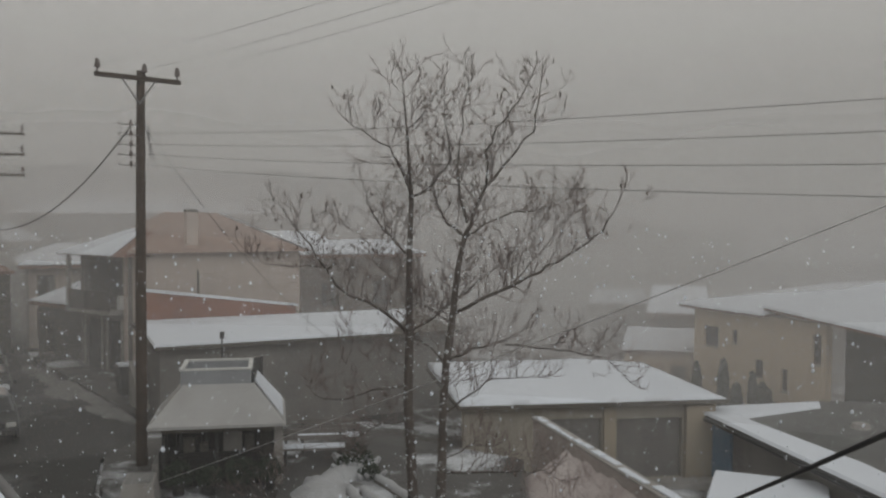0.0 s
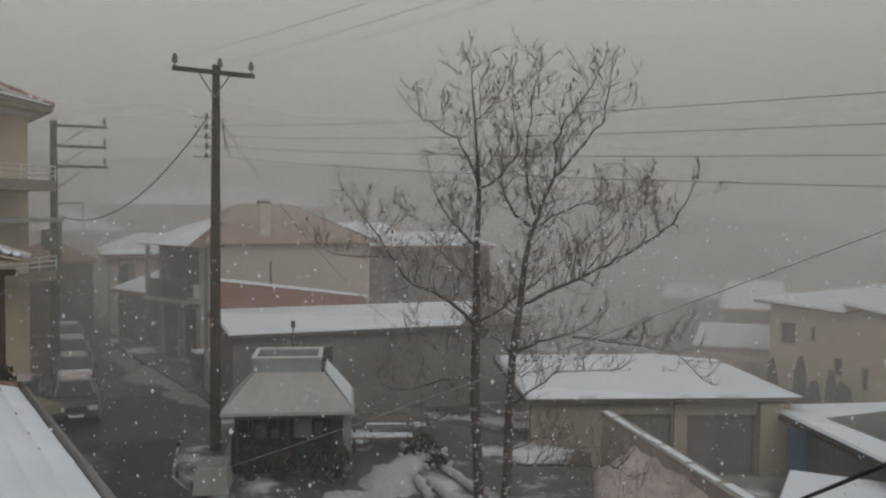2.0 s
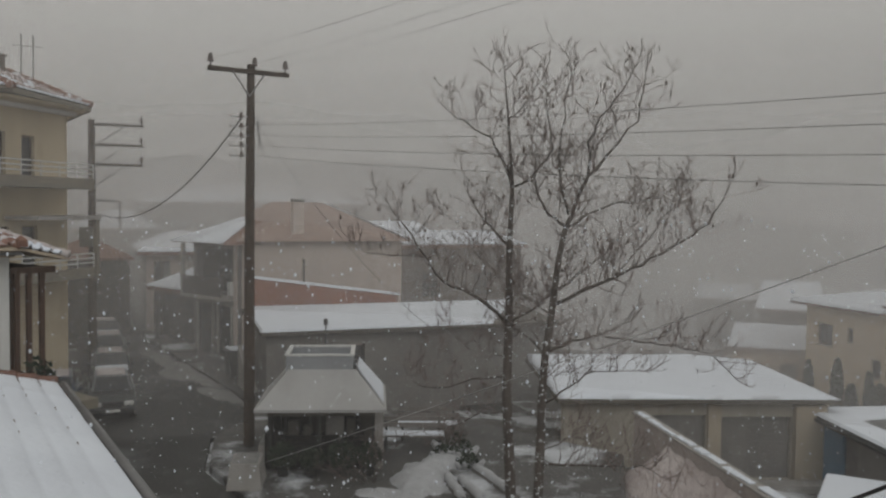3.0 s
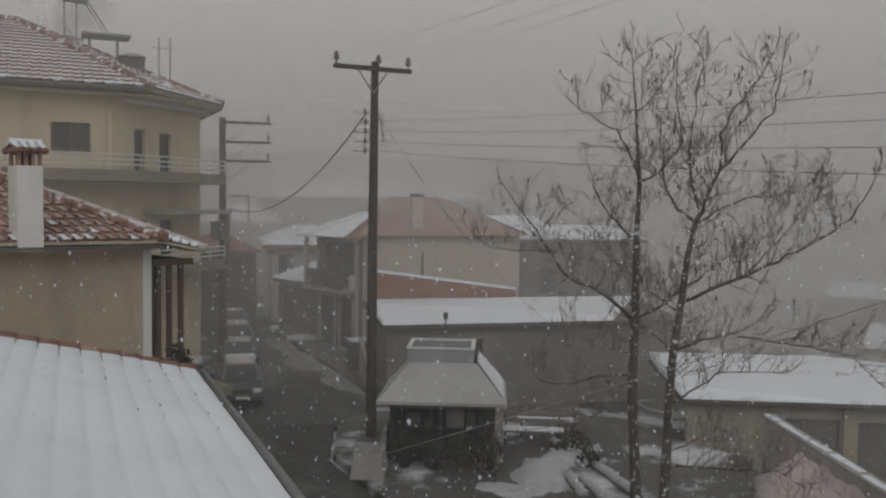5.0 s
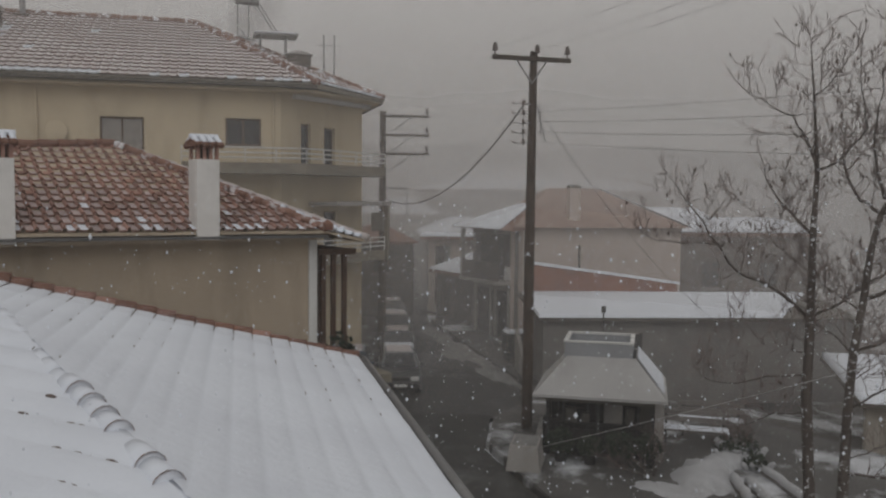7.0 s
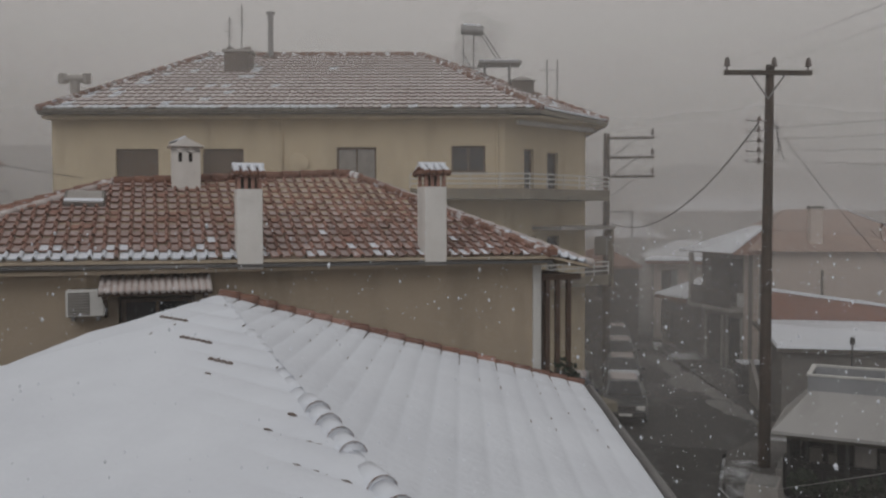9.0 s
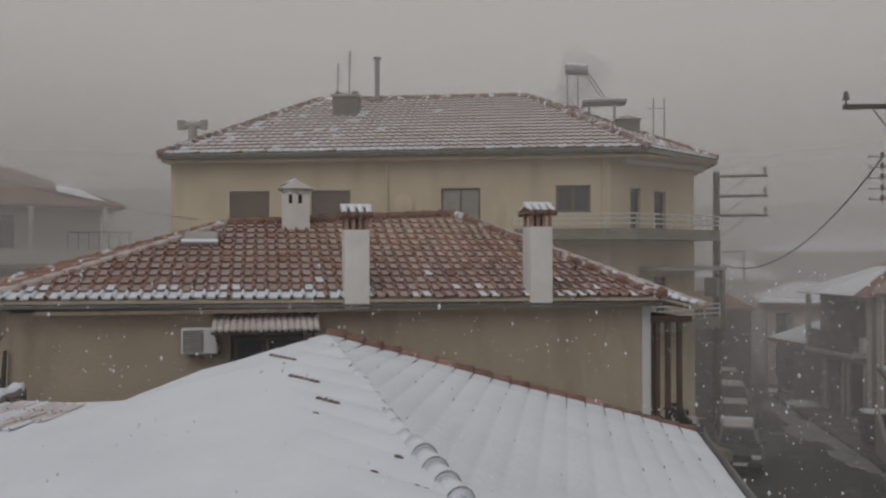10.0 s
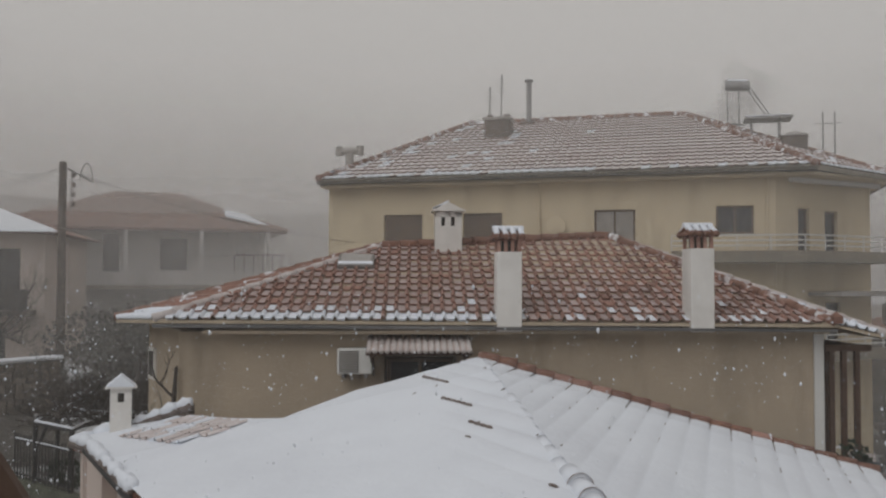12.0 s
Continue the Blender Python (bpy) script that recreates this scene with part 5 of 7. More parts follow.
    for dx, dy, s in ((-1.0, -1.75, 0.42), (-0.2, -1.85, 0.36), (0.6, -1.8, 0.45), (1.35, -1.7, 0.4)):
        b_ = thing("potted_shrub", "dark evergreen shrub in a pot before the kiosk", "shrub", h.matrix_world @ pose(dx, dy, 0), "kiosk shrubs")
        part("pot", rod((0, 0, 0), (0, 0, 0.26), 0.15, 10, 0.19), DARKMETAL, b_)
        part("foliage", leaf_ball(rng, s, 420, 0.06, (1, 0.9, 0.85), (0, 0, 0.26 + 0.6 * s)), EVERGREEN, b_)
    # boxes take a dark colour to sit in the stall's painted shade
    for dx, dz, w, hh in ((-0.95, 0.85, 0.3, 0.35), (-0.5, 0.85, 0.2, 0.22), (0.1, 0.85, 0.35, 0.28), (0.7, 0.85, 0.24, 0.4)):
        part("display_box", box(dx, dx + w, -0.98, -0.78, dz + 0.003, dz + hh), DARKWALL, h)


kiosk()


# ---- houses across the street ----
def low_shop():
    h = thing("building", "low grey shed with a flat roof under snow", "building", pose(-9.26, 29.38, 0, 0, 0, 30), "street houses")
    part("wall", wall_with_holes(0, 11.5, -0.6, 2.5, 0.3, [(2.4, 3.6, 0.1, 2.0)]), GREYWALL, h)
    part("door", box(2.45, 3.55, 0.1, 0.16, 0.0, 1.95), DARKMETAL, h)
    part("wall", box(0, 0.3, 0.303, 3.4, -0.6, 2.75), GREYWALL, h)
    part("roof", hull([(-0.25, -0.35, 2.5), (11.6, -0.35, 2.4), (-0.25, 3.6, 2.9), (11.6, 3.6, 2.85), (-0.25, -0.35, 2.62), (11.6, -0.35, 2.52), (-0.25, 3.6, 3.02), (11.6, 3.6, 2.97)]), SLABDARK, h)
    bm = hull([(-0.25, -0.38, 2.623), (8.6, -0.38, 2.57), (-0.1, 3.5, 3.02), (11.5, 3.5, 2.98), (-0.2, -0.3, 2.72), (8.4, -0.3, 2.65), (-0.1, 3.4, 3.12), (11.3, 3.4, 3.06)])
    part("roof_snow", bm, SNOW, h)
    part("parapet", hull([(0.3, 3.62, 2.9), (6.2, 3.62, 2.9), (0.3, 3.62, 4.15), (6.2, 3.62, 3.35), (0.3, 3.9, 2.9), (6.2, 3.9, 2.9), (0.3, 3.9, 4.15), (6.2, 3.9, 3.35)]), BRICK, h, "bare red brick parapet")
    part("parapet_snow", hull([(0.2, 3.55, 4.17), (6.3, 3.55, 3.36), (0.2, 3.95, 4.17), (6.3, 3.95, 3.36), (0.2, 3.6, 4.27), (6.3, 3.6, 3.44), (0.2, 3.9, 4.27), (6.3, 3.9, 3.44)]), SNOW, h)
    part("wall", box(6.21, 11.5, 3.4, 3.7, -0.6, 2.8), GREYWALL, h)
    st = thing("stair", "short concrete side stair with a sloping parapet", "stair", pose(-10.3, 30.6, 0.1, 0, 0, 30))
    for k in range(5):
        part("step", box(0, 1.0, 0.28 * k, 0.28 * (k + 1), 0, 0.18 * (k + 1)), CONCRETE, st)
    part("parapet", hull([(-0.15, -0.1, 0), (-0.003, -0.1, 0), (-0.15, 1.5, 0), (-0.003, 1.5, 0), (-0.15, -0.1, 0.7), (-0.003, -0.1, 0.7), (-0.15, 1.5, 1.6), (-0.003, 1.5, 1.6)]), CONCRETE, st)


low_shop()


def pink_house():
    h = thing("house", "pale pink two-storey house with a blank gable side", "house", pose(-12.9, 37.66, 0, 0, 0, 30), "street houses")
    part("wall", box(0, 7.4, 0, 0.35, -1, 5.4), PINKWALL, h)
    part("wall", box(7.05, 7.4, 0.353, 9, -1, 5.4), PINKWALL, h)
    part("wall", box(0, 0.35, 0.353, 9, -1, 5.4), PINKWALL, h)
    bm = hull([(-0.5, -0.4, 5.4), (7.7, -0.4, 5.4), (-0.5, 9.4, 5.4), (7.7, 9.4, 5.4), (2.2, 5.0, 7.2), (4.8, 5.0, 7.2)])
    part("roof", bm, PINKROOF, h, "old faded roof")
    part("roof_snow", hull([(5.0, 4.8, 7.12), (7.75, -0.4, 5.45), (7.75, 8, 5.45), (5.0, 4.8, 7.2), (7.6, 0.5, 5.6), (7.6, 8, 5.6)]), SNOW, h)
    part("chimney", box(2.25, 2.75, 0.5, 1.0, 5.35, 7.2), PINKWALL, h)
    part("chimney_cap", box(2.22, 2.78, 0.47, 1.03, 7.203, 7.32), SLABDARK, h)
    part("vent_pipe", rod((2.6, -0.08, 2.9), (2.6, -0.08, 4.6), 0.05, 6), SLABDARK, h)
    # balcony house attached on the street side
    d = thing("house", "dark-fronted house with a recessed balcony and snowy hipped roof", "house", pose(-16.37, 40.17, 0, 0, 0, -36), "street houses")
    w_ = 4.4
    part("wall", wall_with_holes(0, w_, 0, 5.25, 0.3, [(0.4, 1.7, 0.1, 2.35), (2.1, 3.2, 0.1, 2.35), (0.3, 3.2, 3.0, 5.0)]), GREYWALL, d)
    # near-black door panels hold the shade of the dark openings
    part("door", box(0.42, 1.68, 0.12, 0.18, 0.1, 2.33), INNERSHADE, d)
    part("door", box(2.12, 3.18, 0.12, 0.18, 0.1, 2.33), INNERSHADE, d)
    for px in (0.4, 1.7, 2.1, 3.2):
        part("door_frame", box(px - 0.06, px + 0.06, -0.05, -0.003, 0.1, 2.4), CONCRETE, d)
    part("balcony_slab", box(-0.1, 3.4, -0.75, -0.003, 2.68, 2.85), CONCRETE, d)
    # near-black back panel paints the shade inside the balcony recess
    part("recess", box(0.303, 3.3, 1.3, 1.4, 2.7, 5.15), INNERSHADE, d)
    part("rail", box(0.0, 3.35, -0.7, -0.66, 2.853, 3.7), DARKWALL, d)
    part("column", box(0.0, 0.18, -0.72, -0.55, 2.853, 5.2), CONCRETE, d)
    part("pilaster", box(3.4, 3.65, -0.06, -0.003, 0.1, 5.25), PINKWALL, d)
    part("pilaster", box(4.05, w_, -0.06, -0.003, 0.1, 5.25), PINKWALL, d)
    part("meter_box", box(3.15, 3.39, -0.22, -0.003, 2.9, 3.5), WHITEPAINT, d)
    part("wall", box(0, 0.3, 0.303, 7, 0, 5.25), DARKWALL, d)
    part("roof", hull([(-0.6, -0.9, 5.25), (w_ + 0.2, -0.9, 5.25), (-0.6, 7, 5.25), (w_ + 0.2, 7, 5.25), (1.7, 1.7, 6.35), (2.6, 1.7, 6.35)]), TERRA_OLD, d)
    part("roof_snow", hull([(-0.62, -0.92, 5.29), (w_ - 0.6, -0.92, 5.29), (1.7, 1.7, 6.4), (2.5, 1.7, 6.4), (-0.55, -0.8, 5.36), (w_ - 0.7, -0.8, 5.36), (1.7, 1.6, 6.46), (2.5, 1.6, 6.46)]), SNOW, d)
    part("roof_snow", hull([(-0.62, -0.9, 5.29), (-0.62, 6.8, 5.29), (1.65, 1.7, 6.4), (-0.5, -0.8, 5.36), (-0.5, 6.6, 5.36), (1.65, 1.7, 6.46)]), SNOW, d)
    bn = thing("wheelie_bin", "dark rubbish container with snow on its lid", "bin", pose(-11.4, 33.0, 0.17, 0, 0, 35))
    part("body", hull([(-0.55, -0.35, 0.1), (0.55, -0.35, 0.1), (-0.55, 0.35, 0.1), (0.55, 0.35, 0.1), (-0.65, -0.45, 1.1), (0.65, -0.45, 1.1), (-0.65, 0.45, 1.1), (0.65, 0.45, 1.1)]), DARKMETAL, bn)
    part("lid", box(-0.68, 0.68, -0.48, 0.48, 1.103, 1.2, 0.03), DARKMETAL, bn)
    part("lid_snow", box(-0.6, 0.6, -0.42, 0.42, 1.203, 1.27, 0.03), SNOW, bn)


pink_house()


def simple_house(label, m, w, d, zb, eave, ridge, wall_mat, roof_mat, wins, over=0.5, ridge_in=0.35, snow=True, group="far houses", flat=False):
    """A further house: four walls with openings at the front, a hipped roof with overhang, and its snow."""
    h = thing("house", label, "house", m, group)
    part("wall", wall_with_holes(0, w, zb, eave, 0.3, wins), wall_mat, h)
    for q in wins:
        window(h, *q, 0.05, SHUTTER)
    part("wall", box(0, 0.3, 0.303, d, zb, eave), wall_mat, h)
    part("wall", box(w - 0.3, w, 0.303, d, zb, eave), wall_mat, h)
    part("wall", box(0.303, w - 0.303, d - 0.3, d, zb, eave), wall_mat, h)
    base = [(-over, -over, eave), (w + over, -over, eave), (w + over, d + over, eave), (-over, d + over, eave)]
    r0, r1 = (w * ridge_in, d / 2, ridge), (w * (1 - ridge_in), d / 2, ridge)
    part("roof", hull([*base, r0, r1, *[(x_, y_, z_ - 0.14) for x_, y_, z_ in base]]), roof_mat, h)
    if snow:
        up = Vector((0, 0, 0.06))
        bs = [Vector(p) + up for p in (base[0], base[1], r1, r0)]
        bm = hull([*bs, *[p + Vector((0, 0.02, 0.06)) for p in bs]])
        part("roof_snow", bm, SNOW, h)
        bs = [Vector(p) + up for p in (base[1], base[2], r1)]
        part("roof_snow", hull([*bs, *[p + Vector((-0.02, 0, 0.06)) for p in bs]]), SNOW, h)
        bs = [Vector(p) + up for p in (base[3], base[0], r0)]
        part("roof_snow", hull([*bs, *[p + Vector((0.02, 0, 0.06)) for p in bs]]), SNOW, h)
    return h


simple_house("pale rendered house with a snowy hipped roof in fog", pose(-21.9, 46.8, 0, 0, 0, 28), 4.3, 7, -0.5, 4.3, 5.3, PINKWALL, TERRA_OLD, [(0.4, 1.3, 2.6, 3.8), (0.4, 1.3, 0.3, 2.0)])
simple_house("small lean-to with a snowy roof beside the street", pose(-19.9, 43.55, 0, 0, 0, -36), 4.6, 3, -0.5, 2.7, 3.7, DARKWALL, TERRA_OLD, [(0.5, 1.4, 0.2, 1.9)], over=0.3)
simple_house("dark brown rendered building with a snowy roof", pose(-7.2, 45.3, 0, 0, 0, 27), 7, 8, -1.5, 5.0, 5.6, BROWNWALL, TERRA_OLD, [(1.2, 2.2, 2.2, 3.6), (4.2, 5.2, 2.2, 3.6)], over=0.25, ridge_in=0.04)
# added house front that darkens the far end of the street
simple_house("added dark house filling the dark end of the street", pose(-24.2, 41.9, 0, 0, 0, 36), 3.4, 6, -0.5, 4.2, 5.0, DARKWALL, TERRA_OLD, [(1.1, 2.0, 2.4, 3.6)], over=0.2, snow=False)
simple_house("low house with a snow roof behind the pink house", pose(-8.6, 46.9, 0, 0, 0, 28), 3.2, 6, -1, 5.3, 6.1, BROWNWALL, TERRA_OLD, [], over=0.2, ridge_in=0.03)
simple_house("long dim building with snow along its roof", pose(-33, 70, 0, 0, 0, 30), 21, 10, -2, 7.2, 9.0, BROWNWALL, TERRA_OLD, [(2, 3.4, 4.6, 6), (7, 8.4, 4.6, 6), (12, 13.4, 4.6, 6), (17, 18.4, 4.6, 6)])
simple_house("dim house far up the street with a white roof", pose(-37, 66, 0, 0, 0, 24), 6, 8, -2, 5.0, 6.4, GREYWALL, TERRA_OLD, [(1.5, 2.6, 2.6, 4)])
simple_house("faint house with a snowy roof in the valley", pose(14.6, 60.3, -4, 0, 0, -15), 3.9, 7, -3, 4.5, 6.1, BROWNWALL, TERRA_OLD, [(1.5, 2.4, 2.0, 3.2)], over=0.2, ridge_in=0.02)
simple_house("low annexe with a snow-covered roof", pose(10.9, 50.8, -3.4, 0, 0, -14), 4.2, 5, -1.0, 2.75, 3.75, VILLAWALL, TERRA_OLD, [(2.6, 3.5, 0.4, 2.0)], over=0.2, ridge_in=0.02)
simple_house("faint house with a white roof lost in fog", pose(12.0, 69, -5, 0, 0, -11), 4.2, 8, -3, 5.3, 6.1, BROWNWALL, TERRA_OLD, [(1.4, 2.4, 2, 3.2)], over=0.2, ridge_in=0.03)
simple_house("faint house with a white roof lost in fog", pose(27, 78, -6, 0, 0, -20), 14, 10, -3, 9.4, 11.6, BROWNWALL, TERRA_OLD, [(2, 3.4, 5, 6.2)], ridge_in=0.06)


def garage():
    h = thing("building", "low garage block with two doors and a deep snow roof", "garage", pose(0.95, 26.3, -1.15, 0, 0, 9))
    part("wall", wall_with_holes(0, 8.0, -0.3, 2.4, 0.35, [(2.7, 4.35, 0.0, 1.95), (4.85, 7.0, 0.0, 1.9)]), GARAGEWALL, h)
    for x0, x1, z1 in ((2.72, 4.33, 1.95), (4.87, 6.98, 1.9)):
        door = part("garage_door", box(x0, x1, 0.15, 0.2, 0.0, z1), GREYWALL, h, "grey sheet garage door")
        for k in range(5):
            part("door_panel", box(x0 + 0.05, x1 - 0.05, 0.135, 0.15, 0.04 + k * z1 / 5, (k + 0.92) * z1 / 5), GREYWALL, door)
    part("pier", box(7.05, 8.0, -0.25, -0.003, -0.3, 2.3), PEACHPIER, h, "ochre corner pier")
    part("pier", box(4.4, 4.8, -0.12, -0.003, -0.3, 2.3), PEACHPIER, h)
    part("wall", box(7.65, 8.0, 0.353, 6.4, -0.3, 2.4), GARAGEWALL, h)
    part("step", box(4.8, 8.3, -0.9, -0.26, -0.3, 0.05), CONCRETE, h)
    part("fascia", hull([(x_, y_, z_) for x_ in (-0.25, 8.35) for y_ in (-0.45, 6.6) for z_ in (2.4, 2.52)]), SLABDARK, h)
    bm = bmesh.new()
    V = []
    nx, ny = 30, 16
    for j in range(ny + 1):
        for i in range(nx + 1):
            u, v = i / nx, j / ny
            x_ = -0.2 + 8.5 * u
            y_ = -0.42 + 6.9 * v
            zz = 2.53 + 0.12 * (1 - max(abs(2 * u - 1), abs(2 * v - 1)) ** 6) + 0.2 * min(1, 2.2 * v, 3.5 * (1 - u)) + 0.03 * noise.noise((x_, y_, 0))
            V.append(bm.verts.new((x_, y_, zz)))
    for j in range(ny):
        for i in range(nx):
            k = j * (nx + 1) + i
            bm.faces.new((V[k], V[k + 1], V[k + nx + 2], V[k + nx + 1]))
    edge = [e for e in bm.edges if e.is_boundary]
    ext = bmesh.ops.extrude_edge_only(bm, edges=edge)
    for g in ext["geom"]:
        if isinstance(g, bmesh.types.BMVert):
            g.co.z = 2.523
    part("roof_snow", bm, SNOW, h, "deep smooth snow", smooth=True)


PEACHPIER = surface("ochre_pier", (0.42, 0.355, 0.27), (0.37, 0.31, 0.24), (0.23, 0.195, 0.155), 0.9)
garage()


def right_house():
    h = thing("house", "peach two-storey villa with a broad snow-covered roof", "house", pose(14.15, 47.96, -3.3, 0, 0, -66))
    wins = [(0.8, 1.9, 3.5, 4.6), (2.9, 3.3, 3.9, 4.6), (4.5, 5.1, 2.4, 3.3), (6.3, 6.7, 2.0, 3.1), (8.2, 8.7, 3.6, 5.0)]
    part("wall", wall_with_holes(0, 9.0, -0.4, 5.5, 0.35, wins), VILLAWALL, h)
    for w in wins:
        window(h, *w, 0.06, SHUTTER)
    part("wall", box(0, 0.35, 0.353, 10, -0.4, 5.5), VILLAWALL, h)
    part("wall", box(9.003, 12.5, 1.2, 1.5, -0.4, 5.4), GREENSHADE, h)
    part("balcony", box(9.0, 12.5, -0.3, 1.197, 1.6, 1.85), SLAB, h)
    part("roof", hull([(-0.6, -0.6, 5.5), (5.6, -0.6, 5.5), (-0.6, 11, 6.3), (5.6, 11, 6.9), (-0.6, -0.6, 5.62), (5.6, -0.6, 5.62), (-0.6, 11, 6.42), (5.6, 11, 7.02)]), TERRA_OLD, h)
    part("roof_snow", hull([(-0.65, -0.65, 5.623), (5.65, -0.65, 5.623), (-0.6, 11, 6.43), (5.6, 11, 7.03), (-0.55, -0.55, 5.74), (5.5, -0.55, 5.74), (-0.5, 11, 6.55), (5.6, 11, 7.15)]), SNOW, h)
    part("roof", hull([(5.3, -0.2, 5.85), (13, -1.1, 5.45), (5.3, 11, 7.15), (13, 11, 7.2), (5.3, -0.2, 5.97), (13, -1.1, 5.57), (5.3, 11, 7.27), (13, 11, 7.32)]), TERRA_OLD, h)
    part("roof_snow", hull([(5.25, -0.25, 5.973), (13, -1.15, 5.573), (5.3, 11, 7.28), (13, 11, 7.33), (5.3, -0.15, 6.08), (13, -1.05, 5.68), (5.3, 11, 7.4), (13, 11, 7.45)]), SNOW, h)
    part("chimney", box(9.5, 10.1, 6, 6.6, 6.3, 7.9), BROWNWALL, h)
    rng = random.Random(21)
    for dx, dy, tall, wide in ((1.65, -1.2, 2.95, 0.24), (3.65, -1.2, 3.4, 0.27), (5.7, -1.2, 3.05, 0.2), (6.4, -1.25, 2.65, 0.5), (4.6, -1.2, 2.3, 0.3)):
        b_ = thing("shrub", "dark evergreen shrub against the villa wall", "shrub", h.matrix_world @ pose(dx, dy, -0.1), "villa shrubs")
        part("foliage", leaf_ball(rng, 0.5, 1600, 0.12, (2 * wide, 2 * wide, tall), (0, 0, tall * 0.5)), EVERGREEN, b_)
        part("stem", rod((0, 0, -0.3), (0, 0, tall * 0.5), 0.04, 5), WOOD, b_)


# the shade over the villa balcony is put into this wall's colour
GREENSHADE = surface("shaded_green_wall", (0.07, 0.075, 0.06), (0.06, 0.062, 0.05), (0.035, 0.036, 0.03), 0.9)
right_house()


def blue_building():
    h = thing("building", "low building with a flat felt roof half under snow", "building", pose(0, 0, 0), "low sheds")
    pts = [(8.4, 28.1), (10.1, 19.0), (11.2, 12.5), (22, 14), (22, 29), (13, 29.3)]
    part("roof", prism(pts, 0.14, "z"), FELT, h).location.z = 0.74
    part("roof_snow", hull([(8.35, 28.15, 0.883), (10.05, 18.95, 0.883), (11.15, 12.5, 0.883), (9.3, 28.0, 0.883), (10.9, 21.4, 0.883), (11.9, 12.6, 0.883), (8.45, 28.0, 0.96), (10.15, 19, 0.96), (11.2, 12.6, 0.96), (9.2, 27.9, 0.94), (10.8, 21.5, 0.95)]), SNOW, h)
    part("roof_snow", hull([(8.4, 28.1, 0.883), (13, 29.3, 0.883), (12.6, 28.2, 0.883), (9.6, 26.6, 0.883), (8.6, 28.0, 0.95), (12.4, 28.9, 0.94), (12.2, 28.3, 0.94), (9.6, 27.0, 0.95)]), SNOW, h)
    part("wall", hull([(8.9, 27.6, -1.4), (10.4, 19.2, -1.4), (11.5, 13, -1.4), (10.7, 19.2, -1.4), (9.2, 27.6, -1.4), (8.9, 27.6, 0.737), (10.4, 19.2, 0.737), (9.2, 27.6, 0.737), (10.7, 19.2, 0.737)]), GREYWALL, h)
    part("panel", hull([(8.72, 27.7, -1.3), (9.0, 26.2, -1.3), (8.72, 27.7, 0.7), (9.0, 26.2, 0.7), (8.8, 27.7, -1.3), (9.08, 26.2, -1.3), (8.8, 27.7, 0.7), (9.08, 26.2, 0.7)]), BLUEPAINT, h, "blue painted panel")
    part("gutter", rod((8.4, 28.1, 0.72), (10.05, 19.0, 0.72), 0.07, 6), DARKMETAL, h)
    part("roof_vent", rod((12.6, 25.5, 0.88), (12.6, 25.5, 1.02), 0.3, 12, 0.24), CONCRETE, h)
    b_ = thing("shed", "small flat shed with snow on its roof", "shed", pose(7.3, 22.2, -1.2, 0, 0, -22), "low sheds")
    part("body", box(0, 2.6, -3.0, 0.9, 0, 1.38), CONCRETE, b_)
    part("roof_snow", box(-0.08, 2.7, -3.1, 1.0, 1.383, 1.5, 0.04), SNOW, b_)
    # yard wall with a snowy top
    w = thing("garden_wall", "long low yard wall with snow along its top", "wall", pose(2.92, 25.0, -0.9, 0, 0, -75))
    part("wall", box(0, 8.5, 0, 0.28, 0, 2.1), YARDWALL, w)
    part("coping", box(-0.05, 8.55, -0.05, 0.33, 2.103, 2.17, 0.015), CONCRETE, w)
    bk = thing("bank", "sloping bank of dead brush dusted with snow along the wall", "bank", w.matrix_world.copy())
    V, F = [], []
    nx, ny = 40, 8
    for j in range(ny + 1):
        for i in range(nx + 1):
            u, q = 8.3 * i / nx, j / ny
            px, py = u + 0.25 * noise.noise((u, q * 3, 1)), -0.03 - 2.5 * q * (0.75 + 0.4 * noise.noise((u * 0.5, 0, 5)))
            V.append((px, py, 1.85 * (1 - q) * min(1.0, 0.15 + u / 3.0) + 0.16 * noise.noise((u * 2.2, q * 5, 2)) * (1 - q) + (0.55 - 0.13 * u if q > 0.9 else 0.5 * q) * 0.4))
    F = [(j * (nx + 1) + i, j * (nx + 1) + i + 1, (j + 1) * (nx + 1) + i + 1, (j + 1) * (nx + 1) + i) for j in range(ny) for i in range(nx)]
    ob = new("slope", mesh_from("slope", V, F, BANKSNOW, smooth=True))
    ob.parent = bk
    rr = random.Random(44)
    g, tw, tips = Grown(), Grown(), []
    for _ in range(130):
        q = rr.uniform(0.05, 0.8)
        side_branch(rr, g, tw, tips, (rr.uniform(0.1, 8.0), -2.3 * q, 1.85 * (1 - q)), (rr.gauss(0, 0.7), rr.gauss(-0.3, 0.5), 0.6), rr.uniform(0.25, 0.6), 0.008, 1)
    tw.link("brushwood", BRUSH, bk, "stuff")
    rng = random.Random(31)
    x_ = 0.1
    while x_ < 8.2:
        ln = rng.uniform(0.25, 0.9)
        y0 = rng.uniform(-0.03, 0.06)
        part("coping_snow", box(x_, min(8.5, x_ + ln), y0, y0 + rng.uniform(0.12, 0.24), 2.173, 2.173 + rng.uniform(0.02, 0.05), 0.012), SNOW, w)
        x_ += ln + rng.uniform(0.02, 0.3)


BANKSNOW = surface("snow_dusted_brush", (0.66, 0.60, 0.58), (0.46, 0.39, 0.37), (0.24, 0.19, 0.175), 0.95, big=0.8, fine=9.0)
BRUSH = surface("pale_dead_brush", (0.34, 0.27, 0.25), (0.27, 0.21, 0.19), (0.15, 0.12, 0.11), 0.95)
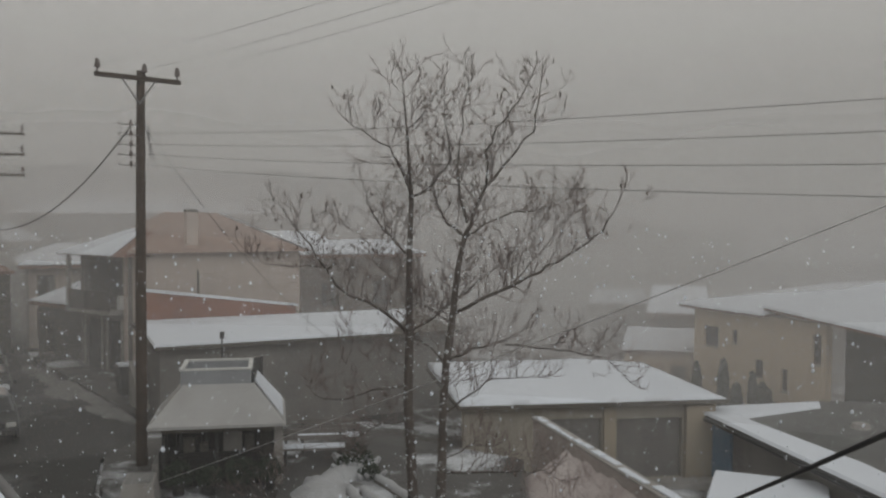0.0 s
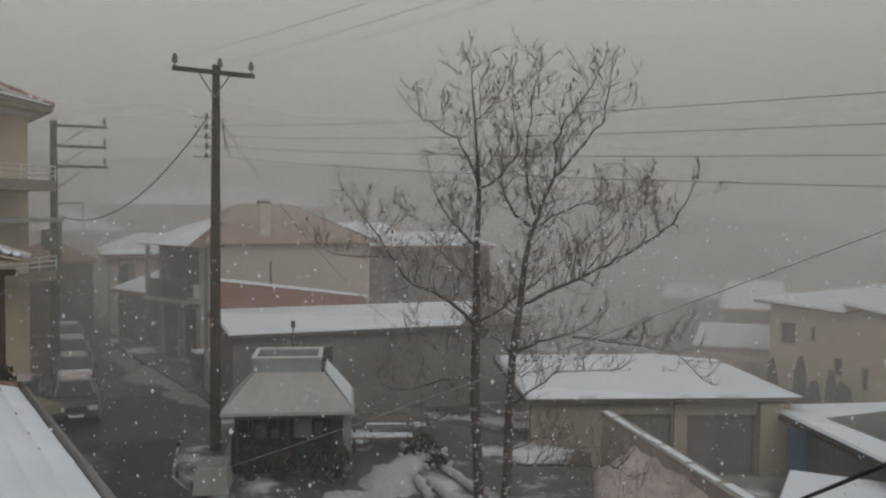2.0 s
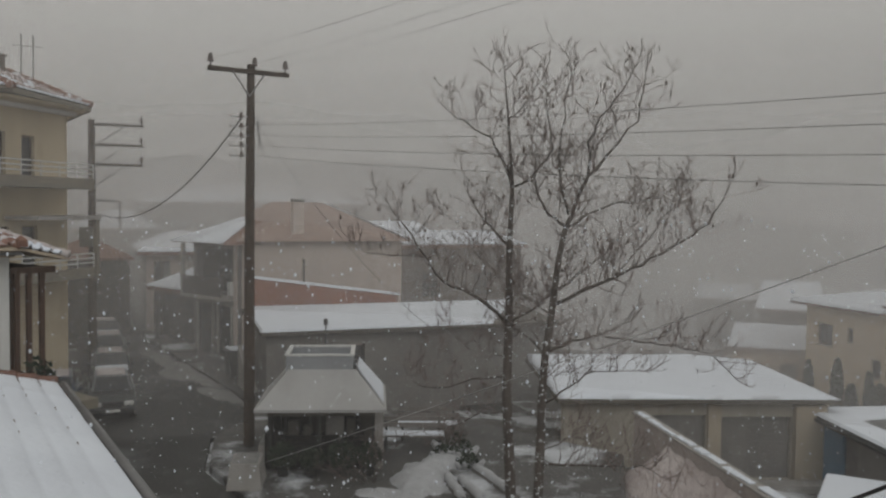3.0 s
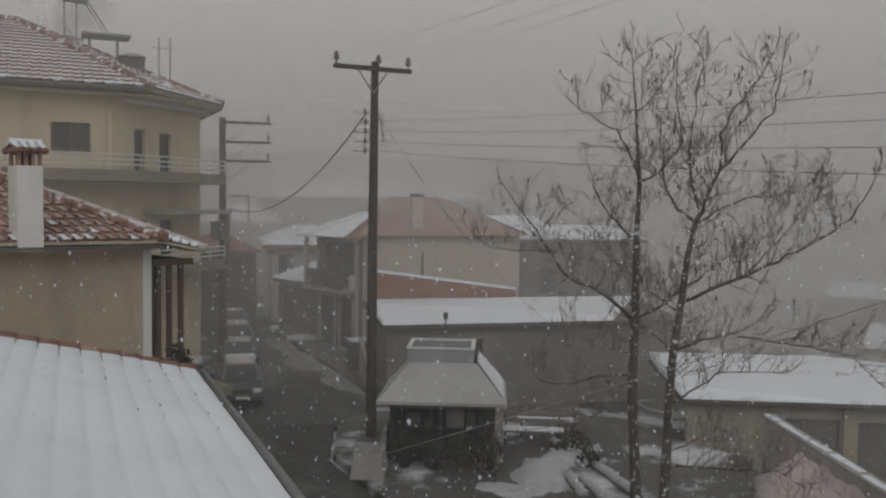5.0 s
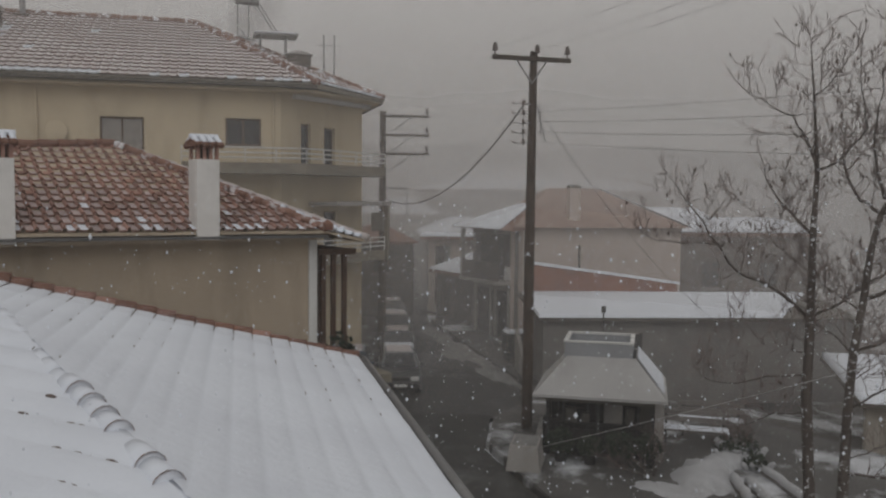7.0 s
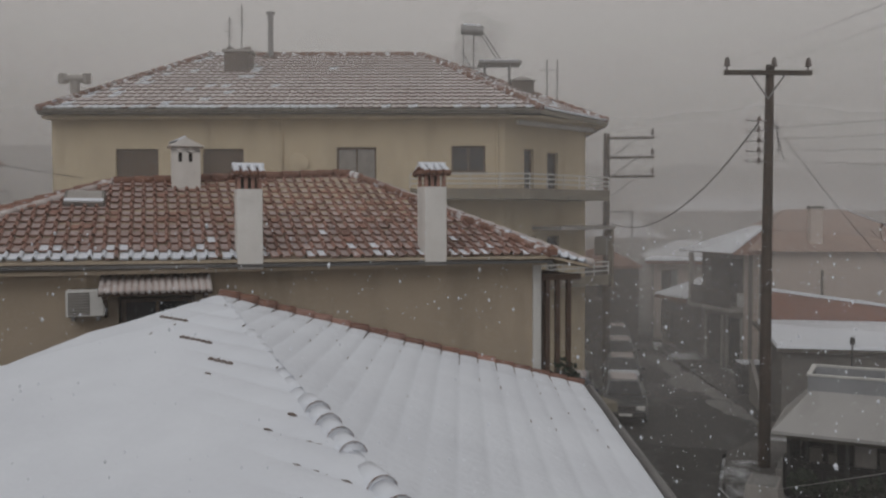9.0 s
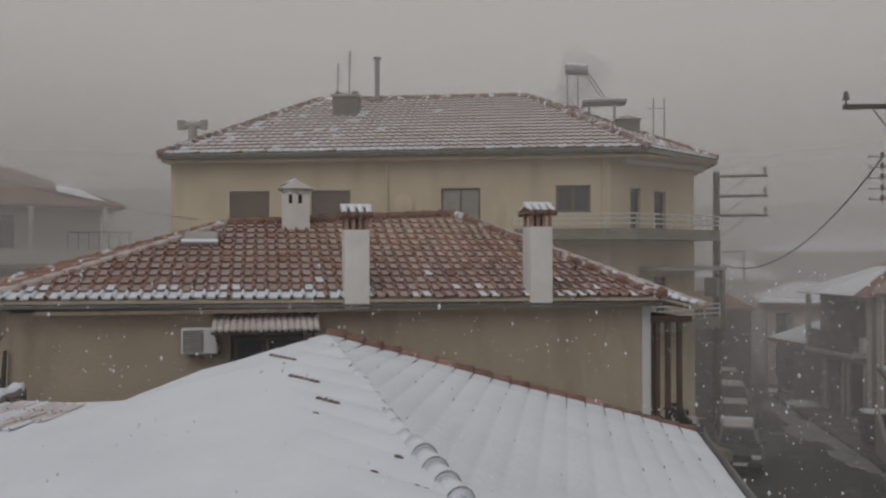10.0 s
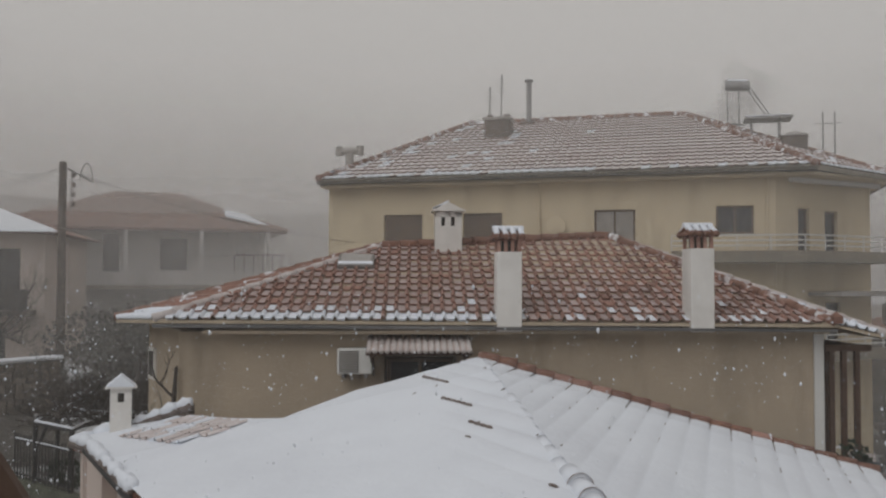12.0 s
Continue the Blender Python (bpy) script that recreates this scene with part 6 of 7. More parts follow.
FELT = surface("grey_roof_felt", (0.15, 0.15, 0.145), (0.12, 0.12, 0.115), (0.08, 0.08, 0.077), 0.85)
blue_building()


# ---- bare trees ----
def bare_tree(label, base, trunk, limbs, seed):
    """trunk: (x, z, radius); limbs: (radius, lean in depth, points (x, z) of the limb seen from the street)."""
    rng = random.Random(seed)
    h = thing("tree", label, "tree", pose(*base), "bare plane trees")
    bx, by, bz = base

    def at(x_, z_, k):
        return Vector((x_ - bx, k, z_ - bz))
    t = Grown()
    tp = [at(x_, z_, 0.05 * math.sin(z_)) for x_, z_, r in trunk]
    t.add(tp, [r for *_, r in trunk], 12)
    t.link("trunk", BARK, h)
    twigs, tips = Grown(), []
    upper = [(x_, z_) for x_, z_, r in trunk if z_ > 3.0]
    for j, (r0, lean, limb) in enumerate([(0.0, 0.0, upper)] + limbs):
        raw = [at(x_, z_, lean * k) for k, (x_, z_) in enumerate(limb)]
        lp = [raw[0]]
        for pa, pb in zip(raw[:-1], raw[1:]):
            for q in (0.34, 0.67, 1.0):
                w = 0.018 if j else 0.0
                lp.append(pa.lerp(pb, q) + Vector((rng.gauss(0, w), rng.gauss(0, w), rng.gauss(0, w))))
        n = len(lp)
        g = Grown()
        rad = [max(0.0065, (r0 or 0.03) * (1 - 0.8 * k / (n - 1))) for k in range(n)]
        if j:
            g.add(lp, rad, 7)
        total = sum((lp[k + 1] - lp[k]).length for k in range(n - 1))
        count = int(total / (0.08 if j else 0.12))
        for c in range(count):
            u = rng.uniform(0.10, 1.0)
            tt = u * (n - 1)
            i = min(n - 2, int(tt))
            q = lp[i].lerp(lp[i + 1], tt - i)
            ax = (lp[i + 1] - lp[i]).normalized()
            side = Vector((rng.gauss(0, 1), rng.gauss(0, 1), rng.gauss(0.7, 0.55)))
            side = (side - side.dot(ax) * ax).normalized()
            big = rng.uniform(0.3, 0.95) * (1.1 - 0.35 * u)
            side_branch(rng, g, twigs, tips, q, ax * 0.55 + side * 1.0, big, min(0.0105, max(0.0055, rad[i] * 0.36)), 2 if big > 0.5 else 1)
        for _ in range(3):
            side_branch(rng, g, twigs, tips, lp[-1], (lp[-1] - lp[-2]).normalized() + Vector((rng.gauss(0, 0.3), rng.gauss(0, 0.3), rng.gauss(0.2, 0.2))), rng.uniform(0.3, 0.6), 0.006, 1)
        if g.verts:
            g.link("limb", BARK, h)
    twigs.link("brushwood", TWIG, h, "stuff")
    V, F = [], []
    for p, q in tips:
        if rng.random() > (0.17 if p.z > 5.5 else 0.05):
            continue
        c = p + Vector((rng.gauss(0, 0.02), rng.gauss(0, 0.02), -0.02))
        ln, w = rng.uniform(0.06, 0.12), rng.uniform(0.014, 0.024)
        n = len(V)
        a = rng.uniform(0, 3.1)
        u = Vector((math.cos(a), math.sin(a), 0)) * w
        s = Vector((-math.sin(a), math.cos(a), 0)) * w * 0.6
        mid = c - Vector((0, 0, ln * 0.55))
        V += [c, mid + u, mid + s, mid - u, mid - s, c - Vector((0, 0, ln))]
        F += [(n, n + 1, n + 2), (n, n + 2, n + 3), (n, n + 3, n + 4), (n, n + 4, n + 1), (n + 5, n + 2, n + 1), (n + 5, n + 3, n + 2), (n + 5, n + 4, n + 3), (n + 5, n + 1, n + 4)]
    ob = new("dry_foliage", mesh_from("dry_foliage", V, F, LEAF))
    ob.parent = h
    tagged(ob, kind="stuff")


bare_tree("bare plane tree with withered leaves and snow on its bark", (-0.17, 16.3, 0.1),
          [(-0.17, 0.1, 0.118), (-0.26, 1.88, 0.10), (-0.35, 3.5, 0.088), (-0.33, 4.75, 0.076), (-0.34, 6.26, 0.054), (-0.31, 7.32, 0.042), (-0.40, 8.64, 0.020), (-0.46, 9.3, 0.010), (-0.50, 9.65, 0.006)],
          [(0.028, 0.10, [(-0.31, 7.37), (-0.52, 7.94), (-0.73, 8.29), (-1.21, 8.59), (-1.57, 8.81)]),
           (0.026, -0.12, [(-0.31, 7.37), (0.11, 7.59), (0.42, 8.03), (0.33, 8.64), (0.28, 9.17)]),
           (0.030, 0.25, [(-0.34, 6.26), (-0.72, 6.61), (-1.08, 7.05), (-1.30, 7.67)]),
           (0.034, -0.25, [(-0.39, 4.84), (-0.94, 5.33), (-1.56, 5.63), (-1.80, 6.07), (-2.18, 6.69), (-2.62, 7.26)]),
           (0.016, -0.10, [(-1.78, 6.03), (-2.27, 6.07), (-2.98, 6.09), (-3.20, 6.24)]),
           (0.022, 0.15, [(-0.42, 3.81), (-1.02, 3.72), (-1.56, 3.49), (-2.18, 3.53), (-2.31, 3.84)]),
           (0.026, 0.22, [(-0.33, 4.84), (0.13, 5.11), (0.52, 5.38), (0.92, 5.69), (1.45, 6.09), (1.97, 6.63), (2.37, 6.94)]),
           (0.014, -0.1, [(-0.40, 8.64), (-0.07, 8.90), (0.23, 9.34)]),
           (0.016, 0.3, [(-0.36, 5.6), (-0.9, 6.0), (-1.2, 6.5), (-1.75, 6.9)]),
           (0.014, 0.3, [(-0.35, 3.2), (-0.9, 3.0), (-1.5, 2.6), (-2.0, 2.5)]),
           (0.014, -0.3, [(-0.36, 4.2), (-0.9, 4.4), (-1.3, 4.3), (-1.7, 4.5)])], 3)
bare_tree("taller bare plane tree with a forked crown", (0.18, 16.2, 0.1),
          [(0.18, 0.1, 0.11), (0.28, 1.88, 0.093), (0.31, 3.32, 0.08), (0.35, 4.22, 0.070), (0.48, 5.20, 0.062), (0.56, 6.0, 0.054), (0.69, 6.64, 0.048)],
          [(0.034, 0.15, [(0.69, 6.66), (0.38, 6.88), (0.16, 7.24), (0.09, 7.59), (0.05, 8.3)]),
           (0.042, 0.08, [(0.69, 6.64), (0.84, 6.98), (1.08, 7.59), (1.52, 8.08), (1.96, 8.65), (2.12, 9.53)]),
           (0.026, -0.12, [(1.08, 7.59), (1.10, 8.21), (1.29, 8.65), (1.60, 9.09), (1.86, 9.53)]),
           (0.024, -0.10, [(0.73, 6.89), (0.57, 7.59), (0.58, 8.12), (0.63, 8.91), (0.80, 9.52)]),
           (0.022, 0.25, [(0.69, 6.62), (1.18, 6.93), (1.70, 7.11), (2.23, 7.16), (2.8, 7.4)]),
           (0.036, -0.16, [(0.48, 5.2), (1.19, 5.56), (1.89, 5.92), (2.33, 6.19), (2.86, 6.55), (3.17, 6.90), (3.47, 7.52)]),
           (0.030, 0.2, [(0.38, 4.31), (0.84, 4.53), (1.46, 4.63), (1.95, 4.85)]),
           (0.018, 0.1, [(1.46, 4.63), (2.08, 4.54), (2.71, 4.48), (3.42, 4.33), (3.87, 3.88)]),
           (0.020, 0.05, [(0.35, 4.26), (-0.05, 4.66), (-0.33, 4.75)]),
           (0.018, 0.1, [(0.44, 5.02), (0.13, 5.24), (-0.19, 5.42), (-0.5, 5.9)]),
           (0.022, -0.25, [(0.31, 3.32), (0.84, 3.77), (1.20, 4.09), (2.09, 4.18)]),
           (0.026, -0.15, [(0.28, 2.20), (0.86, 2.27), (1.57, 2.30), (2.10, 2.39), (2.37, 2.30)]),
           (0.014, 0.2, [(0.27, 2.42), (0.76, 2.65), (1.30, 2.61)]),
           (0.016, 0.3, [(1.6, 5.78), (2.2, 6.4), (2.6, 7.0), (2.9, 7.3)])], 5)


# ---- parked cars ----
def car(label, m, paint, seed):
    rng = random.Random(seed)
    h = thing("car", label, "car", m, "parked cars")
    w = 0.82
    prof = [(-2.0, 0.32), (-2.03, 0.62), (-1.92, 0.88), (-1.0, 0.98), (1.55, 0.98), (1.98, 0.85), (2.02, 0.45), (1.95, 0.3)]
    bm = prism(prof, 2 * w, "y")
    bmesh.ops.translate(bm, verts=bm.verts, vec=(0, -w, 0))
    bmesh.ops.bevel(bm, geom=bm.edges[:], offset=0.06, segments=2, affect="EDGES")
    part("body", bm, paint, h, smooth=True)
    bm = hull([(-1.05, sy * 0.76, 0.97) for sy in (-1, 1)] + [(1.7, sy * 0.76, 0.97) for sy in (-1, 1)] + [(-0.35, sy * 0.6, 1.45) for sy in (-1, 1)] + [(1.25, sy * 0.6, 1.45) for sy in (-1, 1)])
    bmesh.ops.bevel(bm, geom=bm.edges[:], offset=0.04, segments=2, affect="EDGES")
    part("cabin", bm, paint, h)
    part("windscreen", hull([(-1.02, sy * 0.66, 1.0) for sy in (-1, 1)] + [(-0.4, sy * 0.54, 1.40) for sy in (-1, 1)] + [(-1.06, sy * 0.66, 1.0) for sy in (-1, 1)] + [(-0.44, sy * 0.54, 1.41) for sy in (-1, 1)]), GLASS, h)
    for sy in (-1, 1):
        part("side_window", hull([(-0.85, sy * 0.772, 1.01), (1.45, sy * 0.772, 1.01), (-0.33, sy * 0.64, 1.38), (1.12, sy * 0.64, 1.38), (-0.85, sy * 0.75, 1.01), (1.45, sy * 0.75, 1.01), (-0.33, sy * 0.62, 1.38), (1.12, sy * 0.62, 1.38)]), GLASS, h)
        part("headlight", box(-2.06, -1.98, sy * 0.56 - 0.16, sy * 0.56 + 0.16, 0.62, 0.78, 0.02), WHITEPAINT, h)
        part("mirror", box(-0.85, -0.7, sy * 0.9 - 0.08, sy * 0.9 + 0.08, 1.0, 1.12, 0.02), paint, h)
        for px in (-1.28, 1.28):
            wh = part("wheel", rod((px, sy * 0.66, 0.31), (px, sy * 0.84, 0.31), 0.31, 18), RUBBER, h)
            part("rim", rod((px, sy * 0.835, 0.31), (px, sy * 0.85, 0.31), 0.19, 14), METAL, wh)
    part("bumper", box(-2.1, -1.95, -0.75, 0.75, 0.34, 0.52, 0.03), DARKMETAL, h)
    part("number_plate", box(-2.115, -2.1, -0.25, 0.25, 0.4, 0.5), WHITEPAINT, h)
    part("grille", box(-2.06, -2.0, -0.35, 0.35, 0.62, 0.76), DARKMETAL, h)
    part("roof_snow", box(-0.28, 1.15, -0.5, 0.5, 1.45, 1.49, 0.018), THINSNOW, h)
    if seed in (1, 3):
        part("bonnet_snow", hull([(-1.9, sy * 0.68, 0.93) for sy in (-1, 1)] + [(-1.12, sy * 0.66, 1.0) for sy in (-1, 1)] + [(-1.85, sy * 0.62, 0.97) for sy in (-1, 1)] + [(-1.15, sy * 0.6, 1.04) for sy in (-1, 1)]), SNOW, h)


PAINT_A = surface("silver_car_paint", (0.19, 0.195, 0.20), (0.16, 0.165, 0.17), (0.13, 0.13, 0.13), 0.3, metal=0.2)
PAINT_B = surface("dark_car_paint", (0.045, 0.05, 0.06), (0.04, 0.045, 0.05), (0.06, 0.06, 0.06), 0.3, metal=0.3)
for k, (cx, cy, paint, lab) in enumerate(((-14.0, 27.5, PAINT_A, "grey parked hatchback with snow on roof and bonnet"), (-16.2, 31.7, PAINT_B, "dark parked car with a snowy roof"), (-18.5, 36.0, PAINT_A, "grey parked car half lost in fog"), (-21.0, 40.4, PAINT_B, "dark parked car half lost in fog"))):
    car(lab, pose(cx, cy, 0.06, 0, 0, 119) @ Matrix.Scale(0.86, 4), paint, k)
PAINT_C = surface("blue_car_paint", (0.03, 0.05, 0.085), (0.028, 0.043, 0.07), (0.05, 0.05, 0.055), 0.3, metal=0.2)
car("dark blue car parked close beside the house", pose(-15.3, 26.3, 0.18, 0, 0, 119) @ Matrix.Scale(0.86, 4), PAINT_C, 5)
car("dark car parked across the street in fog", pose(-28.0, 54.5, 0.06, 0, 0, 125), PAINT_B, 9)


# ---- snow lying on the ground, bench, shrubs ----
def snow_patch(cx, cy, rx, ry, h, seed, z=None, rot=0.0, mat=None, label="ragged patch of lying snow on dark ground"):
    V, F = [], []
    n, rings = 40, 7
    zb = ground_z(cx, cy) if z is None else z
    V.append((cx, cy, zb + h))
    for j in range(1, rings + 1):
        for i in range(n):
            a = 2 * math.pi * i / n
            k = j / rings * (1 + 0.45 * noise.noise((math.cos(a) * 1.8 + seed, math.sin(a) * 1.8, seed)) + 0.18 * noise.noise((math.cos(a) * 6, math.sin(a) * 6, seed)))
            px, py = rx * k * math.cos(a), ry * k * math.sin(a)
            x_, y_ = cx + px * math.cos(rot) - py * math.sin(rot), cy + px * math.sin(rot) + py * math.cos(rot)
            zz = h * (1 - (j / rings) ** 2) + (0.06 * noise.noise((x_ * 1.5, y_ * 1.5, seed)) if j < rings else -0.05)
            V.append((x_, y_, zb + zz))
    F += [(0, 1 + i, 1 + (i + 1) % n) for i in range(n)]
    for j in range(rings - 1):
        for i in range(n):
            a, b_ = 1 + j * n + i, 1 + j * n + (i + 1) % n
            F.append((a, a + n, b_ + n, b_))
    ob = new("snow_patch", mesh_from("snow_patch", V, F, mat or SNOW, smooth=True))
    tagged(ob, label, "snow", "snow patches", "stuff")


for args in ((-2.65, 21.6, 0.75, 1.7, 0.24, 1.0, 0.17, 0.0, GREYSNOW), (-2.3, 23.1, 0.6, 0.9, 0.2, 2.0, 0.17, 0.0, GREYSNOW), (-3.2, 20.1, 1.0, 0.55, 0.07, 3.0, 0.17, 0.0, GREYSNOW), (-2.2, 18.6, 1.0, 0.4, 0.05, 4.0, 0.17, 0.0, GREYSNOW),
             (2.3, 19.6, 0.45, 0.7, 0.05, 8.0, -0.05), (1.6, 22.6, 0.9, 0.35, 0.05, 9.0, -0.05), (1.4, 27.4, 0.5, 0.3, 0.05, 21.0, None), (2.05, 25.6, 0.55, 0.3, 0.05, 22.0, None), (1.5, 24.6, 0.3, 0.2, 0.04, 23.0, None), (2.5, 23.2, 0.4, 0.8, 0.05, 24.0, None), (6.4, 24.5, 0.9, 0.6, 0.06, 11.0, None), (10.6, 30.5, 0.8, 1.0, 0.1, 18.0, None), (9.9, 33.2, 1.5, 0.7, 0.1, 19.0, None)):
    snow_patch(*args)
for k, (sx, sy, ln) in enumerate(((-17.6, 38.6, 2.6), (-15.3, 35.6, 2.4), (-13.2, 33.3, 2.2), (-11.6, 30.9, 2.0), (-14.6, 33.9, 1.6))):
    snow_patch(sx, sy, ln, 0.55, 0.035, 40.0 + k, 0.06, radians(130), SLUSH, "thin grey slush along the edge of the road")


def snow_laden_plant(at, size, seed):
    """A low plant pressed into rounded lobes by the snow on it."""
    rng = random.Random(seed)
    h = thing("plant", "low garden plant bent under lumps of snow", "plant", pose(*at), "snowed plants")
    for k in range(11):
        a = rng.uniform(0, 6.28)
        r_ = size * rng.uniform(0.1, 0.5)
        c = Vector((r_ * math.cos(a), r_ * math.sin(a), 0))
        lean = Vector((math.cos(a) * 0.9, math.sin(a) * 0.9, 1)).normalized() * size * rng.uniform(0.35, 0.75)
        v, f = tube([c, c + lean * 0.35, c + lean * 0.7, c + lean * 0.95, c + lean], [size * 0.10, size * 0.15, size * 0.15, size * 0.10, size * 0.03], 9)
        ob = new("snow_lobe", mesh_from("snow_lobe", v, f, GREYSNOW, smooth=True))
        ob.parent = h
    part("foliage", leaf_ball(rng, size * 0.6, 160, 0.07, (1, 1, 0.8), (0, 0, size * 0.35)), EVERGREEN, h)


for k, (px, py, sz) in enumerate(((-2.2, 24.1, 0.75), (-1.85, 23.5, 0.65), (-2.3, 23.3, 0.5), (-1.6, 22.6, 0.5))):
    snow_laden_plant((px, py, 0.15), sz, 60 + k)


def snow_covered_log(m, length, seed):
    h = thing("log", "long rounded edging log capped with snow", "log", m, "edging logs")
    rng = random.Random(seed)
    pts = [(length * (k / 6 - 0.5), rng.uniform(-0.03, 0.03), 0.14) for k in range(7)]
    for name, mat, up, rr in (("log", GREYWALL, 0.0, 0.12), ("snow_cap", GREYSNOW, 0.06, 0.115)):
        v, f = tube([(a, b_, c_ + up) for a, b_, c_ in pts], [rr * q for q in (0.8, 1, 1.05, 0.95, 1.05, 1, 0.75)], 10)
        ob = new(name, mesh_from(name, v, f, mat, smooth=True))
        ob.parent = h


for k, (px, py, ln, rz) in enumerate(((-1.75, 20.7, 1.7, -72), (-1.35, 20.6, 1.6, -68), (-0.8, 21.3, 2.4, -62))):
    snow_covered_log(pose(px, py, 0.07, 0, 0, rz), ln, 70 + k)


def bench(m):
    h = thing("bench", "slatted park bench covered with snow", "bench", m, "benches")
    for k in range(3):
        part("seat_slat", box(-0.9, 0.9, -0.22 + 0.16 * k, -0.09 + 0.16 * k, 0.43, 0.47), GREYWOOD, h)
        part("slat_snow", box(-0.88, 0.88, -0.21 + 0.16 * k, -0.1 + 0.16 * k, 0.47, 0.52, 0.02), SNOW, h)
    for k in range(2):
        part("back_slat", box(-0.9, 0.9, 0.26, 0.30, 0.6 + 0.18 * k, 0.72 + 0.18 * k), GREYWOOD, h)
    for px in (-0.75, 0.75):
        part("leg", box(px - 0.03, px + 0.03, -0.2, 0.3, 0, 0.427), DARKMETAL, h)
        part("support", box(px - 0.03, px + 0.03, 0.303, 0.34, 0, 0.92), DARKMETAL, h)


bench(pose(-3.27, 23.95, 0.17, 0, 0, 8))
bench(pose(-3.0, 25.2, 0.17, 0, 0, 8))


def dead_shrub(at, size, seed, label):
    rng = random.Random(seed)
    h = thing("shrub", label, "shrub", pose(*at), "bare shrubs")
    g, tw, tips = Grown(), Grown(), []
    for _ in range(9):
        side_branch(rng, g, tw, tips, (rng.gauss(0, 0.1), rng.gauss(0, 0.1), 0), (rng.gauss(0, 0.6), rng.gauss(0, 0.6), 1), size * rng.uniform(0.6, 1), 0.02, 2)
    g.link("stems", BARK, h)
    tw.link("brushwood", TWIG, h, "stuff")


dead_shrub((-4.0, 21.0, 0.1), 1.3, 2, "leafless shrub in front of the kiosk")
dead_shrub((-2.0, 23.6, 0.1), 1.2, 4, "leafless shrub beside lying snow")


# ---- uphill side: garden, fence, stone wall, houses ----
def left_side():
    p3 = thing("utility_pole", "dark wooden pole with a curved bracket above a garden", "utility pole", pose(-33.93, 8.33, 2.85), "utility poles")
    part("shaft", rod((0, 0, 0), (0, 0, 8.3), 0.17, 12, 0.13), BARKPOLE, p3)
    part("bracket", rod((0, 0.1, 8.1), (0.3, 1.0, 7.6), 0.03, 6), METAL, p3)
    for k in range(4):
        part("spool", rod((0.1, 0.35, 7.9 - 0.35 * k), (0.1, 0.35, 7.75 - 0.35 * k), 0.07, 8), CERAMIC, p3)
    part("spool_bar", rod((0.1, 0.28, 8.0), (0.1, 0.28, 6.4), 0.02, 6), METAL, p3)
    v, f = tube([(0.1, 0.8 + 0.22 * math.cos(a), 7.6 + 0.7 * math.sin(a)) for a in [math.pi * k / 8 for k in range(9)]], [0.025] * 9, 6)
    ob = new("hoop", mesh_from("hoop", v, f, METAL))
    ob.parent = p3
    wire("power_line", (-33.9, 8.4, 10.9), (-20.5, 27.0, 8.6), 1.6, 0.012, CABLE, "sagging wire from the garden pole")
    wire("power_line", (-33.9, 8.2, 10.9), (-38.5, 1.0, 9.0), 0.3, 0.012, CABLE, "sagging wire from the garden pole")
    wire("power_line", (-45, 9.0, 8.3), (-43.4, 21.5, 8.2), 0.15, 0.012, CABLE, "clothes line along a far balcony")
    # balcony house
    h = thing("house", "grey house with a reddish hipped roof and long balcony in fog", "house", pose(-49.1, 11.7, 3.2, 0, 0, 70.7), "far houses")
    wins = [(2.3, 3.1, 3.9, 6.1), (5.2, 6.6, 4.2, 5.9)]
    part("wall", wall_with_holes(-3, 10.7, -1, 6.3, 0.3, wins + [(0.4, 2.2, 0.2, 2.6), (5.5, 7.2, 0.6, 2.4)]), LILAC, h)
    for w in wins:
        window(h, *w, 0.05, DARKMETAL)
    window(h, 5.5, 7.2, 0.6, 2.4, 0.05, DARKMETAL)
    part("wall", box(10.4, 10.7, 0.303, 9, -1, 6.3), LILAC, h)
    part("roof", hull([(-3.6, -1.4, 6.3), (11.9, -1.4, 6.3), (-3.6, 10, 6.3), (11.9, 10, 6.3), (2.6, 4.0, 8.75), (6.2, 4.0, 8.75), (-3.6, -1.4, 6.42), (11.9, -1.4, 6.42)]), TERRA_BIG, h)
    part("roof_snow", hull([(8.6, -0.2, 7.15), (11.6, -1.0, 6.45), (8.6, 2.0, 7.9), (9.0, -0.2, 7.2), (11.5, -0.9, 6.55)]), SNOW, h)
    part("balcony_slab", box(-3, 12.2, -1.6, -0.003, 3.2, 3.4), SLAB, h)
    part("parapet", box(-3, 12.2, -1.6, -1.48, 3.403, 4.1), LILAC, h)
    for px in (0.5, 3.5, 7.3, 10.8):
        part("column", box(px - 0.1, px + 0.1, -1.45, -1.25, 3.4, 6.297), LILAC, h)
    for k in range(7):
        part("rail_post", rod((9.0 + 0.5 * k, -1.54, 4.1), (9.0 + 0.5 * k, -1.54, 5.0), 0.03, 5), DARKMETAL, h)
    part("rail", rod((9.0, -1.54, 5.0), (12.1, -1.54, 5.0), 0.035, 5), DARKMETAL, h)
    # nearer house by the pole
    h = thing("house", "pale house corner with a snow-edged roof and small balcony", "house", pose(-40.2, 3.2, 2.8, 0, 0, 64), "far houses")
    part("wall", wall_with_holes(-4, 6.0, -1, 5.9, 0.3, [(3.9, 5.1, 3.6, 5.3), (3.6, 4.6, 0.3, 2.3)]), PINKWALL, h)
    window(h, 3.9, 5.1, 3.6, 5.3, 0.05, DARKMETAL)
    window(h, 3.6, 4.6, 0.3, 2.3, 0.05, DARKMETAL)
    part("wall", box(5.7, 6.0, 0.303, 8, -1, 5.9), PINKWALL, h)
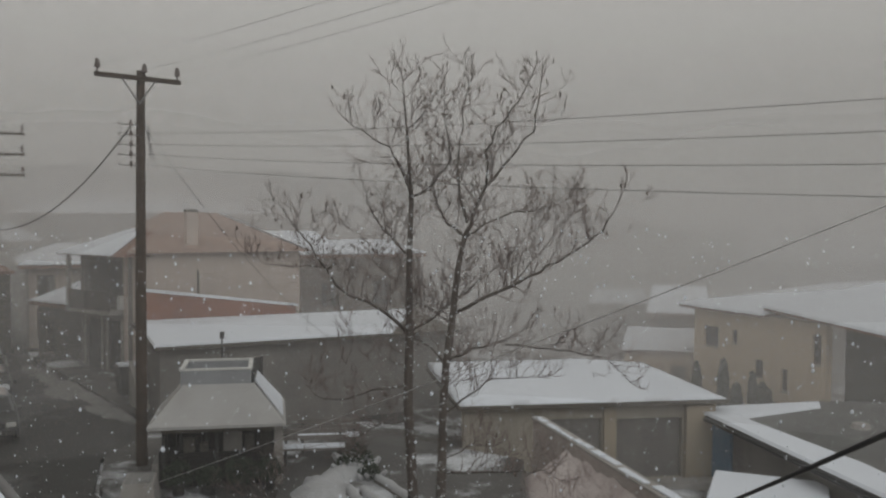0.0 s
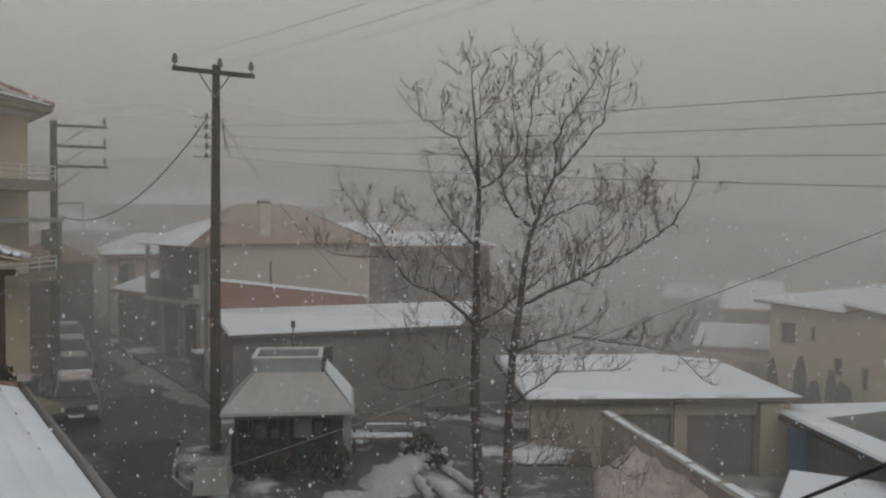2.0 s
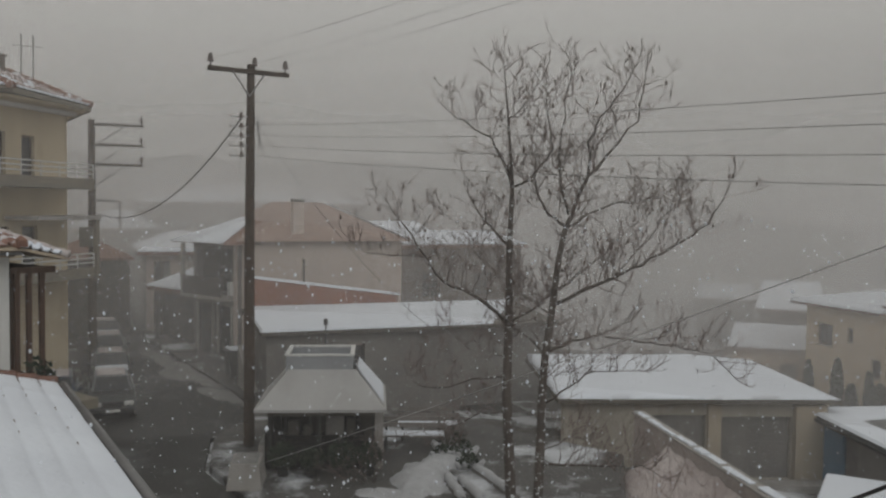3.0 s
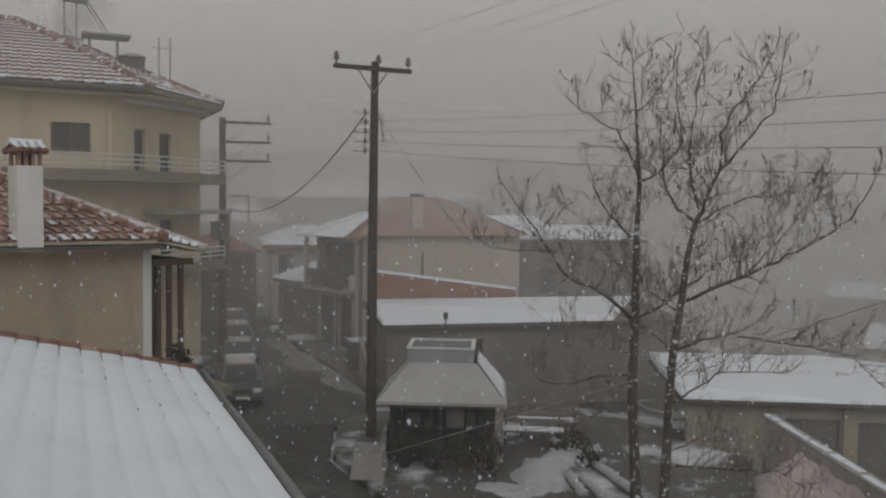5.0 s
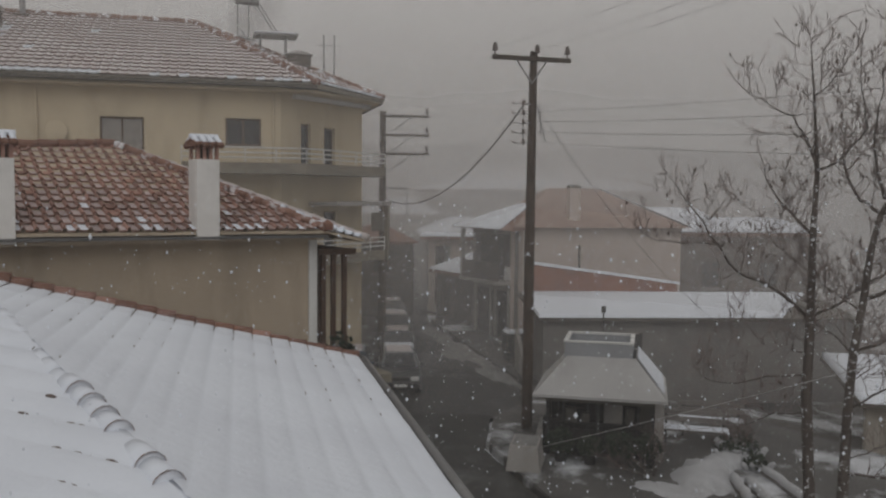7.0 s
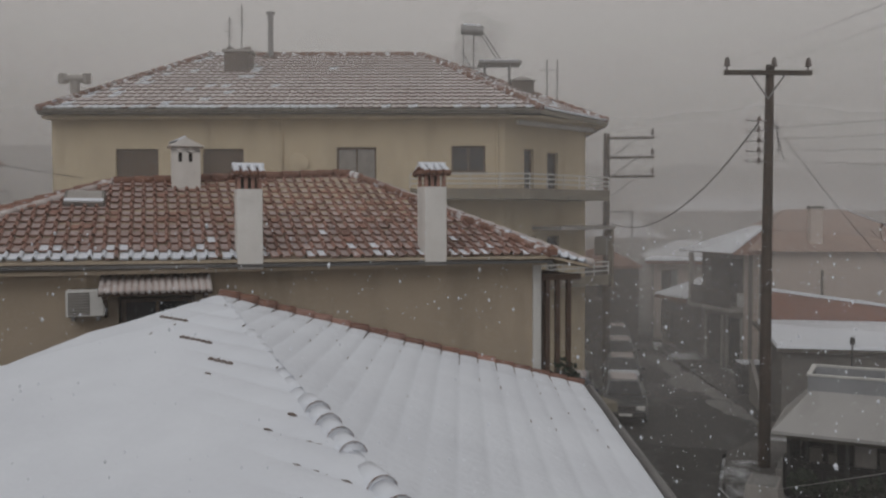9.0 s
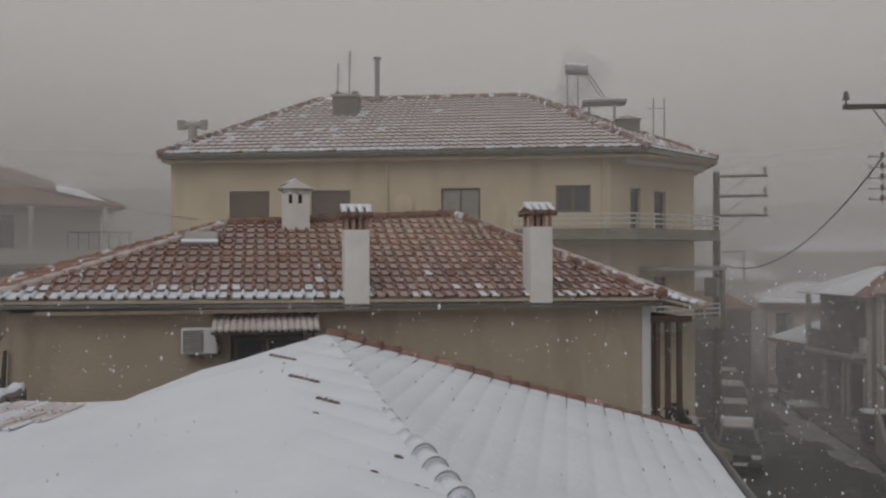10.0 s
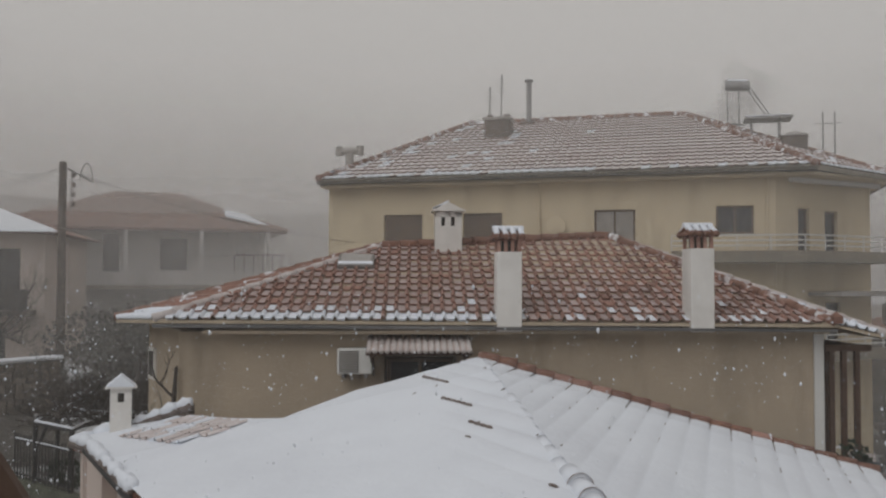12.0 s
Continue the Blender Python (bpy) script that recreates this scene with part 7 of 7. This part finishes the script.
    part("roof", hull([(-4.5, -0.8, 5.9), (6.7, -0.8, 5.9), (-4.5, 8.5, 5.9), (6.7, 8.5, 5.9), (1, 4, 7.2), (3, 4, 7.2)]), TERRA_OLD, h)
    part("roof_snow", hull([(-4.5, -0.82, 5.94), (6.6, -0.82, 5.94), (1, 3.9, 7.25), (3, 3.9, 7.25), (-4.4, -0.7, 6.05), (6.5, -0.7, 6.05)]), SNOW, h)
    part("balcony_rail", box(3.5, 5.6, -0.9, -0.84, 2.9, 3.7), DARKMETAL, h)
    part("balcony_slab", box(3.4, 5.7, -0.95, -0.003, 2.7, 2.88), SLAB, h)
    # stone wall
    w = thing("stone_wall", "rough stone garden wall with snow on its coping", "stone wall", pose(-30.15, 5.7, 2.3, 0, 0, 108), "garden walls")
    part("core", box(-4.2, 2.0, 0.05, 0.45, -0.4, 1.98), MORTAR, w)
    part("coping_snow", box(-4.3, 2.1, -0.05, 0.5, 2.003, 2.12, 0.04), SNOW, w)
    part("coping", box(-4.25, 2.05, -0.02, 0.48, 1.983, 2.0), CONCRETE, w)
    rng = random.Random(31)
    shapes = []
    for k in range(5):
        pts = [(rng.uniform(-0.5, -0.35) * sx if sx < 0 else rng.uniform(0.35, 0.5), -0.5 if sy < 0 else 0.5, rng.uniform(0.36, 0.5) * sz) for sx in (-1, 1) for sy in (-1, 1) for sz in (-1, 1)]
        bm = hull([(abs(px) * sx, py, pz) for (px, py, pz), sx in zip(pts, (-1, -1, -1, -1, 1, 1, 1, 1))])
        me = bpy.data.meshes.new("stone")
        bm.to_mesh(me)
        bm.free()
        me.materials.append(STONE)
        shapes.append(me)
    z = -0.1
    while z < 1.95:
        hh = rng.uniform(0.17, 0.26)
        px = -4.2
        while px < 1.95:
            ww = rng.uniform(0.2, 0.5)
            ob = new("stone", rng.choice(shapes))
            ob.parent = w
            ob.matrix_basis = Matrix.LocRotScale((px + ww / 2, 0.04 + rng.uniform(-0.02, 0.02), z + hh / 2), Euler((0, rng.uniform(-0.06, 0.06), 0)), (ww * 0.95, 0.14, hh * 0.98))
            px += ww
        z += hh
    # iron fence under the pergola, on a mossy base wall
    A, B = Vector((-23.35, 5.25, 0)), Vector((-21.71, 5.68, 0))
    fe = thing("fence", "black iron railing on a low mossy wall", "fence", pose(A.x, A.y, 1.98, 0, 0, math.degrees(math.atan2(B.y - A.y, B.x - A.x))))
    part("base_wall", box(-1.2, 2.6, -0.12, 0.12, -1.2, 0.03), MOSSWALL, fe, "damp mossy base wall")
    for z in (0.12, 0.95):
        part("rail", box(-1.0, 1.7, -0.02, 0.02, z, z + 0.045), DARKMETAL, fe)
    part("rail_snow", box(-0.95, 1.65, -0.018, 0.018, 0.996, 1.02), SNOW, fe)
    for k in range(19):
        part("bar", box(-1.0 + 0.15 * k - 0.014, -1.0 + 0.15 * k + 0.014, -0.014, 0.014, 0.03, 1.12), DARKMETAL, fe)
    part("hedge", leaf_ball(random.Random(9), 0.45, 500, 0.06, (2.1, 0.5, 0.8), (0.8, 0.4, 0.3)), EVERGREEN, fe, "dark evergreen behind the bars")
    f2 = thing("fence", "iron fence further up the garden with snow on its rail", "fence", pose(-33.0, 9.6, 3.0, 0, 0, 40))
    for z in (0.2, 0.9):
        part("rail", box(0, 7, -0.03, 0.03, z, z + 0.07), DARKMETAL, f2)
    part("rail_snow", box(0, 7, -0.04, 0.04, 0.973, 1.03), SNOW, f2)
    for k in range(36):
        part("bar", box(0.2 * k - 0.015, 0.2 * k + 0.015, -0.012, 0.012, 0, 1.25), DARKMETAL, f2)
    # pergola with old vines
    pg = thing("pergola", "garden pergola of dark poles carrying knotted bare vines", "pergola", pose(0, 0, 0))
    posts = [(-23.35, 5.25), (-21.71, 5.68), (-25.58, 6.3), (-23.69, 7.04), (-27.6, 8.4), (-25.4, 9.4)]
    for px, py in posts:
        part("post", rod((px, py, ground_z(px, py) - 0.2), (px, py, 3.44), 0.06, 6), DARKMETAL, pg)
    for a, b_ in ((0, 1), (2, 3), (0, 2), (1, 3), (2, 4), (3, 5), (4, 5)):
        part("beam", rod((*posts[a], 3.44), (*posts[b_], 3.44), 0.045, 6), DARKMETAL, pg)
        part("beam_snow", rod((*posts[a], 3.49), (*posts[b_], 3.49), 0.03, 6), SNOW, pg)
    part("brace", rod((-23.2, 5.29, 2.9), (-22.85, 5.38, 3.4), 0.04, 6), DARKMETAL, pg)
    for p, q in (((-22.87, 7.31, 3.3), (-24.36, 9.12, 3.6)), ((-33.5, 8.61, 3.2), (-36.64, 11.91, 3.2))):
        rl_ = thing("garden_rail", "snow-covered garden rail on thin posts", "rail", pose(*p), "garden rails")
        d = Vector(q) - Vector(p)
        part("rail", rod((0, 0, 0), d, 0.05, 6), WOOD, rl_)
        part("rail_snow", rod((0, 0, 0.06), d + Vector((0, 0, 0.06)), 0.045, 6), SNOW, rl_)
        for k in range(4):
            e = d * (k / 3)
            part("post", rod((e.x, e.y, -1.6), (e.x, e.y, e.z), 0.04, 6), WOOD, rl_)
    cn = thing("shed", "small garden shelter with a snow-covered peaked top", "shed", pose(-30.7, 8.4, 3.0, 0, 0, 38))
    part("roof", hull([(sx * 0.62, sy * 0.62, 0) for sx in (-1, 1) for sy in (-1, 1)] + [(0, 0, 0.3)]), SNOW, cn)
    part("edge", box(-0.6, 0.6, -0.6, 0.6, -0.08, -0.003), DARKMETAL, cn)
    for sx in (-0.52, 0.52):
        for sy in (-0.52, 0.52):
            part("post", box(sx - 0.04, sx + 0.04, sy - 0.04, sy + 0.04, -1.2, -0.083), DARKMETAL, cn)
    vine = thing("vine", "knotted bare vine stems dusted with snow", "vine", pose(-24.2, 7.0, 3.5))
    g, tw, tips = Grown(), Grown(), []
    for k in range(70):
        side_branch(rng, g, tw, tips, (rng.uniform(-2.6, 1.9), rng.uniform(-1.4, 2.2), rng.uniform(-0.12, 0.2)), (rng.gauss(0, 1), rng.gauss(0, 1), -0.05), rng.uniform(0.8, 2.2), rng.uniform(0.028, 0.055), 1)
    g.link("stems", VINE, vine)
    tw.link("brushwood", VINE, vine, "stuff")
    # twisted vine branches reaching to the house corner
    vb = thing("vine", "thick twisted vine branches with snow on them", "vine", pose(-26.8, 8.5, 3.4))
    g, tw, tips = Grown(), Grown(), []
    for px, py, pz in ((-3.2, 2.2, 0.4), (-2.6, 1.6, 0.7), (-1.6, 2.4, 0.5), (-3.6, 1.2, 0.2)):
        pts = [Vector((0, 0, -0.2)), Vector((px * 0.35, py * 0.4, pz * 0.8)), Vector((px * 0.7, py * 0.65, pz * 0.7)), Vector((px, py, pz + 0.2))]
        g.add(pts, [0.08, 0.07, 0.06, 0.04], 7)
        for p in pts[1:]:
            side_branch(rng, g, tw, tips, p, (rng.gauss(0, 1), rng.gauss(0, 1), 0.5), rng.uniform(0.6, 1.2), 0.03, 2)
    g.link("stems", VINE, vb)
    tw.link("brushwood", VINE, vb, "stuff")
    # dark hedge and small trees beyond the fence
    for px, py, s, zz in ((-32.4, 9.2, 2.3, 2.5), (-33.2, 10.9, 2.4, 2.5), (-31.6, 11.8, 2.0, 2.2), (-34.6, 12.6, 2.3, 2.6), (-30.6, 9.8, 1.5, 2.2), (-36, 11.5, 1.6, 3.0), (-38, 14, 1.8, 3.0), (-35, 14.5, 1.5, 2.6), (-33, 13, 1.3, 2.4), (-39, 17.5, 1.7, 2.8), (-36.5, 17, 1.5, 2.4), (-34.0, 16.0, 1.3, 2.2), (-25.9, 8.2, 1.0, 1.6), (-24.2, 8.6, 0.8, 1.4)):
        b_ = thing("shrub", "dark dense garden shrub in fog", "shrub", pose(px, py, zz), "garden shrubs")
        part("foliage", leaf_ball(rng, s * 0.8, 750, 0.12, (1.15, 1.15, 0.95), (0, 0, s * 0.75)), DARKLEAF, b_)
        part("stem", rod((0, 0, -0.4), (0, 0, s * 0.6), 0.06, 5), WOOD, b_)
    for px, py, zz, s in ((-36.5, 6.6, 2.9, 6.0), (-28.2, 4.0, 2.3, 3.2)):
        t_ = thing("tree", "small gnarled bare tree with snow on its branches", "tree", pose(px, py, zz), "garden trees")
        g, tw, tips = Grown(), Grown(), []
        g.add([(0, 0, -0.2), (0.1, 0.05, s * 0.2), (0, 0.1, s * 0.42)], [0.12, 0.1, 0.09], 8)
        for _ in range(9):
            side_branch(rng, g, tw, tips, (0, 0.08, s * rng.uniform(0.25, 0.42)), (rng.gauss(0, 1), rng.gauss(0, 1), 0.6), s * rng.uniform(0.3, 0.5), 0.05, 2)
        g.link("limbs", VINE, t_)
        tw.link("brushwood", VINE, t_, "stuff")
    # low snowy roofs between the houses
    simple_house("low outbuilding with a snowy roof between the houses", pose(-33.0, 14.4, 2.4, 0, 0, 55), 3.6, 4, -0.5, 4.0, 4.5, GREYWALL, TERRA_OLD, [(1, 2, 2.4, 3.4)], over=0.3)


LILAC = surface("grey_lilac_render", (0.50, 0.48, 0.475), (0.44, 0.425, 0.42), (0.18, 0.175, 0.175), 0.9)
MORTAR = surface("dark_mortar", (0.10, 0.09, 0.08), (0.08, 0.07, 0.06), (0.05, 0.045, 0.04), 0.95)
STONE = surface("field_stone", (0.20, 0.165, 0.13), (0.15, 0.125, 0.10), (0.08, 0.07, 0.06), 0.95, rand=0.4)
DARKLEAF = surface("dim_evergreen", (0.15, 0.147, 0.137), (0.115, 0.113, 0.104), (0.06, 0.06, 0.053), 0.9)
MOSSWALL = surface("mossy_wall", (0.13, 0.135, 0.10), (0.09, 0.095, 0.07), (0.05, 0.05, 0.04), 0.95)
before = set(scene.objects)
left_side()
for ob in set(scene.objects) - before:
    if ob.parent is None:
        ob.matrix_world = pose(0, 0, 0, 0, 0, 2.14) @ ob.matrix_world

# handrail of the balcony that the view is taken from
rl = thing("balcony_rail", "brown varnished wooden balcony handrail", "handrail", pose(0, 0, 0))
part("handrail", rod((-2.197, 0.374, 6.701), (-2.156, 0.687, 6.151), 0.06, 12), TIMBER, rl)
part("post", rod((-2.156, 0.687, -0.05), (-2.156, 0.687, 6.17), 0.05, 10), TIMBER, rl)


# ---- falling snow ----
def snowfall():
    rng = random.Random(77)
    V, F = [], []
    for _ in range(5000):
        a = radians(rng.uniform(-32, 92))
        r = 4.5 + 21 * rng.random() ** 0.8
        z = 7 + r * rng.uniform(-0.36, -0.015)
        s = rng.uniform(0.004, 0.011) * (1.6 if rng.random() < 0.06 else 1)
        c = Vector((-r * math.sin(a), r * math.cos(a), z))
        n = len(V)
        V += [c + Vector((s, 0, 0)), c + Vector((-s, 0, 0)), c + Vector((0, s, 0)), c + Vector((0, -s, 0)), c + Vector((0, 0, s * 1.5)), c + Vector((0, 0, -s * 1.5))]
        F += [(n + i, n + j, n + k) for i in (0, 1) for j in (2, 3) for k in (4, 5)]
    ob = new("snowflakes", mesh_from("snowflakes", V, F, SNOW))
    tagged(ob, "falling snowflakes scattered through the air", "snowflakes", kind="stuff")


snowfall()
